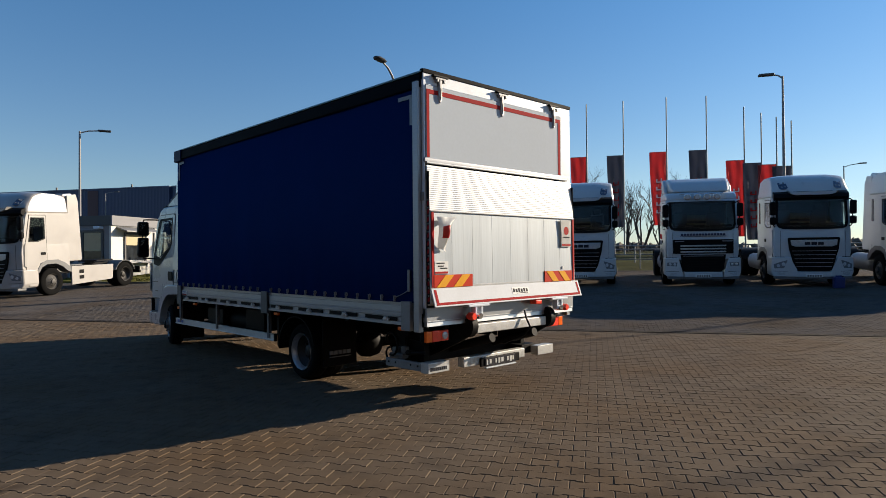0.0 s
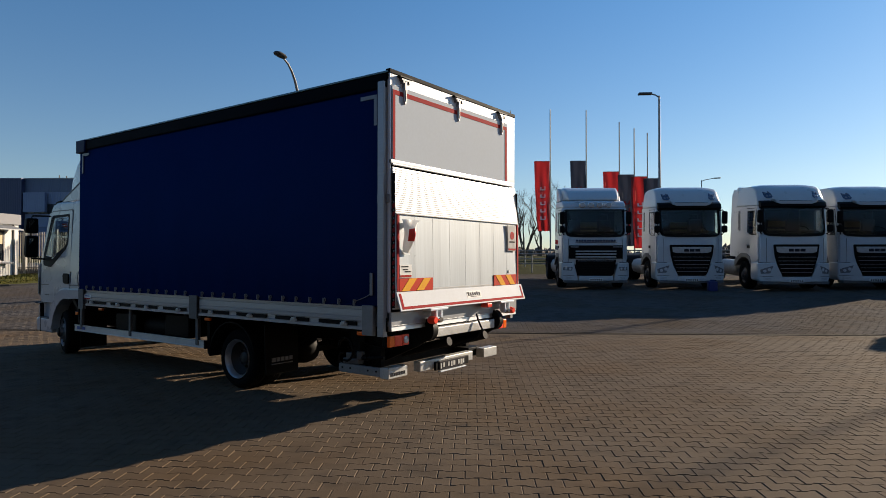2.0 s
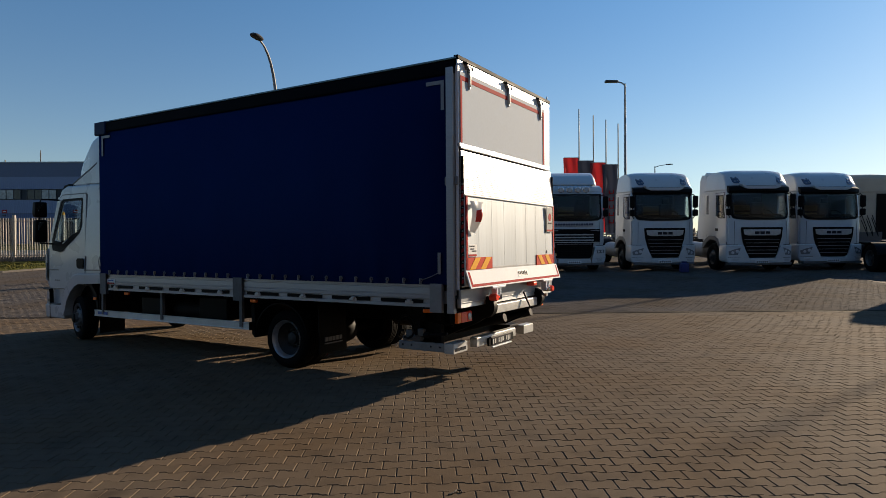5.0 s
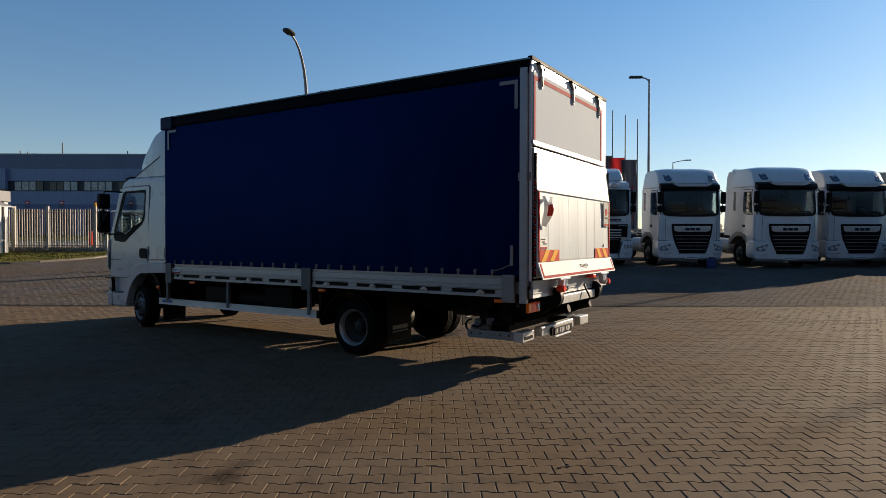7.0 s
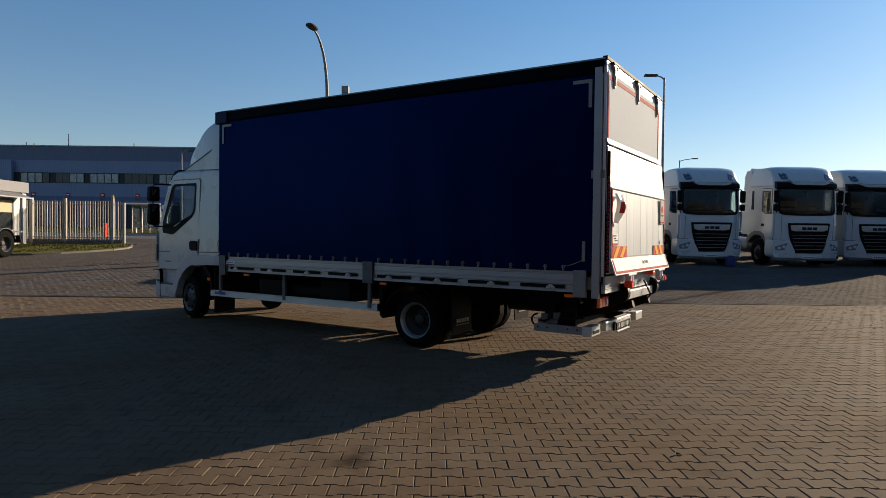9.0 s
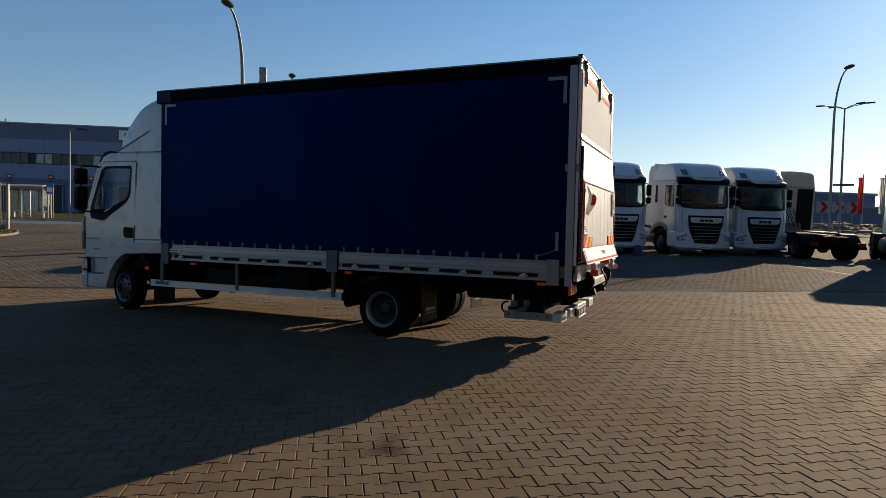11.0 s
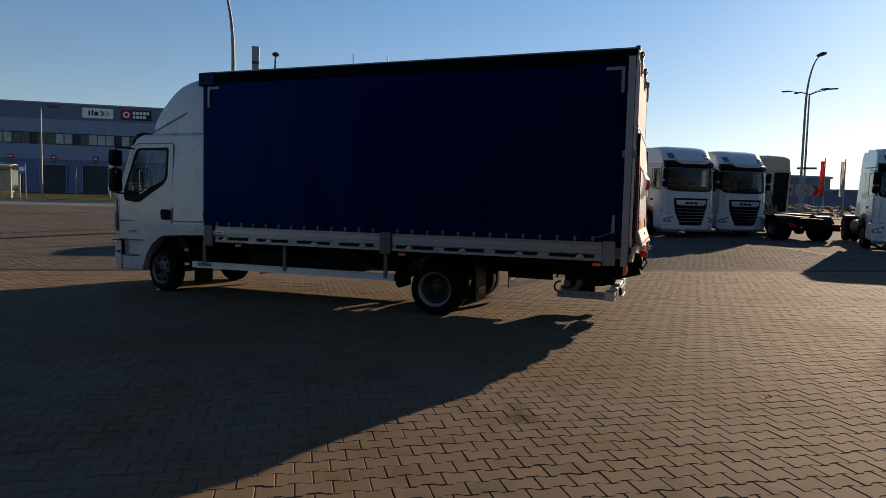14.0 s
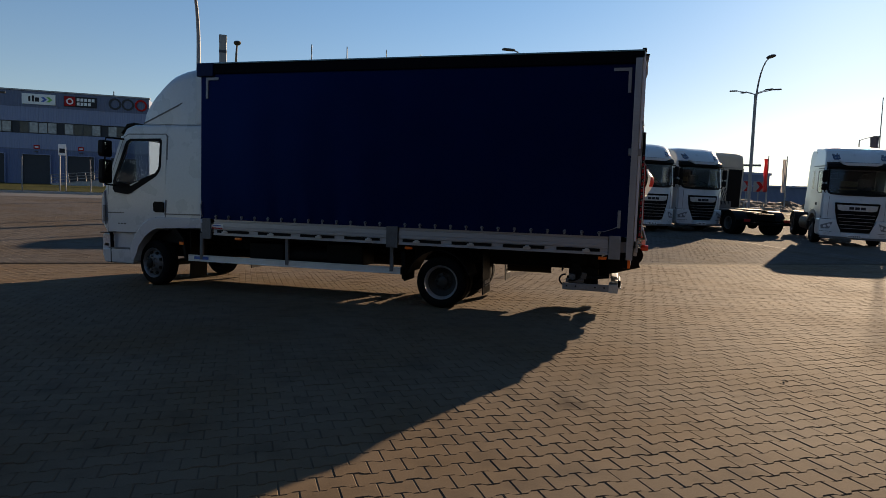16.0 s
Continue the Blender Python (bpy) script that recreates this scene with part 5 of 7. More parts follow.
# roof deflector
bm = bmesh.new()
rows = []
for k in range(13):
    f = k / 12
    y = 7.87 - 1.18 * f
    top = 2.67 + 0.93 * math.sin(f * math.pi / 2) ** 0.60
    wd = 0.80 + 0.27 * min(1, f * 1.3) ** 0.7
    row = []
    for a in range(13):
        th = math.pi * (1 - a / 12)
        cx, sz = math.cos(th), math.sin(th)
        row.append(bm.verts.new((wd * math.copysign(abs(cx) ** 0.35, cx), y, 2.64 + (top - 2.64) * abs(sz) ** 0.20)))
    rows.append(row)
for r0, r1 in zip(rows, rows[1:]):
    for i in range(12):
        bm.faces.new((r0[i], r0[i + 1], r1[i + 1], r1[i]))
last = [bm.verts.new((v.co.x * 0.97, v.co.y, v.co.z - 0.02)) for v in rows[-1]]
for i in range(12):
    bm.faces.new((rows[-1][i], rows[-1][i + 1], last[i + 1], last[i]))
bm.faces.new(last[::-1])
bm.faces.new(rows[0])
defl = part("roof_deflector", bm, CAB_WHITE_SHADED, lorry, "white curved roof air deflector", smooth=50)
for sx in (-1, 1):
    x0, x1 = sorted((sx * 1.02, sx * 1.05))
    part("deflector_side", shape([(7.70, 2.645), (6.68, 2.645), (6.67, 3.11), (6.76, 3.11)], "x", x0, x1, 0.006), CAB_WHITE_SHADED, defl)
for sx in (-1, 1):
    x0, x1 = sorted((sx * 1.045, sx * 1.056))
    part("deflector_gap", shape([(7.68, 2.655), (7.69, 2.672), (6.77, 3.128), (6.76, 3.11)], "x", x0, x1), GREY_PLASTIC, defl)
for sx in (-1, 1):
    x0, x1 = sorted((sx * 1.04, sx * 1.085))
    part("deflector_flange", shape([(6.80, 2.66), (6.72, 2.66), (6.70, 3.12), (6.72, 3.42), (6.80, 3.40), (6.775, 3.12)], "x", x0, x1, 0.008), CAB_WHITE_SHADED, defl, "white rear flange of the deflector")
    x0, x1 = sorted((sx * 1.10, sx * 1.168))
    part("bumper_gap", shape([(8.205, 0.335), (8.215, 0.80), (8.24, 0.845), (8.44, 0.845), (8.44, 0.83), (8.25, 0.83), (8.232, 0.79), (8.222, 0.335)], "x", x0, x1), BLACK, lorry)
    part("step_gap", boxes((*sorted((sx * 1.09, sx * 1.1675)), 7.80, 8.21, 0.574, 0.586)), BLACK, lorry)
part("deflector_edge", boxes((-1.02, 1.02, 6.655, 6.675, 2.66, 3.46)), GREY_PLASTIC, defl)


# the cab is drawn a little wide and short above; this stretches it unevenly to fit the camera's view
CAB_Y = ((6.58, 6.58), (6.68, 6.68), (7.20, 7.365), (7.46, 7.60), (7.93, 8.11), (8.06, 8.27), (8.46, 8.66), (9.0, 9.2))


def cab_fit(v):
    for (a0, b0), (a1, b1) in zip(CAB_Y, CAB_Y[1:]):
        if v.y <= a1:
            y = b0 + (b1 - b0) * (v.y - a0) / (a1 - a0)
            break
    return Vector((v.x * 0.92, y, v.z))


for ob in lorry.children_recursive:
    if ob.name not in BEFORE_CAB:
        for v in ob.data.vertices:
            v.co = cab_fit(v.co)

SLAT = material("grille_slat_edge", (0.30, 0.31, 0.33), 0.35, 0.6, scale=6, vary=0.15)


DARK_RIM = material("dark_spotted_steel_rim", (0.06, 0.058, 0.055), 0.6, 0.2, scale=5, vary=0.25, fine=40, spots=0.4)


def bow(v):
    """Rounds a cab's front corners and the crown of its roof."""
    k = max(0.0, abs(v.x) - 0.45) / 0.80
    f = max(0.0, min(1.0, (v.y - 0.50) / 0.45))
    return Vector((v.x, v.y - 0.25 * f * k ** 2.2, v.z - 0.11 * k ** 2.5 * max(0.0, min(1.0, (v.z - 3.25) / 0.3))))


def bent(bm, fn=bow):
    """Cuts a mesh into strips across x and bends it."""
    for x in (-1.12, -1.0, -0.88, -0.74, -0.6, -0.45, 0.45, 0.6, 0.74, 0.88, 1.0, 1.12):
        geom = bm.verts[:] + bm.edges[:] + bm.faces[:]
        bmesh.ops.bisect_plane(bm, geom=geom, dist=1e-5, plane_co=(x, 0, 0), plane_no=(1, 0, 0))
    for v in bm.verts:
        v.co = fn(v.co)
    return bm


BLIND = material("pale_blanket", (0.36, 0.31, 0.20), 0.9, scale=5, vary=0.2, bump=0.004, fine=40)
TRUCK_GLASS = glass("tinted_truck_glass", (0.60, 0.66, 0.66), ior=1.30)


# ---- parked tractor units: x across, y forward, origin under the front axle ----
def tractor(paint, label, m, old=False, skirts=False, dark=False, collar=None, group="tractor units parked in the yard"):
    t = thing("tractor_unit", label, "lorry", m, group)
    w = 1.22

    def narrow(v):
        k = 1.0 - 0.09 * max(0, min(1, (v.z - 3.0) / 0.9)) - 0.05 * max(0, min(1, (v.y - 0.9) / 0.5))
        return Vector((v.x * k, v.y, v.z))

    body = [(-0.87, 1.0), (-0.87, 2.0), (1.35, 2.0), (1.39, 1.60), (1.39, 0.95), (0.66, 0.95), (0.50, 1.14), (0.2, 1.24), (-0.2, 1.24), (-0.55, 1.14), (-0.70, 1.0)]
    cb = part("cab_body", bent(shape(body, "x", -w, w, 0.03, narrow)), paint, t, smooth=50)
    part("cab_ceiling", bent(shape([(-0.87, 2.97), (-0.87, 3.05), (1.14, 3.05), (1.19, 2.97)], "x", -w + 0.01, w - 0.01, 0.0, narrow)), paint, cb)
    part("cab_back", boxes((-1.19, 1.19, -0.87, -0.81, 1.97, 3.0)), paint, cb)
    for sx in (-1, 1):
        pil = [(1.08, 3.04), (1.14, 3.04), (1.20, 2.95), (1.345, 2.03), (1.36, 1.94), (1.24, 1.94)]
        part("pillar", bent(shape(pil, "x", *sorted((sx * 1.06, sx * w)), 0.0, narrow)), paint, cb, smooth=50)
    # inside of the cab
    part("cab_lining", boxes((-1.12, 1.12, -0.80, 1.0, 2.005, 2.03), (-1.12, 1.12, -0.80, -0.77, 2.03, 2.96), (-1.10, 1.10, -0.76, 0.95, 2.94, 2.965)), FABRIC, cb)
    part("dashboard", bent(shape([(0.62, 2.0), (0.66, 2.13), (0.95, 2.17), (1.20, 2.07), (1.25, 2.0)], "x", -1.02, 1.02, 0.02)), BLACK, cb, smooth=50)
    for x in (-0.58, 0.58):
        bm = bmesh.new()
        box(bm, x - 0.25, x + 0.25, -0.22, -0.06, 2.0, 2.62, 0.05)
        box(bm, x - 0.14, x + 0.14, -0.20, -0.09, 2.61, 2.82, 0.04)
        part("seat", bm, FABRIC, cb)
    part("bunk", boxes((-1.05, 1.05, -0.76, -0.42, 2.03, 2.22), (-0.75, 0.72, -0.74, -0.66, 2.30, 2.52), bevel=0.02), BLIND, cb, "folded pale blanket on the bunk")
    bm = bmesh.new()
    turn(bm, [(0.21, -0.014), (0.225, 0.0), (0.21, 0.014), (0.195, 0.0)], (0, 0, 0), "z", 20, closed=True)
    bmesh.ops.transform(bm, matrix=pose(-0.58, 0.62, 2.20, -35, 0, 0), verts=bm.verts)
    part("steering_wheel", bm, BLACK, cb)
    if old:
        top = [(-0.87, 3.04), (-0.87, 3.34), (0.70, 3.34), (1.02, 3.26), (1.14, 3.04)]
        part("cab_roof", bent(shape(top, "x", -w, w, 0.08, narrow)), paint, t, smooth=50)
        bm = bmesh.new()
        prism(bm, [(-0.80, 3.33), (-0.80, 3.86), (-0.45, 3.93), (-0.05, 3.90), (0.35, 3.76), (0.65, 3.56), (0.82, 3.33)], "x", -1.08, 1.08, 0.11, lambda v: Vector((v.x * (1.0 - 0.10 * max(0, v.y + 0.3)), v.y, v.z - 0.05 * abs(v.x) * (v.z > 3.5))))
        sp = part("roof_spoiler", bm, paint, t, "white roof spoiler")
        for sx in (-1, 1):
            part("spoiler_fin", shape([(-0.92, 3.33), (-0.92, 3.85), (-0.62, 3.87), (-0.10, 3.62), (0.10, 3.33)], "x", *sorted((sx * 1.02, sx * 1.15)), 0.03), paint, sp)
        bm = bmesh.new()
        tube(bm, [(-0.72, 1.08, 3.24), (-0.70, 1.18, 3.26), (0.70, 1.18, 3.26), (0.72, 1.08, 3.24)], 0.02, 8)
        bar = part("lamp_bar", bm, CHROME, t)
        for x in (-0.48, -0.16, 0.16, 0.48):
            bm = bmesh.new()
            turn(bm, [(0.07, -0.06), (0.115, 0.0), (0.115, 0.03), (0.09, 0.045)], (x, 1.22, 3.15), "y", 20)
            sl = part("spot_lamp", bm, CHROME, bar, "round chrome spot lamp")
            bm = bmesh.new()
            turn(bm, [(0.092, 0.035), (0.085, 0.052), (0.02, 0.06)], (x, 1.22, 3.15), "y", 20)
            part("lamp_lens", bm, CLEAR_LENS, sl)
    else:
        top = [(-0.87, 3.04), (-0.87, 3.66), (-0.80, 3.78), (-0.3, 3.83), (0.20, 3.84), (0.52, 3.80), (0.76, 3.70), (0.94, 3.55), (1.07, 3.36), (1.14, 3.18), (1.16, 3.04)]
        part("cab_roof", bent(shape(top, "x", -w - 0.01, w + 0.01, 0.07, narrow)), paint, t, "white high roof", smooth=50)
        for sx in (-1, 1):
            rl = [(sx * 0.70, 3.37), (sx * 0.74, 3.60), (sx * 0.80, 3.63), (sx * 0.97, 3.60), (sx * 0.95, 3.38), (sx * 0.90, 3.32), (sx * 0.76, 3.32)]

            def on_roof(v):
                return bow(Vector((v.x, v.y - 0.75 * max(0.0, v.z - 3.30) - 0.55 * max(0.0, v.z - 3.5), v.z)))

            lamp = part("roof_lamp", bent(shape(rl, "y", 1.06, 1.155, 0.008), on_roof), BLUE_LENS, t, "dark roof lamp unit")
            for x, z in ((0.80, 3.55), (0.90, 3.53), (0.77, 3.42), (0.87, 3.41)):
                bm = bmesh.new()
                turn(bm, [(0.034, 1.14), (0.034, 1.160), (0.02, 1.166)], (sx * x, 0, z), "y", 10)
                part("lamp_lens", bent(bm, on_roof), LAMP_GLASS, lamp)
        bm = bmesh.new()
        prism(bm, [(-0.76, 3.27), (-0.67, 3.15), (-0.52, 3.10), (0.52, 3.10), (0.67, 3.15), (0.76, 3.27), (0.60, 3.205), (-0.60, 3.205)], "y", 1.12, 1.385, 0.006)
        part("visor_lip", bent(bm), paint, t, "white lip on the sun visor", smooth=50)
    vis = [(1.10, 3.24), (1.30, 3.16), (1.34, 3.02), (1.22, 2.94), (1.10, 3.0)]
    if not old:
        part("sun_visor", bent(shape(vis, "x", -1.16, 1.16, 0.015), lambda v: bow(Vector((v.x * 0.985, v.y, v.z)))), BLACK, t, "dark sun visor", smooth=50)
    # windscreen
    def lean(v):
        return bow(Vector((v.x, v.y - 0.154 * (v.z - 2.05), v.z)))

    bm = bmesh.new()
    prism(bm, [(-0.90, 2.05), (-0.92, 1.975), (-0.5, 1.955), (0.5, 1.955), (0.92, 1.975), (0.90, 2.05), (0.5, 2.025), (-0.5, 2.025)], "y", 1.30, 1.362)
    prism(bm, [(-1.02, 2.95), (1.02, 2.95), (1.02, 2.99), (-1.02, 2.99)], "y", 1.30, 1.362)
    for sx in (-1, 1):
        prism(bm, [(sx * x, z) for x, z in ((1.09, 2.99), (1.09, 2.15), (1.04, 2.03), (0.92, 1.975), (0.90, 2.05), (0.985, 2.10), (1.025, 2.2), (1.02, 2.95), (1.02, 2.99))], "y", 1.30, 1.362)
    part("screen_surround", bent(bm, lean), BLACK, t, "black windscreen surround")
    scr = [(-0.90, 2.05), (-0.5, 2.025), (0.5, 2.025), (0.90, 2.05), (0.985, 2.10), (1.025, 2.2), (1.02, 2.95), (-1.02, 2.95), (-1.025, 2.2), (-0.985, 2.10)]
    ws = part("windscreen", bent(shape(scr, "y", 1.358, 1.366), lean), TRUCK_GLASS, t, "clear tinted windscreen", smooth=50)
    ws.visible_shadow = False
    for x in (-0.5, 0.15):
        bm = bmesh.new()
        tube(bm, [(x, 1.375, 2.08), (x + 0.3, 1.372, 2.10), (x + 0.62, 1.368, 2.14)], 0.008, 5)
        part("wiper", bm, BLACK, ws)
    # grille
    gp = [(-0.77, 1.68), (0.77, 1.68), (0.79, 1.65), (0.74, 1.28), (0.58, 0.67), (0.54, 0.59), (0.46, 0.555), (-0.46, 0.555), (-0.54, 0.59), (-0.58, 0.67), (-0.74, 1.28), (-0.79, 1.65)]
    if old:
        gp = [(-0.74, 1.14), (0.74, 1.14), (0.66, 0.62), (0.54, 0.48), (0.44, 0.44), (-0.44, 0.44), (-0.54, 0.48), (-0.66, 0.62)]
        up = part("upper_grille", boxes((-0.98, 0.98, 1.34, 1.405, 1.17, 1.66), bevel=0.012), BLACK, t, "black upper grille with bright bars")
        for k in range(3):
            z = 1.21 + 0.105 * k
            part("grille_bar", boxes((-0.74, 0.74, 1.40, 1.43, z, z + 0.05), bevel=0.008), GALV_LIGHT, up)
        part("badge_strip", boxes((-0.95, -0.62, 1.404, 1.414, 1.585, 1.62)), GALV, up)
        part("badge_strip", boxes((0.62, 0.92, 1.404, 1.414, 1.585, 1.62)), GALV, up)
        for k in range(15):
            part("name_bar", bent(boxes((-0.72 + k * 0.098, -0.65 + k * 0.098, 1.378, 1.398, 1.80, 1.87))), NAVY_INK, cb)
        part("name_line", bent(boxes(*[(-0.76 + k * 0.15, -0.61 + k * 0.15, 1.378, 1.397, 1.765, 1.778) for k in range(10)])), NAVY_INK, cb)
        for z0, z1, mt in ((1.66, 1.83, RED_FADED), (1.44, 1.60, NAVY_INK)):
            part("side_stripe", boxes((w - 0.004, w + 0.004, -0.80, 0.35, z0, z1)), mt, cb)
    gr = part("grille", shape(gp, "y", 1.36, 1.42, 0.02), BLACK, t, "black slatted grille")
    if not old:
        bm = bmesh.new()
        prism(bm, [(-0.71, 1.60), (0.71, 1.60), (0.68, 1.42), (0.54, 1.375), (-0.54, 1.375), (-0.68, 1.42)], "y", 1.41, 1.445, 0.012)
        bd = part("badge_panel", bm, GALV_LIGHT, gr, "pale badge panel")
        for x in (-0.20, 0.0, 0.20):
            part("badge_mark", boxes((x - 0.085, x + 0.085, 1.443, 1.455, 1.43, 1.53), bevel=0.01), INK, bd)
        for k in range(5):
            z = 1.215 - k * 0.132
            hw = 0.725 - (1.26 - z) * 0.26
            sl = part("grille_slat", boxes((-hw + 0.03, hw - 0.03, 1.39, 1.452, z - 0.03, z + 0.026), bevel=0.012), BLACK, gr)
            part("slat_edge", boxes((-hw + 0.05, hw - 0.05, 1.447, 1.462, z + 0.010, z + 0.026), bevel=0.003), SLAT, sl)
    else:
        for k in range(6):
            part("grille_slat", boxes((-0.5, 0.5, 1.41, 1.435, 0.52 + k * 0.09, 0.55 + k * 0.09)), CHASSIS, gr)
        part("slat_edge", boxes((-0.66, 0.66, 1.415, 1.432, 1.08, 1.10)), SLAT, gr)
    # bumper in three pieces round the grille
    for sx in (-1, 1):
        a = 0.64 if old else 0.72
        bp = [(sx * 1.24, 1.02), (sx * (a + 0.16), 1.02), (sx * (a + 0.02), 0.46), (sx * a, 0.36), (sx * 1.18, 0.36), (sx * 1.25, 0.50)]
        if not old:
            bp = [(sx * 1.24, 1.02), (sx * 0.685, 1.02), (sx * 0.595, 0.67), (sx * 0.55, 0.575), (sx * 0.47, 0.535), (sx * 0.46, 0.36), (sx * 1.18, 0.36), (sx * 1.25, 0.50)]
        bc = part("bumper_corner", bent(shape(bp, "y", 0.72, 1.48, 0.04)), paint, t, smooth=50)
        hl = [(sx * 0.80, 0.93), (sx * 1.02, 0.86), (sx * 1.19, 0.78), (sx * 1.17, 0.64), (sx * 0.90, 0.66)]
        if old:
            hl = [(sx * 0.84, 0.87), (sx * 1.17, 0.86), (sx * 1.18, 0.74), (sx * 0.87, 0.73)]
        hd = part("headlamp", bent(shape(hl, "y", 1.36, 1.494, 0.010)), LAMP_GLASS, bc, "clear headlamp", smooth=50)
        for x, z, r in (((0.93, 0.80, 0.048), (1.08, 0.80, 0.048)) if old else ((0.915, 0.79, 0.062), (1.06, 0.735, 0.052))):
            bm = bmesh.new()
            y = 1.484
            turn(bm, [(r, 0.0), (r, 0.008), (r * 0.85, 0.012), (r * 0.4, 0.014), (0.005, 0.015)], (sx * x, y, z), "y", 14)
            part("lamp_lens", bent(bm), CLEAR_LENS, hd)
        part("fog_lamp", bent(shape([(sx * 0.86, 0.51), (sx * 1.10, 0.52), (sx * 1.08, 0.43), (sx * 0.88, 0.43)], "y", 1.40, 1.490, 0.006)), CLEAR_LENS, bc)
        part("panel_gap", bent(boxes((sx * 0.985 - 0.005, sx * 0.985 + 0.005, 1.380, 1.397, 1.04, 1.90))), GREY_PLASTIC, cb)
        part("bumper_gap", bent(boxes((min(sx * 0.86, sx * 1.20), max(sx * 0.86, sx * 1.20), 1.384, 1.400, 1.018, 1.036))), BLACK, cb)
        part("lower_gap", bent(boxes((min(sx * 0.80, sx * 1.20), max(sx * 0.80, sx * 1.20), 1.45, 1.486, 0.545, 0.556))), BLACK, bc)
        part("step_panel", boxes((min(sx * 1.0, sx * 1.24), max(sx * 1.0, sx * 1.24), 0.62, 1.0, 0.40, 0.96), bevel=0.03), paint, bc)
        # door, side window, vane
        def skin(pts, a, b):
            bm = bmesh.new()
            fit_ = [(narrow(Vector((w, y, z))).x, bow(Vector((w, y, z))).y, z) for y, z in pts]
            lo = [bm.verts.new((sx * (x + a), y, z)) for x, y, z in fit_]
            hi = [bm.verts.new((sx * (x + b), y, z)) for x, y, z in fit_]
            bm.faces.new(lo), bm.faces.new(hi[::-1])
            for i in range(len(pts)):
                j = (i + 1) % len(pts)
                bm.faces.new((lo[i], hi[i], hi[j], lo[j]))
            return bm
        if not skirts:
            part("quarter_slit", skin([(-0.62, 2.15), (-0.60, 2.90), (-0.44, 2.90), (-0.40, 2.15)], -0.005, 0.004), SCREEN, cb, "dark quarter window slit")
        hole = [(0.28, 2.86), (1.04, 2.86), (1.15, 2.03), (0.62, 2.03), (0.28, 2.12)]

        def round_hole(pts):
            """A polygon cut open to its window; the first corner is the upper rear one."""
            return pts + [pts[0]] + [hole[0]] + hole[:0:-1] + [hole[0]]

        part("side_wall", skin(round_hole([(-0.87, 3.045), (1.13, 3.045), (1.20, 2.95), (1.335, 2.03), (1.35, 1.90), (-0.87, 1.90)]), -0.05, 0.001), paint, cb)
        part("door_gap", skin(round_hole([(0.18, 2.98), (1.12, 2.98), (1.30, 1.9), (1.30, 0.98), (0.68, 0.98), (0.50, 1.2), (0.18, 1.28)]), -0.01, 0.003), BLACK, cb)
        dr = part("cab_door", skin(round_hole([(0.20, 2.96), (1.10, 2.96), (1.28, 1.9), (1.28, 1.0), (0.69, 1.0), (0.51, 1.22), (0.20, 1.30)]), 0.0, 0.012), paint, t, "closed cab door")
        part("window_seal", skin([(0.255, 2.885), (1.065, 2.885), (1.18, 2.005), (0.61, 2.005), (0.255, 2.10), (0.255, 2.885), hole[0]] + hole[:0:-1] + [hole[0]], 0.010, 0.016), BLACK, dr)
        sw_ = part("side_window", skin(hole, 0.000, 0.006), TRUCK_GLASS, dr, "tinted side window")
        sw_.visible_shadow = False
        part("door_handle", skin([(0.26, 1.52), (0.26, 1.62), (0.46, 1.62), (0.46, 1.52)], 0.011, 0.03), BLACK, dr)
        part("corner_vane", skin([(1.27, 1.10), (1.27, 1.95), (1.33, 1.90), (1.36, 1.15)], 0.0, 0.03), paint, cb)
        part("wheel_arch", shape([(0.66, 0.95), (0.50, 1.20), (0.2, 1.32), (-0.3, 1.32), (-0.62, 1.18), (-0.90, 1.0), (-0.90, 0.80), (-0.72, 0.86), (-0.5, 1.06), (-0.2, 1.18), (0.2, 1.18), (0.44, 1.08), (0.58, 0.86)], "x", *sorted((sx * 0.85, sx * 1.245)), 0.01), GREY_PLASTIC, t, "grey plastic wheel arch")
        # mirrors
        bm = bmesh.new()
        tube(bm, [(sx * 1.08, 1.12, 2.92), (sx * 1.14, 1.22, 2.95), (sx * 1.20, 1.25, 2.88), (sx * 1.20, 1.25, 2.14), (sx * 1.15, 1.22, 2.05), (sx * 1.10, 1.12, 2.05)], 0.02, 8)
        arm = part("mirror_arm", bm, BLACK, t)
        for za, zb in ((2.44, 2.90), (2.12, 2.38)):
            mh = part("mirror_housing", boxes((min(sx * 1.11, sx * 1.31), max(sx * 1.11, sx * 1.31), 1.20, 1.34, za, zb), bevel=0.05), BLACK, arm)
            part("mirror_glass", boxes((min(sx * 1.13, sx * 1.29), max(sx * 1.13, sx * 1.29), 1.194, 1.202, za + 0.05, zb - 0.05)), MIRROR_GLASS, mh)
        wheel(t, (sx * 1.22, 0.0, 0.51), 0.51, 0.30, sx, 0.295, steer=True, rim=DARK_RIM)
        wheel(t, (sx * 1.22, -3.8, 0.51), 0.51, 0.27, sx, 0.295, dual=True, rim=DARK_RIM)
        part("frame_rail", boxes((sx * 0.40 - 0.04, sx * 0.40 + 0.04, -4.75, 1.0, 0.72, 1.0)), CHASSIS, t)
        arc = [(-3.8 + 0.60 * math.cos(radians(a)), 0.51 + 0.60 * math.sin(radians(a))) for a in range(20, 165, 18)]
        inn = [(-3.8 + 0.58 * math.cos(radians(a)), 0.51 + 0.58 * math.sin(radians(a))) for a in range(164, 10, -18)]
        part("mudguard", shape(arc + inn, "x", *sorted((sx * 0.62, sx * 1.24))), BLACK if not skirts else GREY_PLASTIC, t)
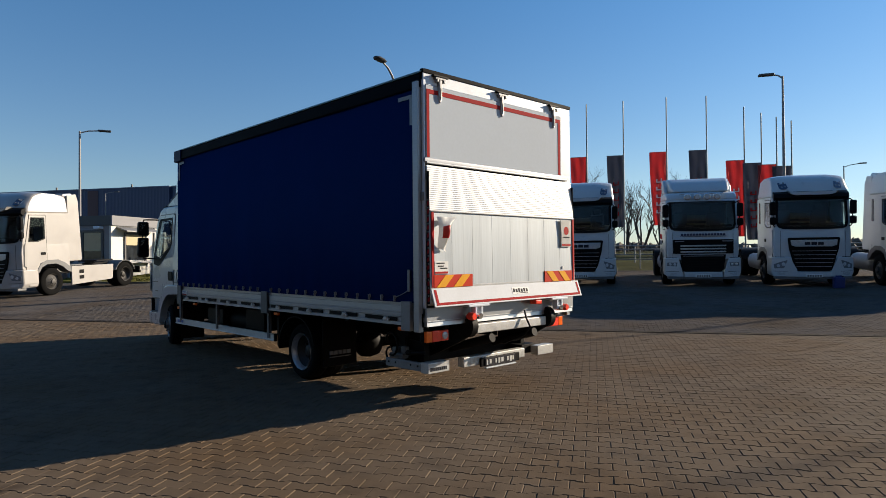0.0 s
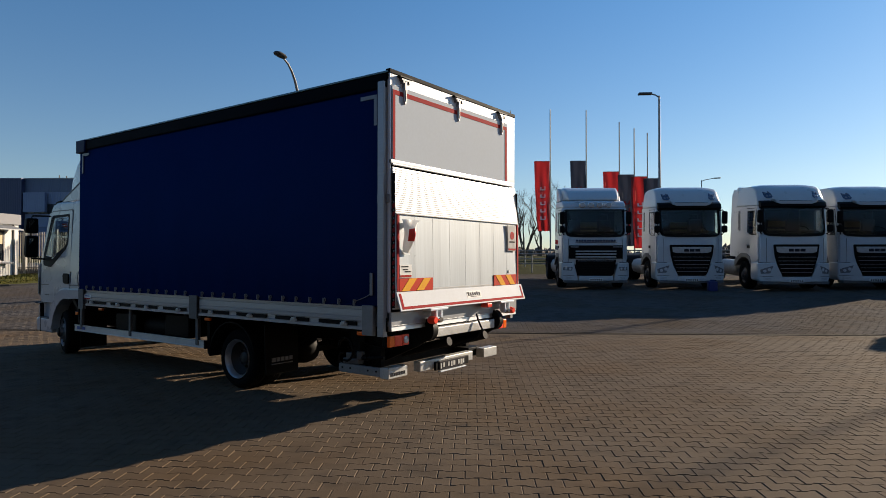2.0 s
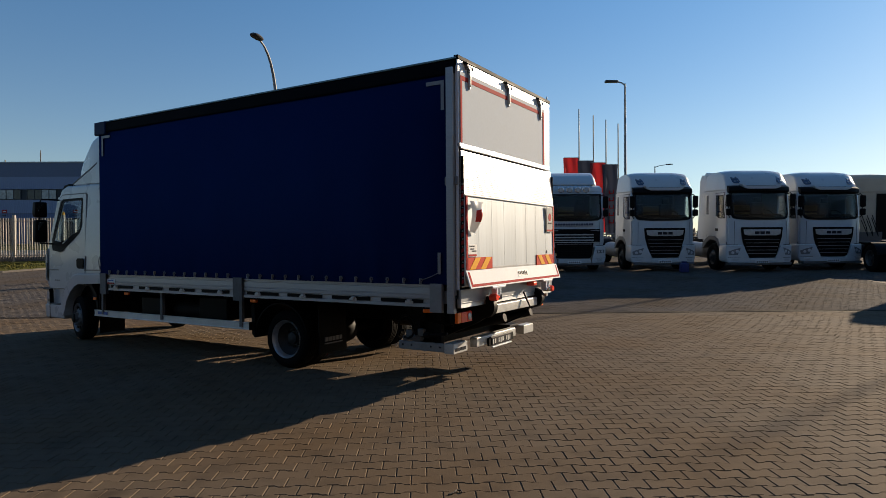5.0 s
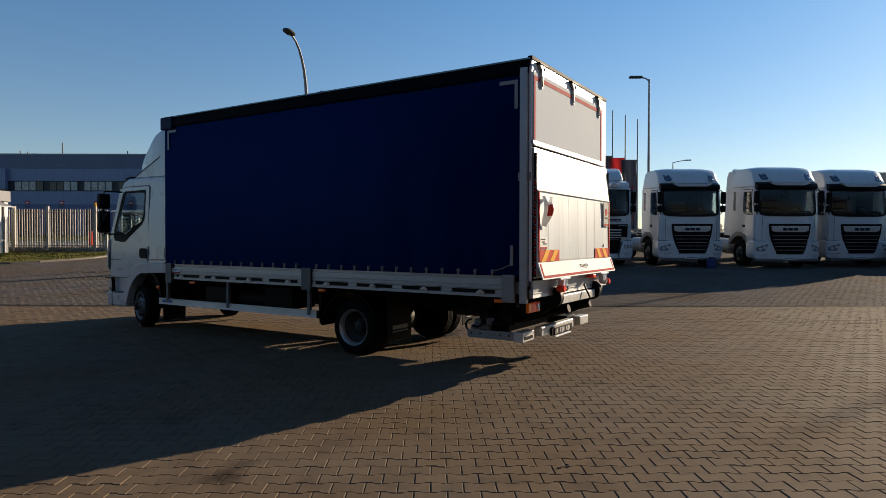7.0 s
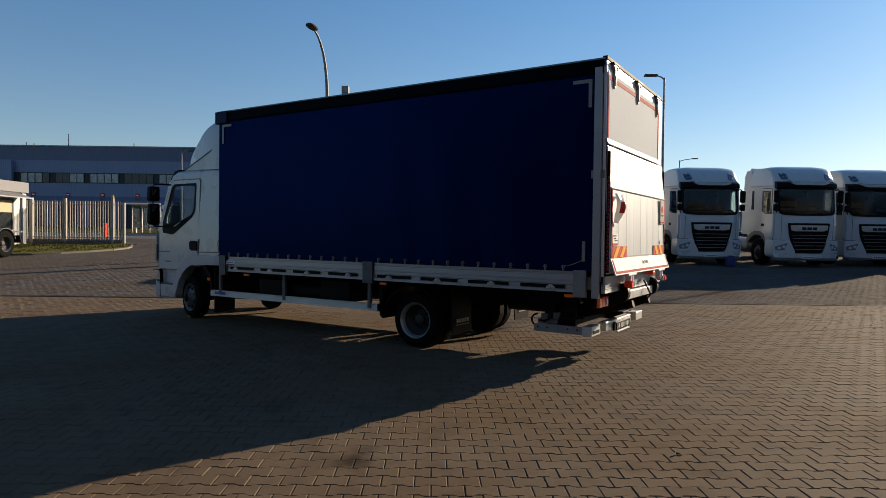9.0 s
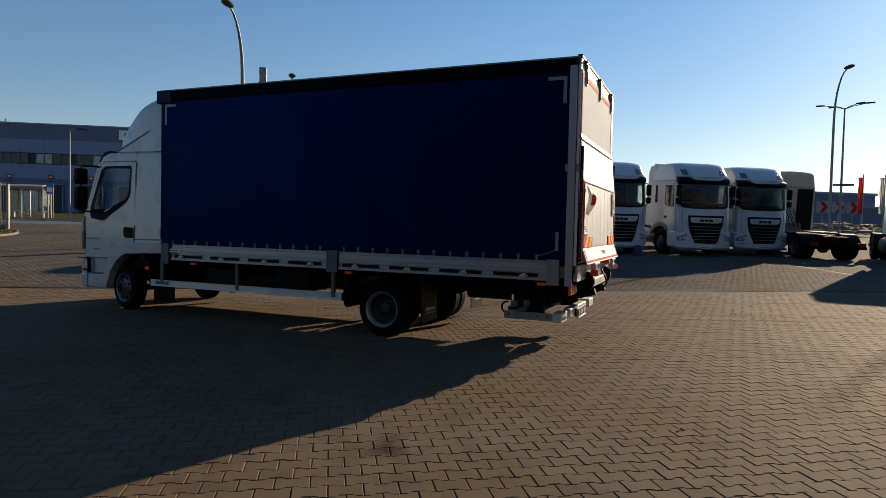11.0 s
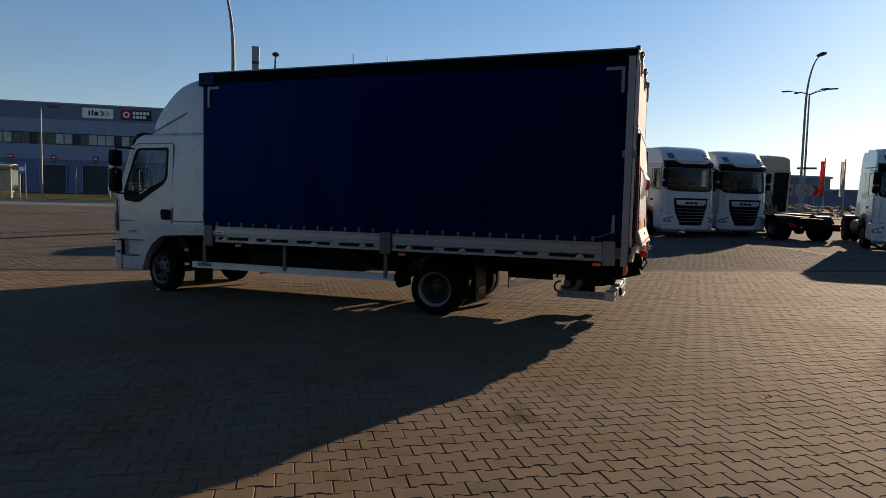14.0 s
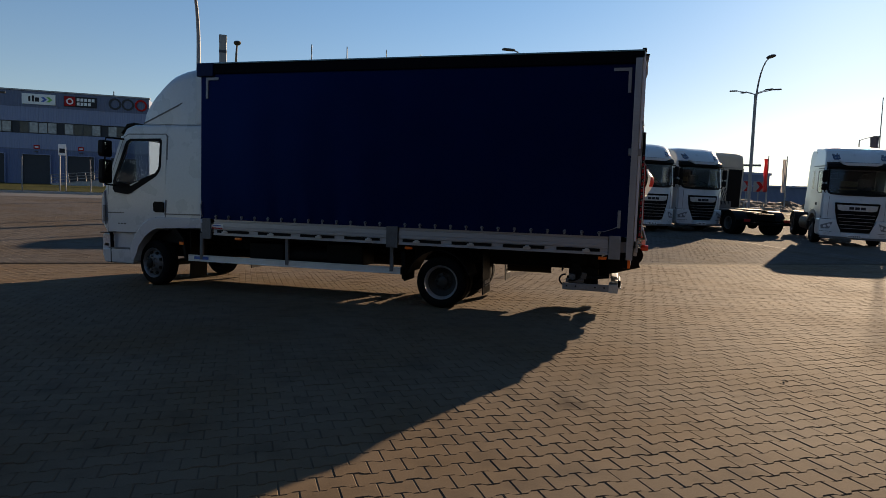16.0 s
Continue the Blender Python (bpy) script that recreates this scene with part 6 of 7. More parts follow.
        if skirts:
            part("side_fairing", shape([(-0.86, 1.22), (-0.86, 3.74), (-1.30, 3.80), (-1.40, 3.55), (-1.50, 1.30), (-1.46, 1.22)], "x", *sorted((sx * 1.12, sx * 1.19)), 0.02), paint, t, "cream-white rear side fairing")
            sk = part("side_skirt", shape([(-0.95, 0.30), (-0.95, 1.02), (-3.15, 0.98), (-3.10, 0.40), (-2.95, 0.36)], "x", *sorted((sx * 1.14, sx * 1.2)), 0.015), paint, t, "white side skirt")
            for z in (0.50, 0.72):
                part("step_hole", boxes((min(sx * 1.17, sx * 1.206), max(sx * 1.17, sx * 1.206), -1.55, -1.32, z, z + 0.14)), BLACK, sk)
        else:
            # on dark units the tank is blackened: backlit shade put into its colour
            part("fuel_tank", boxes((min(sx * 0.56, sx * 1.18), max(sx * 0.56, sx * 1.18), -2.9 if sx > 0 else -2.4, -1.0, 0.38, 0.98), bevel=0.22), CHASSIS if dark else GALV, t, "fuel tank blackened to read as shade" if dark else "aluminium fuel tank")
    if skirts:
        part("roof_fairing", shape([(-0.80, 3.60), (-0.80, 3.80), (-1.25, 3.84), (-1.32, 3.74), (-1.32, 3.60)], "x", -1.12, 1.12, 0.04, narrow), paint, t)
    if collar is not None:
        for sx in (-1, 1):
            part("side_fairing", shape([(-0.86, 1.15), (-0.86, 3.70), (-1.30 - collar, 3.74), (-1.42 - collar, 3.50), (-1.44 - collar, 1.30), (-1.40 - collar, 1.15)], "x", *sorted((sx * 1.15, sx * 1.22)), 0.02, narrow), paint, t, "cream-white rear side fairing")
        part("roof_fairing", shape([(-0.80, 3.60), (-0.80, 3.80), (-1.25 - collar, 3.84), (-1.32 - collar, 3.74), (-1.32 - collar, 3.60)], "x", -1.10, 1.10, 0.04, narrow), paint, t)
    part("bumper_lip", boxes((-1.15, 1.15, 1.05, 1.42, 0.28, 0.38), bevel=0.02), GREY_PLASTIC, t)
    part("lower_bumper", boxes((-0.62, 0.62, 1.10, 1.465, 0.36, 0.538), bevel=0.02), paint, t)
    part("number_plate", boxes((-0.26, 0.26, 1.462, 1.472, 0.35, 0.45), bevel=0.003), WHITE, t, "white plate with dark bars")
    for k in range(6):
        part("print_bar", boxes((-0.21 + k * 0.075, -0.17 + k * 0.075, 1.471, 1.476, 0.37, 0.43)), INK, t)
    # rear of the chassis
    bm = bmesh.new()
    rod(bm, (-0.9, 0, 0.48), (0.9, 0, 0.48), 0.07, 12)
    part("front_axle", bm, CHASSIS, t)
    bm = bmesh.new()
    rod(bm, (-0.9, -3.8, 0.5), (0.9, -3.8, 0.5), 0.09, 12)
    turn(bm, [(0.05, -0.26), (0.22, -0.12), (0.24, 0), (0.22, 0.12), (0.05, 0.26)], (0, -3.8, 0.5), "x", 18)
    part("rear_axle", bm, CHASSIS, t)
    bm = bmesh.new()
    prism(bm, [(-0.48, -3.0), (0.48, -3.0), (0.50, -3.75), (0.34, -4.1), (0.10, -4.1), (0.06, -3.7), (-0.06, -3.7), (-0.10, -4.1), (-0.34, -4.1), (-0.50, -3.75)], "z", 1.08, 1.15, 0.012)
    part("fifth_wheel", bm, CHASSIS, t, "greasy black fifth-wheel plate")
    part("catwalk", boxes((-0.5, 0.5, -2.2, -1.2, 1.0, 1.04), (-0.55, 0.55, -1.1, -0.9, 0.7, 1.4)), GREY_PLASTIC, t)
    part("cross_member", boxes((-0.42, 0.42, -4.75, -4.62, 0.72, 1.0)), CHASSIS, t)
    part("cross_member", boxes((-0.42, 0.42, -2.6, -2.5, 0.75, 0.98)), CHASSIS, t)
    bm = boxes((-1.2, 1.2, -4.80, -4.70, 0.50, 0.62), (-1.15, -0.80, -4.82, -4.74, 0.62, 0.78), (0.80, 1.15, -4.82, -4.74, 0.62, 0.78), bevel=0.01)
    part("rear_bar", bm, BLACK, t)
    for sx in (-1, 1):
        part("tail_lamp", boxes((sx * 0.97 - 0.15, sx * 0.97 + 0.15, -4.845, -4.815, 0.64, 0.76), bevel=0.01), RED_FADED, t)
    bm = bmesh.new()
    for k in range(3):
        x = -0.2 + 0.2 * k
        tube(bm, [(x, -0.95, 1.9 + 0.05 * k), (x + 0.05, -1.2, 1.5), (x, -1.5, 1.25), (x + 0.04, -1.3, 1.6), (x + 0.02, -0.95, 2.1)], 0.016, 6)
    part("air_hoses", bm, RED if old else BLACK, t)
    part("back_wall", boxes((0.40 if dark else -1.10, 1.12, -0.90, -0.872, 1.1, 3.0)), BLACK if old or dark else paint, t)
    return t


first = tractor(PAINT, "white modern tractor unit with a black slatted grille", yard(6.5, 11.0, 0, 180))
tractor(PAINT, "white tractor unit with tall rear side fairings and a slatted grille", yard(9.99, 10.55, 0, 180) @ Matrix.Diagonal((1, 1, 1.012, 1)), collar=0.0)
for u, s, a in ((13.05, 11.1, 180), (-1.1, 11.0, 180)):
    copy_thing(first, yard(u, s, 0, a))
tractor(PAINT, "older white tractor unit with roof spot lamps and a bright-barred grille", yard(3.05, 11.0, 0, 180), old=True)
tractor(PAINT_IVORY, "cream-white tractor unit with side skirts, standing by the gatehouse", yard(-21.80, 5.8, 0, 180) @ Matrix.Diagonal((1, 1, 1.02, 1)), skirts=True)
tractor(PAINT_CREAM_SHADED, "dusty cream tractor unit seen from behind, tone lowered for its shade, with a bare chassis", yard(15.95, 12.75, 0, -9), dark=True)
tractor(PAINT, "white modern tractor unit with a black chassis, parked askew", yard(16.93, 5.62, 0, 145) @ Matrix.Diagonal((1, 1, 1.035, 1)), dark=True, collar=0.32)

# ---- surroundings ----
PANEL_TOP = material("blue_grey_cladding", (0.070, 0.094, 0.165), 0.5, scale=0.4, vary=0.08, fine=6)
PANEL_MID = material("pale_blue_cladding", (0.145, 0.182, 0.29), 0.5, scale=0.4, vary=0.07, fine=6)
PANEL_BASE = material("blue_cladding", (0.06, 0.095, 0.20), 0.5, scale=0.4, vary=0.08, fine=6)
PANEL_DARK = material("navy_cladding", (0.018, 0.028, 0.085), 0.5, scale=0.4, vary=0.1, fine=6)
for mt in (PANEL_TOP, PANEL_MID, PANEL_BASE, PANEL_DARK):
    nt = mt.node_tree
    tc_, wv, bp_ = nt.nodes.new("ShaderNodeTexCoord"), nt.nodes.new("ShaderNodeTexWave"), nt.nodes.new("ShaderNodeBump")
    wv.bands_direction, wv.inputs["Scale"].default_value = "X", 1.25
    bp_.inputs["Strength"].default_value, bp_.inputs["Distance"].default_value = 0.7, 0.03
    nt.links.new(tc_.outputs["Object"], wv.inputs["Vector"])
    nt.links.new(wv.outputs["Fac"], bp_.inputs["Height"])
    nt.links.new(bp_.outputs[0], nt.nodes["Principled BSDF"].inputs["Normal"])
DOCK = material("dock_door_rubber", (0.02, 0.022, 0.028), 0.7, scale=2, vary=0.3, fine=30)
WINDOW_PALE = material("blind_behind_glass", (0.20, 0.22, 0.24), 0.15, scale=0.6, vary=0.5, fine=3)
PLASTER = material("white_render_wall", (0.62, 0.60, 0.55), 0.75, scale=1.5, vary=0.07, bump=0.002, fine=80)
GREY_SHADE_AND_FASCIA = material("grey_shade_and_fascia", (0.20, 0.20, 0.21), 0.75, scale=1.5, vary=0.1, bump=0.002, fine=80)
DARK_FASCIA = material("anthracite_fascia", (0.035, 0.037, 0.042), 0.5, scale=2, vary=0.15)
LAMP_STEEL = material("lamp_post_steel", (0.20, 0.20, 0.205), 0.6, 0.2, scale=3, vary=0.15, fine=40)
PALE_STEEL = material("weathered_fence_pale", (0.27, 0.25, 0.215), 0.6, 0.15, scale=4, vary=0.2, fine=40, spots=0.2)
FENCE_STEEL = material("pale_galvanised_fence", (0.25, 0.245, 0.225), 0.55, 0.2, scale=4, vary=0.12, fine=40)


def cloth(name, colour):
    """Thin cloth that lets some light through."""
    m = material(name, colour, 0.8, scale=4, vary=0.12, fine=80, spec=0.1)
    nt = m.node_tree
    b, out = nt.nodes["Principled BSDF"], nt.nodes["Material Output"]
    tr, mx = nt.nodes.new("ShaderNodeBsdfTranslucent"), nt.nodes.new("ShaderNodeMixShader")
    tr.inputs["Color"].default_value = (*[min(1, c * 1.6) for c in colour], 1)
    mx.inputs[0].default_value = 0.55
    nt.links.new(b.outputs[0], mx.inputs[1]), nt.links.new(tr.outputs[0], mx.inputs[2])
    nt.links.new(mx.outputs[0], out.inputs["Surface"])
    return m


FLAG_RED = cloth("red_flag_cloth", (0.40, 0.085, 0.085))
FLAG_PALE = cloth("pale_flag_cloth", (0.42, 0.40, 0.39))
FLAG_DARK = cloth("dark_grey_flag_cloth", (0.10, 0.105, 0.13))
BARK = material("grey_bark", (0.075, 0.062, 0.050), 0.9, scale=4, vary=0.3, bump=0.01, fine=30)
GRASS = material("short_grass", (0.100, 0.094, 0.024), 0.9, spec=0.04, scale=1.2, vary=0.5, fine=12, per_object=0.0)
BROWN_RED = material("brown_red_cladding", (0.075, 0.022, 0.026), 0.6, scale=0.5, vary=0.1, fine=6)
OLD_KERB = material("worn_kerb_stone", (0.17, 0.15, 0.125), 0.85, scale=3, vary=0.25, bump=0.003, fine=40)
CAN_BLUE = material("blue_plastic_can", (0.006, 0.022, 0.12), 0.4, scale=8, vary=0.1)


def placed(u, s, z=None, turn_z=0.0):
    """An upright pose by the yard's two directions."""
    return YARD @ pose(u, s, rise(s) if z is None else z, 0, 0, turn_z)


# warehouse: front wall along u at s 67.5
wh = thing("warehouse", "long two-storey blue-grey clad warehouse with loading docks", "building", placed(0, 67.5, 1.9))
E0, E1 = -62.0, -18.1
for nm, z0, z1, mt in (("wall", -0.5, 4.0, PANEL_BASE), ("wall", 4.0, 5.75, PANEL_MID), ("wall", 7.1, 8.75, PANEL_MID), ("wall", 8.75, 10.45, PANEL_TOP)):
    part(nm, boxes((E0, E1, 0.0, 0.4, z0, z1)), mt, wh)
part("wall", boxes((E0, E1, 0.14, 0.4, 5.75, 7.1)), DOCK, wh, "dark recessed window band")
part("parapet", boxes((E0 - 0.1, E1 + 0.1, -0.10, 0.5, 10.45, 10.6)), GALV, wh)
for z in (4.0, 8.75):
    part("joint_line", boxes((E0, E1, -0.04, 0.05, z - 0.06, z + 0.06)), PANEL_TOP, wh)
part("end_wall", boxes((E1 - 0.4, E1, 0.4, 26.0, -0.5, 10.45)), PANEL_MID, wh)
rng = random.Random(4)
for m_ in range(-7, 3):                               # four windows and a dark bay over each dock
    for i in range(4):
        u = -31.33 + 4.46 * m_ + 0.925 * i
        if not E0 + 0.3 < u < E1 - 1.3:
            continue
        wn_ = part("window", boxes((u, u + 0.84, 0.05, 0.16, 5.88, 7.0)), WINDOW_PALE if rng.random() < 0.62 else SCREEN, wh)
        part("window_frame", boxes((u - 0.04, u, 0.0, 0.15, 5.8, 7.05), (u + 0.84, u + 0.88, 0.0, 0.15, 5.8, 7.05), (u, u + 0.84, 0.02, 0.15, 5.8, 5.88)), DARK_FASCIA, wn_)
for i in range(-7, 3):
    c = -29.70 + i * 4.46
    if not E0 + 2 < c < E1 - 2:
        continue
    d = part("dock_door", boxes((c - 1.35, c + 1.35, -0.10, 0.05, -0.2, 3.40)), DOCK, wh, "dark loading dock door")
    part("dock_frame", boxes((c - 1.42, c - 1.35, -0.25, 0.02, -0.2, 3.47), (c + 1.35, c + 1.42, -0.25, 0.02, -0.2, 3.47), (c - 1.35, c + 1.35, -0.25, 0.02, 3.40, 3.47)), PANEL_MID, d)
    sg_ = part("dock_sign", boxes((c - 0.30, c + 0.30, -0.05, 0.01, 4.05, 4.50), bevel=0.02), RED, wh, "red dock number sign")
    part("print_bar", boxes((c - 0.18, c + 0.18, -0.06, -0.045, 4.20, 4.34)), WHITE, sg_)
    part("wall_lamp", boxes((c - 0.15, c + 0.15, -0.3, 0.0, 3.72, 3.82)), DARK_FASCIA, wh)
# signs of coloured shapes
sb = part("sign_board", boxes((-31.05, -27.75, -0.12, 0.02, 9.0, 10.15), bevel=0.02), WHITE, wh, "white sign with dark bars and blue-green arrows")
for a, b, z1 in ((-30.4, -30.2, 9.85), (-30.05, -29.85, 9.95), (-29.75, -29.35, 9.75)):
    part("sign_mark", boxes((a, b, -0.14, -0.115, 9.3, z1)), INK, sb)
for a, mt in ((-29.2, BLUE_INK), (-28.65, GREEN_INK)):
    part("sign_mark", shape([(a, 9.3), (a + 0.3, 9.3), (a + 0.62, 9.58), (a + 0.3, 9.86), (a, 9.86), (a + 0.3, 9.58)], "y", -0.14, -0.115), mt, sb)
sb = part("sign_board", boxes((-26.9, -23.6, -0.12, 0.02, 9.0, 10.15), bevel=0.02), INK, wh, "dark sign with a red emblem and pale bars")
part("sign_mark", boxes((-26.85, -25.75, -0.14, -0.11, 9.05, 10.1)), RED, sb)
bm = bmesh.new()
turn(bm, [(0.36, -0.15), (0.36, -0.135)], (-26.3, 0, 9.57), "y", 20)
part("sign_mark", bm, WHITE, sb)
bm = bmesh.new()
turn(bm, [(0.22, -0.16), (0.22, -0.148)], (-26.3, 0, 9.57), "y", 20)
part("sign_mark", bm, RED, sb)
for z in (9.17, 9.64):
    for j in range(4 if z < 9.5 else 5):
        part("sign_mark", boxes((-25.6 + j * 0.38, -25.32 + j * 0.38, -0.14, -0.115, z, z + 0.33)), WHITE, sb)
for j, c in enumerate((-21.7, -20.35, -18.95)):
    bm = bmesh.new()
    turn(bm, [(0.66, -0.10), (0.66, 0.0), (0.46, 0.0), (0.46, -0.10)], (c, 0, 9.62), "y", 26, closed=True)
    part("ring_sign", bm, DOCK if j < 2 else RED, wh, "dark tyre-shaped ring sign")
for c, h in ((-58, 0.5), (-57, 0.4), (-52.5, 1.6), (-44, 0.5), (-22, 0.6)):
    part("roof_mast", boxes((c - 0.05, c + 0.05, 1.0, 1.1, 10.5, 10.6 + h)), DARK_FASCIA, wh)
# dark wing further along
wing = thing("warehouse_wing", "dark navy clad warehouse wing without windows", "building", placed(0, 67.5, 1.9))
part("wall", boxes((-110.0, E0 - 0.1, -0.6, 0.4, -0.5, 10.4)), PANEL_DARK, wing)
part("parapet", boxes((-110.1, E0 - 0.1, -0.7, 0.5, 10.4, 10.55)), PANEL_TOP, wing)
part("red_panel", boxes((-76.5, -74.6, -0.66, -0.58, 4.0, 10.2)), BROWN_RED, wing, "dull red wall panel")
part("pale_panel", boxes((-61.9, -58.9, -0.06, -0.58, 6.0, 8.6)), PANEL_MID, wing)
for c in (-100, -84, -70):
    part("roof_mast", boxes((c - 0.1, c + 0.1, 1.0, 1.2, 10.4, 11.2)), DARK_FASCIA, wing)

# gatehouse
BEIGE_BLIND = material("beige_blind", (0.45, 0.36, 0.22), 0.7, scale=3, vary=0.1)
gh = thing("gatehouse", "small flat-roofed gatehouse, white with its shaded front greyed, and a serving window", "building", placed(-24.0, 12.6, 0.6))
# the front wall's shade is put into a grey colour; the sunlit side stays white
part("wall", boxes((-5.0, -0.12, 0.0, 0.15, 0, 2.85)), GREY_SHADE_AND_FASCIA, gh, "rendered front wall, greyed for its shade")
part("wall", boxes((-0.12, 0.0, 0.0, 3.3, 0, 2.80)), PLASTER, gh, "sunlit white wall")
part("wall", boxes((-5.0, 0.0, 3.3, 3.45, 0, 2.80)), PLASTER, gh)
part("wall", boxes((-5.15, -5.0, 0.0, 3.45, 0, 2.80)), PLASTER, gh)
# fascia toned darker on the front than on the side
part("fascia", boxes((-5.2, 0.02, -0.06, 0.12, 2.72, 3.22), bevel=0.01), DARK_FASCIA, gh, "anthracite roof fascia")
part("fascia", boxes((0.021, 0.10, -0.06, 3.5, 2.72, 3.22), bevel=0.01), GREY_SHADE_AND_FASCIA, gh)
part("roof", boxes((-5.15, 0.0, 0.12, 3.45, 2.9, 3.12)), DARK_FASCIA, gh)
gw = part("window", boxes((-2.75, -0.55, -0.02, 0.05, 0.95, 2.40)), SCREEN, gh, "dark office window")
part("window_frame", boxes((-2.85, -2.75, -0.05, 0.02, 0.85, 2.5), (-0.55, -0.45, -0.05, 0.02, 0.85, 2.5), (-2.75, -0.55, -0.05, 0.02, 2.4, 2.5), (-2.75, -0.55, -0.05, 0.02, 0.85, 0.95), (-1.75, -1.65, -0.05, 0.02, 0.95, 2.4)), DARK_FASCIA, gw)
part("blind", boxes((-2.70, -1.8, -0.03, -0.019, 1.2, 2.35), (-1.60, -0.60, -0.03, -0.019, 1.45, 2.35)), BEIGE_BLIND, gw, "half-lowered beige blinds")
sw = part("window", boxes((-0.02, 0.04, 0.95, 2.35, 1.0, 2.3)), SCREEN, gh, "serving window")
part("window_frame", boxes((0.0, 0.07, 0.85, 0.95, 0.95, 2.4), (0.0, 0.07, 2.35, 2.45, 0.95, 2.4), (0.0, 0.07, 0.95, 2.35, 2.3, 2.4)), DARK_FASCIA, sw)
part("roller_blind", boxes((0.04, 0.055, 0.97, 2.33, 1.75, 2.3)), BEIGE_BLIND, sw)
part("window_shelf", boxes((0.0, 0.40, 0.65, 2.65, 0.82, 0.90), (0.02, 0.06, 0.75, 0.8, 0.6, 0.82), (0.02, 0.06, 2.5, 2.55, 0.6, 0.82), bevel=0.01), GALV, gh, "grey metal shelf")
bm = bmesh.new()
prism(bm, [(0.0, 2.62), (0.62, 2.42), (0.62, 2.47), (0.0, 2.68)], "y", 0.35, 3.0)
part("awning", bm, GALV, gh, "small sloping canopy")
part("drain_pipe", boxes((0.0, 0.08, 3.05, 3.13, 0, 2.7)), GALV, gh)
part("wall_lamp", boxes((-0.75, -0.45, -0.35, 0.0, 2.55, 2.68), bevel=0.02), FRAME_WHITE, gh)

# grass island by the gatehouse, with a kerb round it
isl = [(-29.5, 11.0), (-23.4, 10.8), (-21.2, 10.55), (-20.3, 10.75), (-19.6, 11.4), (-19.0, 12.35), (-18.5, 13.4), (-18.4, 14.4), (-18.6, 15.3), (-19.3, 16.8), (-29.5, 16.8)]
bm = bmesh.new()
vs = [[bm.verts.new((a, b, rise(b) + dz)) for a, b in isl] for dz in (-0.1, 0.068)]
bm.faces.new(vs[1]), bm.faces.new(vs[0][::-1])
for i in range(len(isl)):
    j = (i + 1) % len(isl)
    bm.faces.new((vs[0][i], vs[0][j], vs[1][j], vs[1][i]))
island = part("grass_island", bm, GRASS, None, smooth=0)
island.matrix_world = YARD
tagged(island, "island of short grass beside the gatehouse and fence", "grass", kind="structure")
for i in range(1, 9):
    a, b = Vector((*isl[i], rise(isl[i][1]))), Vector((*isl[i + 1], rise(isl[i + 1][1])))
    bm = bmesh.new()
    d = (b - a)
    nrm = Vector((d.y, -d.x, 0)).normalized() * 0.10
    q = [a, b, b + nrm, a + nrm]
    lo, hi = [bm.verts.new(p - Vector((0, 0, 0.05))) for p in q], [bm.verts.new(p + Vector((0, 0, 0.07))) for p in q]
    bm.faces.new(hi), bm.faces.new(lo[::-1])
    for k in range(4):
        bm.faces.new((lo[k], lo[(k + 1) % 4], hi[(k + 1) % 4], hi[k]))
    part("island_kerb", bm, OLD_KERB, island, smooth=0)

# tufts on the island
rg = random.Random(77)
bm = bmesh.new()
for k in range(5200):
    u, s_ = rg.uniform(-27.5, -18.7), rg.uniform(11.0, 16.6)
    if u > -21.2 and s_ < 10.6 + 1.12 * (u + 20.9) or noise.noise((u * 1.3, s_ * 1.3, 4)) < -0.25:
        continue
    h, a, w = rg.uniform(0.03, 0.09), rg.uniform(0, 6.28), rg.uniform(0.012, 0.03)
    o = Vector((u, s_, rise(s_) + 0.06))
    d = Vector((math.cos(a), math.sin(a), 0))
    vs = [bm.verts.new(o - d * w), bm.verts.new(o + d * w), bm.verts.new(o + Vector((rg.uniform(-0.04, 0.04), rg.uniform(-0.04, 0.04), h)))]
    bm.faces.new(vs)
tufts = part("grass_tufts", bm, GRASS, None, smooth=0)
tufts.matrix_world = YARD
tagged(tufts, "short tufts of dry green grass on the island", "grass", kind="stuff")

# palisade fence
fence = thing("fence", "pale galvanised palisade fence with flat pales and posts", "fence", placed(0, 16.8, 0.95))
for ua in (-26.2, -24.2, -22.55, -20.2, -19.65):
    h = 2.2 if ua != -19.65 else 2.0
    part("post", boxes((ua - 0.06, ua + 0.06, -0.06, 0.06, -0.3, h), bevel=0.008), FENCE_STEEL, fence)
for z in (0.25, 1.90):
    part("rail", boxes((-26.2, -19.65, -0.01, 0.02, z, z + 0.035)), PALE_STEEL, fence)
ua = -26.05
while ua < -19.75:
    if min(abs(ua - p) for p in (-24.2, -22.55, -20.2)) > 0.08:
        part("pale", boxes((ua - 0.019, ua + 0.019, -0.05, -0.022, 0.08, 2.05)), PALE_STEEL, fence)
    ua += 0.125
part("bottom_beam", boxes((-26.1, -19.7, -0.03, 0.03, -0.05, 0.17)), GALV_DARK, fence, "dull steel bottom beam")
bm = bmesh.new()
turn(bm, [(0.06, 0.0), (0.07, 0.04), (0.06, 0.13), (0.02, 0.16)], (-20.2, 0, 2.2), "z", 12)
part("warning_lamp", bm, YELLOW, fence, "small amber lamp on the gate post")

# barrier housing beyond the gate
bh = thing("barrier_housing", "red-orange barrier housing with a flat pale cap", "barrier", placed(-24.0, 23.3, 1.17))
part("body", boxes((-0.11, 0.11, -0.11, 0.11, 0.0, 0.80), bevel=0.02), BOARD_RED, bh)
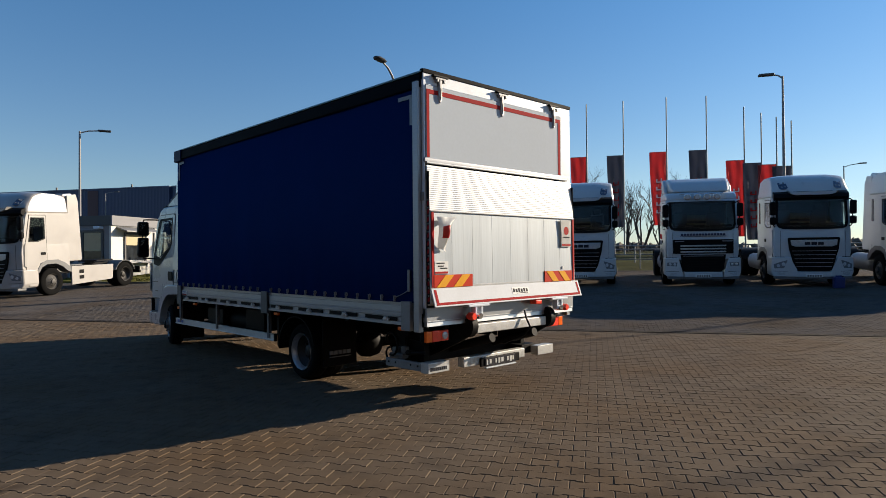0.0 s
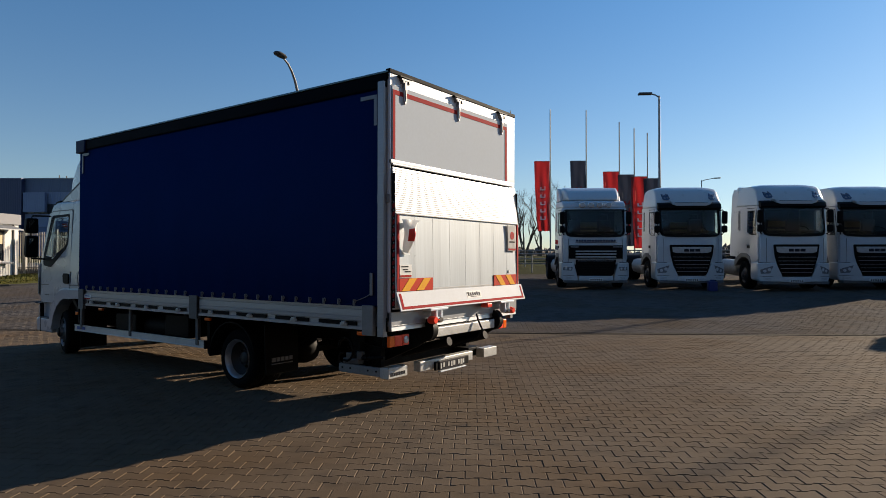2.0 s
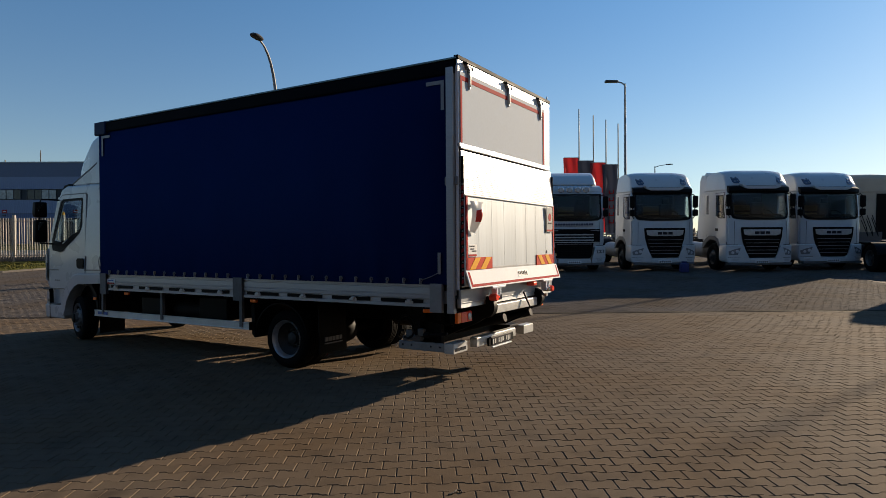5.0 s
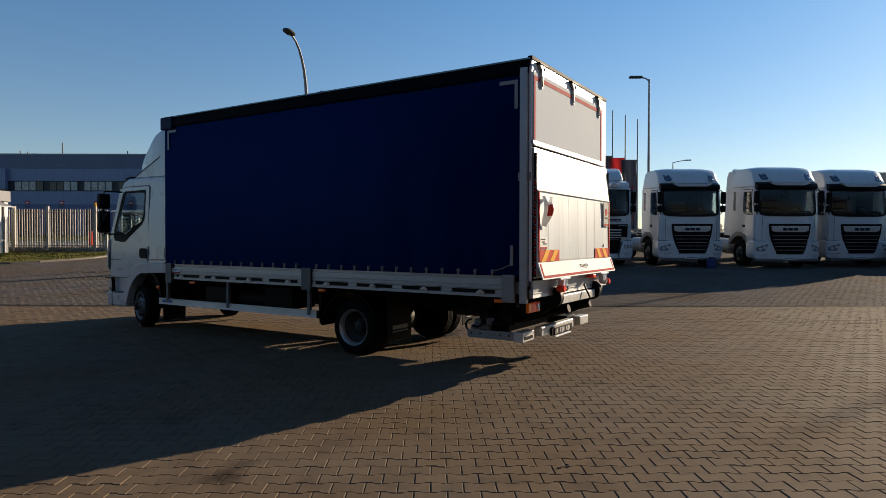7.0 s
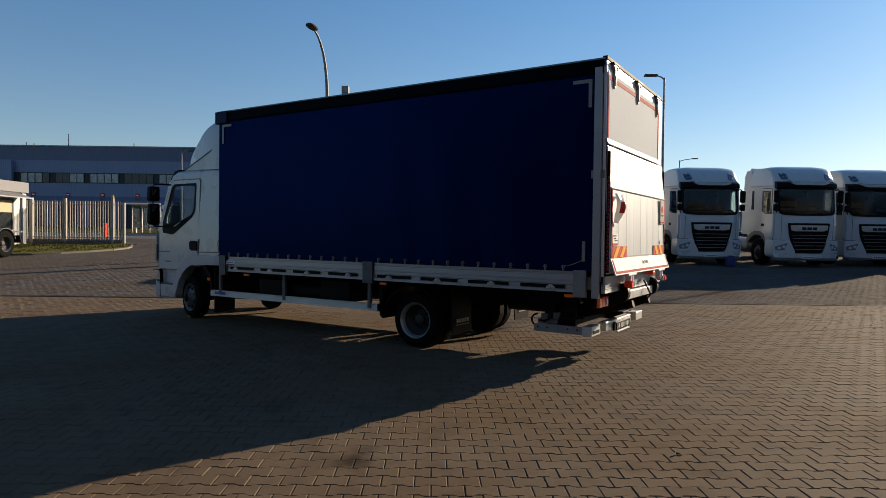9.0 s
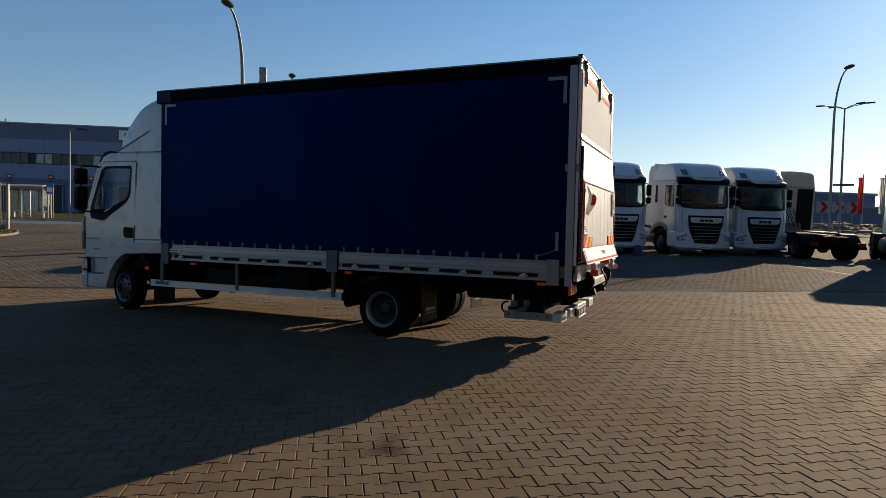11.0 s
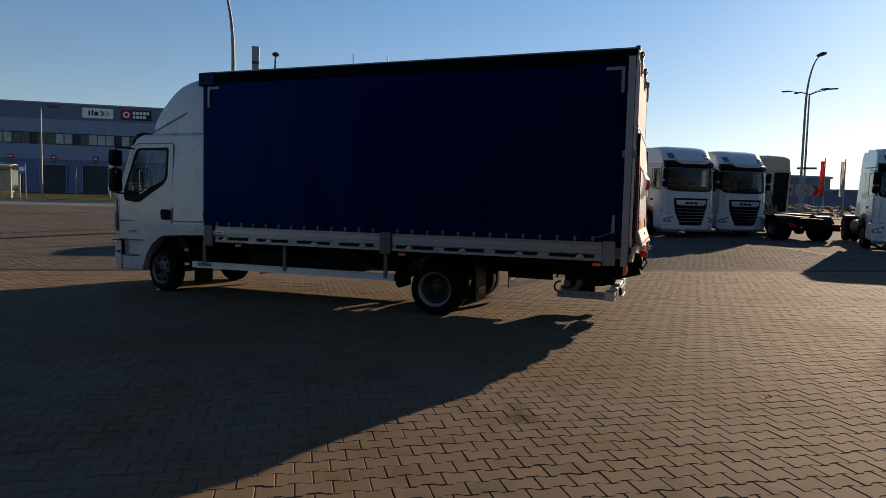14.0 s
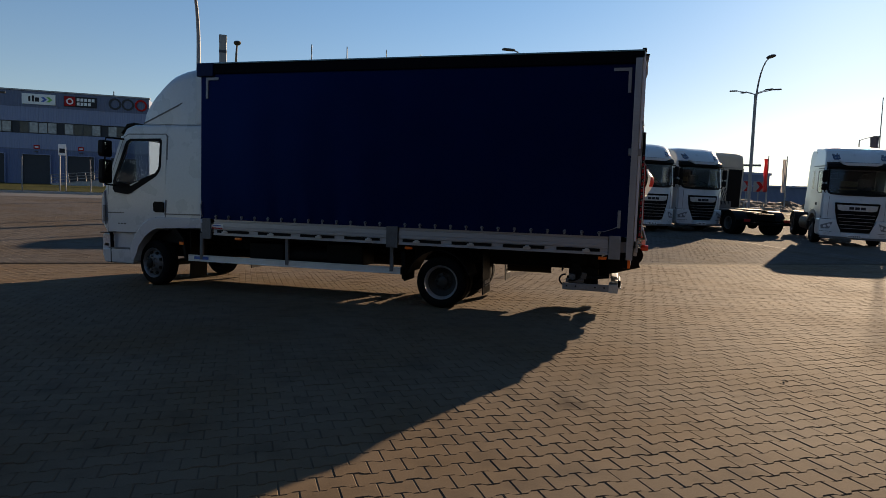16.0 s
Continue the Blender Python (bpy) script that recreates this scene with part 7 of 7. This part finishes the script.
part("cap", boxes((-0.13, 0.13, -0.13, 0.13, 0.80, 0.84), bevel=0.015), LAMP_STEEL, bh)

# bus shelter
bs = thing("bus_shelter", "glass bus shelter with a curved pale roof", "bus shelter", placed(-26.8, 34.0, 1.42) @ Matrix.Diagonal((0.78, 1, 0.96, 1)))
for x in (-1.75, 0.0, 1.75):
    for y in (0.0, 1.3):
        part("post", boxes((x - 0.04, x + 0.04, y - 0.04, y + 0.04, 0, 2.15)), LAMP_STEEL, bs)
for x0, x1 in ((-1.7, -0.05), (0.05, 1.7)):
    gl = part("glass_panel", boxes((x0, x1, 1.295, 1.305, 0.25, 2.0)), PANE_GLASS, bs, "clear glass back panel")
    gl.visible_shadow = False
gl = part("glass_panel", boxes((1.745, 1.755, 0.05, 1.25, 0.25, 2.0)), PANE_GLASS, bs)
gl.visible_shadow = False
arc = [(-0.3 + 1.9 * k / 8, 2.15 + 0.28 * math.sin(math.pi * (0.15 + 0.85 * k / 8))) for k in range(9)]
bm = bmesh.new()
prism(bm, arc + [(p[0], p[1] - 0.05) for p in arc[::-1]], "x", -1.9, 1.9)
part("roof", bm, FENCE_STEEL, bs, "curved pale roof")
part("bench", boxes((-1.4, 1.4, 0.9, 1.25, 0.42, 0.48), (-1.3, -1.2, 1.0, 1.2, 0, 0.42), (1.2, 1.3, 1.0, 1.2, 0, 0.42)), LAMP_STEEL, bs)


# sign posts on the verge
def sign_post(u, s, h, mat_, label):
    t = thing("sign_post", label, "sign", placed(u, s, 1.42), "signs on the verge")
    bm = bmesh.new()
    rod(bm, (0, 0, -0.1), (0, 0, h), 0.04, 8)
    rod(bm, (0.30, 0, -0.1), (0.30, 0, h - 0.2), 0.03, 8)
    part("posts", bm, LAMP_STEEL, t)
    p = part("panel", boxes((-0.06, 0.34, -0.08, -0.04, h - 0.65, h), bevel=0.02), mat_, t)
    part("print_bar", boxes((0.0, 0.28, -0.09, -0.079, h - 0.5, h - 0.25)), INK if mat_ is WHITE else WHITE, p)


sign_post(-17.35, 27.0, 2.7, WHITE, "white bus stop sign on twin grey posts")
sign_post(-22.2, 27.0, 2.1, BLUE_INK, "small blue and white information sign")


for u in (-20.15, -16.4):
    mp_ = thing("marker_post", "thin pale marker post standing in the verge", "post", placed(u, 30.0, 1.42), "marker posts on the verge")
    bm = bmesh.new()
    rod(bm, (0, 0, -0.1), (0, 0, 2.0), 0.035, 8, 0.03)
    part("post", bm, LAMP_STEEL, mp_)
    part("cap", boxes((-0.045, 0.045, -0.045, 0.045, 2.0, 2.04), bevel=0.01), DARK_FASCIA, mp_)


# ---- lamp posts ----
def bent_lamp(x, y, top, arm, label, r=0.11, size=1.0):
    """A tapered mast bent over at the top, with one flat lantern."""
    base = rise(0.8437 * x + 0.5369 * y - 14.45)
    t = thing("street_lamp", label, "street lamp", pose(x, y, base), "yard lamps")
    h = top - base
    a = Vector(arm)
    pts = [Vector((0, 0, -0.1)), Vector((0, 0, h * 0.45)), Vector((0, 0, h * 0.72))]
    for k in range(1, 8):
        f = k / 7
        pts.append(Vector((0, 0, h * 0.72)) + a * f ** 2 + Vector((0, 0, h * 0.28 * (1 - (1 - f) ** 1.6))))
    bm = bmesh.new()
    tube(bm, pts, r, 12, r * 0.41)
    part("mast", bm, LAMP_STEEL, t)
    e = pts[-1]
    d = a.normalized()
    bm = bmesh.new()
    turn(bm, [(0.05, -0.45), (0.14, -0.38), (0.19, -0.15), (0.19, 0.15), (0.13, 0.30), (0.05, 0.34)], (0, 0, 0), "y", 14)
    bmesh.ops.transform(bm, matrix=Matrix.Translation(e + d * 0.28 + Vector((0, 0, 0.04))) @ d.to_track_quat("Y", "Z").to_matrix().to_4x4() @ Matrix.Diagonal((size, size, 0.45 * size, 1)), verts=bm.verts)
    part("lantern", bm, DARK_FASCIA, t, "dark lantern")
    return t


bent_lamp(18.05, 21.98, 9.75, (-1.50, -0.64, 0), "tall grey lamp post with a bent top and one lantern", 0.09)
bent_lamp(28.3, 27.1, 9.7, (-1.3, -0.95, 0), "tall grey lamp post with a bent top and one lantern")
bent_lamp(39.2, -2.2, 10.57, (-1.32, -0.33, 0), "tall grey lamp post with a bent top and one lantern", 0.075, 1.0)


def gallows_lamp(x, y, base, h, arms, label, r=0.09):
    t = thing("street_lamp", label, "street lamp", pose(x, y, base), "street lamps")
    bm = bmesh.new()
    rod(bm, (0, 0, -0.2), (0, 0, h), r, 10, r * 0.55)
    part("mast", bm, LAMP_STEEL, t)
    for a in arms:
        a = Vector(a)
        bm = bmesh.new()
        tube(bm, [(0, 0, h - 0.1), tuple(a * 0.4 + Vector((0, 0, h + 0.05))), tuple(a + Vector((0, 0, h + 0.12)))], 0.04, 7)
        ar = part("arm", bm, LAMP_STEEL, t)
        d = Vector((a.x, a.y, 0)).normalized()
        bm = bmesh.new()
        box(bm, -0.15, 0.15, -0.10, 0.62, -0.05, 0.06, 0.03, Matrix.Translation(a + Vector((0, 0, h + 0.12))) @ d.to_track_quat("Y", "Z").to_matrix().to_4x4())
        part("lantern", bm, DARK_FASCIA, ar)
    return t


gallows_lamp(34.35, 11.75, 0.95, 9.55, [(-0.25, 0.42, 0)], "dark steel lamp post with one short arm")
gallows_lamp(74.4, 19.2, 1.5, 9.0, [(0.35, -1.3, 0.05)], "lamp post with one long arm beyond the yard", 0.1)
gallows_lamp(10.8, 44.0, 0.9, 8.6, [(1.05, -0.3, 0)], "pale lamp post with one long arm", 0.1)
gallows_lamp(27.5, 99.1, 1.9, 9.2, [(0.9, -1.2, 0)], "lamp post in front of the warehouse", 0.12)
gallows_lamp(25.0, 41.7, 1.42, 5.6, [(0.35, -0.30, 0)], "slim lamp post on the grass verge", 0.07)
road_lamp = gallows_lamp(64.9, -6.76, 1.5, 11.5, [(0.25, 1.66, 0.2), (-0.25, -1.66, 0.2), (0.64, 0.64, 0.13), (-0.64, -0.9, 0.13)], "tall lamp post with four outstretched arms", 0.12)
part("cross_board", boxes((-0.2, -0.13, -0.95, 0.70, 4.40, 4.60), bevel=0.01), DARK_FASCIA, road_lamp)

gallows_lamp(76.0, -19.6, 1.5, 8.2, [(0.3, -1.5, 0.25)], "lamp post with one long arm beyond the road", 0.1)

gallows_lamp(32.98, -7.27, 0.4, 9.7, [], "tall slim steel lamp mast", 0.055)

# banded square mast behind the lorry
tm = thing("sign_mast", "square pale mast with a dark band", "mast", placed(-7.9, 11.4, 0.57))
part("mast", boxes((-0.13, 0.13, -0.13, 0.13, -0.1, 7.0), bevel=0.01), FENCE_STEEL, tm)
part("band", boxes((-0.14, 0.14, -0.14, 0.14, 6.35, 6.45)), DARK_FASCIA, tm)
part("cap", boxes((-0.14, 0.14, -0.14, 0.14, 6.75, 7.02)), FENCE_STEEL, tm)

# ---- flagpoles with hanging banners ----
def flagpole(d, top, flag, mat_, fh=6.4, fw=1.4, label="", base=1.5):
    """A pole with a banner hung from a short arm, its cloth gently folded."""
    t = thing("flagpole", label, "flagpole", Matrix.Translation((d[0], d[1], base)), "flagpoles beyond the yard")
    bm = bmesh.new()
    rod(bm, (0, 0, -0.2), (0, 0, top + 0.25 - base), 0.08, 8, 0.05)
    part("pole", bm, FENCE_STEEL, t)
    if not flag:
        return t
    a = Vector((-0.537, 0.844, 0))
    zt = flag - base
    bm = bmesh.new()
    rod(bm, (0, 0, zt), tuple(a * fw + Vector((0, 0, zt))), 0.02, 6)
    part("arm", bm, FENCE_STEEL, t)
    bm = bmesh.new()
    n, m_ = 9, 14
    side_ = Vector((0.844, 0.537, 0))
    rows = [[], []]
    for k, off in enumerate((0.0, 0.012)):
        for j in range(m_ + 1):
            row = []
            for i in range(n + 1):
                fold = 0.10 * math.sin(i * 1.5 + d[0]) * (0.3 + j / m_) + 0.05 * math.sin(j * 0.9 + i)
                narrow = 1.0 - 0.22 * (j / m_) ** 1.5
                row.append(bm.verts.new(a * (0.06 + fw * narrow * i / n) + side_ * (fold + off) + Vector((0, 0, zt - fh * j / m_))))
            rows[k].append(row)
    for k in (0, 1):
        for j in range(m_):
            for i in range(n):
                q = (rows[k][j][i], rows[k][j][i + 1], rows[k][j + 1][i + 1], rows[k][j + 1][i])
                bm.faces.new(q if k == 0 else q[::-1])
    cl = part("banner", bm, mat_, t, smooth=80)
    # letter-like bars down the cloth
    for j in range(5 if fw > 0.6 else 0):
        z = zt - fh * (0.42 + 0.105 * j)
        bm = bmesh.new()
        c = a * (fw * 0.50)
        for ea, eb, za, zb in ((-0.24, 0.24, 0.0, 0.09), (-0.24, -0.15, 0.09, 0.36), (0.12, 0.24, 0.09, 0.30)):
            for k in (-1, 1):
                o = side_ * (0.17 * k)
                p = [c + o + a * x + Vector((0, 0, z + y)) for x, y in ((ea, za), (eb, za), (eb, zb), (ea, zb))]
                lo, hi = [bm.verts.new(v) for v in p], [bm.verts.new(v + side_ * 0.01 * k) for v in p]
                bm.faces.new(lo), bm.faces.new(hi[::-1])
                for i in range(4):
                    bm.faces.new((lo[i], lo[(i + 1) % 4], hi[(i + 1) % 4], hi[i]))
        part("letter_bar", bm, WHITE if mat_ is FLAG_RED else RED, cl)
    return t


RL, DL = "tall pole with a red banner bearing pale bars", "tall pole with a dark grey banner bearing red bars"
for d, top, fl, mt in (((49.0, 33.0), 15.0, 10.5, FLAG_RED), ((50.7, 30.3), 15.1, 10.5, FLAG_DARK), ((52.4, 27.1), 15.1, 10.6, FLAG_RED), ((53.8, 24.2), 14.9, 10.55, FLAG_DARK),
                       ((55.1, 21.6), 13.7, 9.5, FLAG_RED), ((55.64, 20.43), 13.1, 9.2, FLAG_DARK), ((56.1, 19.4), 12.65, 9.0, FLAG_RED), ((56.5, 18.4), 12.25, 8.8, FLAG_DARK)):
    flagpole(d, top, fl, mt, label=RL if mt is FLAG_RED else DL)
flagpole((82.3, -23.7), 15.0, 10.6, FLAG_DARK, 6.4, 1.4, DL)
for d, mt, lb in (((68.4, -9.1), FLAG_RED, "slim pole with a narrow red banner"), ((69.1, -11.0), FLAG_PALE, "slim pole with a narrow pale banner")):
    flagpole(d, 7.0, 6.9, mt, 3.4, 0.45, lb, 1.6)


# ---- bare trees ----
def bare_tree(x, y, h, seed, label):
    t = thing("bare_tree", label, "tree", pose(x, y, 1.4), "bare trees beyond the yard")
    r = random.Random(seed)
    trunk, twigs = bmesh.new(), bmesh.new()

    def grow(bm, p, d, length, rad, depth):
        n = 3
        pts = [p]
        for _ in range(n):
            d = (d + Vector((r.uniform(-1, 1), r.uniform(-1, 1), r.uniform(-0.3, 0.6))) * 0.16).normalized()
            pts.append(pts[-1] + d * length / n)
        tube(bm, pts, rad, 5 if depth < 2 else 3, rad * 0.6)
        if depth >= 6 or rad < 0.006:
            return
        for k in range(r.choice((2, 3, 3))):
            q = pts[-1] if k == 0 else pts[r.choice((1, 2, 2))]
            w = Vector((r.uniform(-1, 1), r.uniform(-1, 1), r.uniform(0.0, 0.9)))
            grow(twigs if depth > 0 else trunk, q, (d * 0.75 + w * 0.65).normalized(), length * r.uniform(0.62, 0.8), rad * r.uniform(0.5, 0.66), depth + 1)

    grow(trunk, Vector((0, 0, -0.2)), Vector((0, 0, 1)), h * 0.30, h * 0.017, 0)
    part("trunk", trunk, BARK, t, smooth=60)
    part("crown", twigs, BARK, t, "leafless crown of thin twigs", smooth=0)
    return t


for i, (x, y, h) in enumerate(((62, 46, 10.5), (65, 44, 11.5), (66, 41.5, 10.5), (68, 40, 11.5), (67, 38, 10.0), (70, 37, 11.0), (71, 34, 9.5), (60, 49, 9.5), (73, 31, 9.0), (72, 42.5, 11.0), (63.5, 45, 12.0), (69, 38.8, 12.0), (74, 33.5, 11.0), (64, 42, 11.5), (76, 36, 12.5))):
    bare_tree(x, y, h, 11 + i, "leafless tree with thin grey branches")


# ---- railing and grass behind the parked tractor units ----
RAIL_STEEL = material("dull_rail_steel", (0.20, 0.20, 0.195), 0.6, 0.3, scale=4, vary=0.15, fine=40)


def railing(name, u0, u1, s, base, label, zs=(0.45, 0.95), step=1.5):
    t = thing(name, label, "railing", placed(0, s, base))
    for z in zs:
        bm = bmesh.new()
        rod(bm, (u0, 0, z), (u1, 0, z), 0.035, 8)
        part("rail", bm, RAIL_STEEL, t)
    u = u0
    while u <= u1 + 0.01:
        bm = bmesh.new()
        rod(bm, (u, 0, -0.2), (u, 0, zs[-1] + 0.03), 0.035, 8)
        part("post", bm, RAIL_STEEL, t)
        u += step
    return t


railing("railing", -6.0, 15.0, 19.0, 0.95, "low pale steel railing along the grass")
railing("railing", -6.0, 15.0, 24.0, 1.2, "low pale steel railing along the grass")
ramp = railing("ramp_railing", 0.0, 4.8, 60.0, 2.0, "white ramp railing in front of the loading docks", (0.15, 0.45, 0.75, 1.05), 0.8)
ramp.matrix_world = placed(-26.3, 60.0, 1.95) @ pose(0, 0, 0, 0, -6, 0)
ramp_wall = part("ramp_wall", boxes((0.0, 4.8, -0.1, 0.1, -0.6, 0.1)), CONCRETE, ramp)
railing("railing", 18.0, 38.0, 30.0, 1.3, "thin dark railing beside the road", (0.5, 1.0), 2.0)

# heap of turned earth, and a road beyond it
bm = bmesh.new()
n, m_ = 150, 34
g = []
for i in range(n + 1):
    for j in range(m_ + 1):
        u, v = 26 + 44 * i / n, 36 + 10 * j / m_
        e = math.sin(math.pi * i / n) ** 0.5 * math.sin(math.pi * j / m_)
        z = 1.25 + e * (1.1 + 0.7 * noise.noise((u * 0.22, v * 0.3, 3)) + 0.30 * noise.noise((u * 0.9, v * 0.9, 7)) + 0.30 * noise.noise((u * 2.3, v * 2.3, 1)))
        g.append(bm.verts.new((u, v, z)))
for i in range(n):
    for j in range(m_):
        a = i * (m_ + 1) + j
        bm.faces.new((g[a], g[a + m_ + 1], g[a + m_ + 2], g[a + 1]))
heap = part("earth_bank", bm, EARTH, None, smooth=0)
heap.matrix_world = YARD
tagged(heap, "long uneven bank of brown turned earth", "earth bank")
road = part("road", boxes((14, 120, 26.5, 34.5, 1.1, 1.32)), ASPHALT, None, smooth=0)
road.matrix_world = YARD
tagged(road, "grey asphalt road beyond the yard", "road", kind="structure")




# chevron boards
def chevron_sign(u, s, z):
    t = thing("chevron_sign", "red and white chevron road sign", "road sign", placed(u, s, z, -20), "chevron signs")
    # white panel lowered to a steel grey: its backlit shade put into colour
    p = part("panel", boxes((-0.55, 0.55, -0.04, 0.0, 1.3, 2.4), bevel=0.02), GALV, t)
    part("red_arrow", shape([(-0.30, 1.34), (0.08, 1.34), (0.48, 1.85), (0.08, 2.36), (-0.30, 2.36), (0.08, 1.85)], "y", -0.06, -0.039), RED, p)
    part("post", boxes((-0.05, 0.05, 0.0, 0.08, -0.2, 2.5)), LAMP_STEEL, t)


for u, s in ((40.7, 39.0), (42.4, 39.0), (43.95, 39.0)):
    chevron_sign(u, s, 2.2)
# grey hall far off on the right
hall = thing("far_hall", "long low grey hall far beyond the road", "building", placed(95, 105, 1.5, -25))
part("wall", boxes((-38, 90, 0, 20, -1.5, 5.4)), PANEL_TOP, hall)
part("roof", boxes((-38.5, 90.5, -0.4, 20.4, 5.4, 5.8)), PANEL_MID, hall)
tall = thing("far_hall", "taller blue-grey hall far beyond the road", "building", placed(107.4, 103, 1.5))
part("wall", boxes((-25, 0, 0, 18, -1.5, 8.2)), PANEL_TOP, tall)
part("roof", boxes((-25.3, 0.3, -0.3, 18.3, 8.2, 8.7)), PANEL_MID, tall)
# blue can by a front wheel
can = thing("jerry_can", "blue plastic jerry can standing on the paving", "can", yard(7.2, 9.45))
part("body", boxes((-0.16, 0.16, -0.12, 0.12, 0, 0.36), bevel=0.035), CAN_BLUE, can)
part("handle", boxes((-0.10, 0.10, -0.02, 0.02, 0.36, 0.42), bevel=0.01), CAN_BLUE, can)
bm = bmesh.new()
rod(bm, (0.11, 0, 0.34), (0.11, 0, 0.40), 0.03, 10)
part("cap", bm, BLACK, can)

# small marks on the paving
bm = bmesh.new()
tube(bm, [(2.17, 4.14, 0.006), (2.205, 4.12, 0.011), (2.245, 4.125, 0.012), (2.262, 4.10, 0.010), (2.24, 4.085, 0.006)], 0.0055, 6)
twig = part("twig", bm, BARK, None)
tagged(twig, "small dark curled twig lying on the paving", "twig")

WOODS = material("leafless_twigs", (0.085, 0.070, 0.058), 0.95, scale=0.4, vary=0.35, fine=3)
# far belt of leafless woods along the horizon
rnd = random.Random(31)
bm = bmesh.new()
for k in range(900):
    u, s_ = rnd.uniform(-40, 150), rnd.uniform(185, 240)
    h, w = rnd.uniform(2.5, 6.0) * (0.75 + 0.4 * noise.noise((u * 0.03, 2, 5))), rnd.uniform(0.8, 2.4)
    o = Vector((u, s_, 1.2))
    top = [bm.verts.new(o + Vector((w * math.cos(a) * rnd.uniform(0.6, 1.2), w * math.sin(a), h * rnd.uniform(0.55, 0.85)))) for a in (0.4, 2.5, 4.6)]
    low, tip = bm.verts.new(o), bm.verts.new(o + Vector((rnd.uniform(-0.6, 0.6), 0, h)))
    for i in range(3):
        bm.faces.new((low, top[i], top[(i + 1) % 3]))
        bm.faces.new((tip, top[(i + 1) % 3], top[i]))
woods = part("far_woods", bm, WOODS, None, smooth=0)
woods.matrix_world = YARD
tagged(woods, "far belt of brown leafless woods on the horizon", "woods", kind="stuff")

# ---- paving blocks: waisted concrete blocks in rows that run a little askew to the drain, each row half a block on from the last ----
BW, BR, GAP = 0.20625, 0.1467, 0.0010
SKEW = radians(0.6)
PHASE_U, PHASE_S = -0.4757, 0.1818                   # in blocks and rows
half = [(BW / 2, 0.0838), (0.060, 0.0838), (0.035, 0.0629), (-0.035, 0.0629), (-0.060, 0.0838), (-BW / 2, 0.0838)]
outline = half + [(-x, -y) for x, y in half]
rim = [(x - math.copysign(GAP, x) * (abs(x) > 0.09), y - math.copysign(GAP, y)) for x, y in outline]
top_in = [(x - math.copysign(0.0060, x) * (abs(x) > 0.09), y - math.copysign(0.0054, y)) for x, y in rim]
K = len(rim)
block_faces = [tuple(range(K, 2 * K))] + [(i, (i + 1) % K, K + (i + 1) % K, K + i) for i in range(K)]
CS, SN = math.cos(SKEW), math.sin(SKEW)


def block_coords(dz=0.0, tx=0.0, ty=0.0):
    """One block about its own centre, turned with the rows."""
    pts = [(x, y, -0.0060) for x, y in rim] + [(x, y, dz + tx * x + ty * y) for x, y in top_in]
    return [(CS * x - SN * y, SN * x + CS * y, z) for x, y, z in pts]


def within(v, lo, hi):
    return max(lo, min(hi, v))


variants = []
rb = random.Random(5)
for k in range(4):
    me = bpy.data.meshes.new("paving_block")
    me.from_pydata(block_coords(rb.uniform(-0.0018, 0.0018), rb.uniform(-0.011, 0.011), rb.uniform(-0.011, 0.011)), [], block_faces)
    me.materials.append(BLOCK)
    variants.append(me)
verts, faces, singles = [], [], 0
rb = random.Random(9)
for j in range(int(S0 / BR) - 4, 4):
    for i in range(int(U0 / BW) - 2, int(U1 / BW) + 3):
        p, q = (i + 0.5 + 0.5 * (j % 2) + PHASE_U) * BW, (j + PHASE_S) * BR
        u, s = CS * p - SN * q, SN * p + CS * q
        if not (U0 - 0.08 < u < U1 + 0.08 and S0 - 0.05 < s < S1 + 0.05):
            continue
        if -4.6 < u < -1.5 and -10.2 < s < -7.5 and singles < 300:
            ob = new("paving_block", variants[rb.randrange(4)])
            ob.parent, ob.location = pavement, (u, s, 0)
            singles += 1
            continue
        o = len(verts)
        # blocks on the border are cut to fit it
        verts += [(within(u + x, U0, U1), within(s + y, S0, S1), z) for x, y, z in block_coords(rb.uniform(-0.0018, 0.0018), rb.uniform(-0.013, 0.013), rb.uniform(-0.013, 0.013))]
        faces += [tuple(o + k for k in f) for f in block_faces]
me = bpy.data.meshes.new("paving_blocks")
me.from_pydata(verts, [], faces)
me.materials.append(BLOCK_MANY)
rest = new("paving_blocks", me)
rest.parent = pavement
tagged(rest, "field of waisted concrete paving blocks", kind="stuff")
verts, faces = [], []
for j in range(int((SS1 - SS0 - 0.03) / BR)):
    s = SS0 + 0.03 + (j + 0.5) * BR
    for i in range(int((SU1 - SU0) / BW) - 1):
        u = SU0 + (i + 0.5 + 0.5 * (j % 2)) * BW
        o = len(verts)
        tx, ty, dz = rb.uniform(-0.014, 0.014), 0.05 + rb.uniform(-0.014, 0.014), rise(s) + rb.uniform(-0.002, 0.002)
        verts += [(x + u, y + s, rise(s + y) - 0.0060) for x, y in rim] + [(x + u, y + s, dz + tx * x + ty * y) for x, y in top_in]
        faces += [tuple(o + q for q in f) for f in block_faces]
me = bpy.data.meshes.new("paving_blocks")
me.from_pydata(verts, [], faces)
me.materials.append(BLOCK_GREY)
rest = new("paving_blocks", me)
rest.parent = upper
tagged(rest, "field of waisted concrete paving blocks on the slope", kind="stuff")
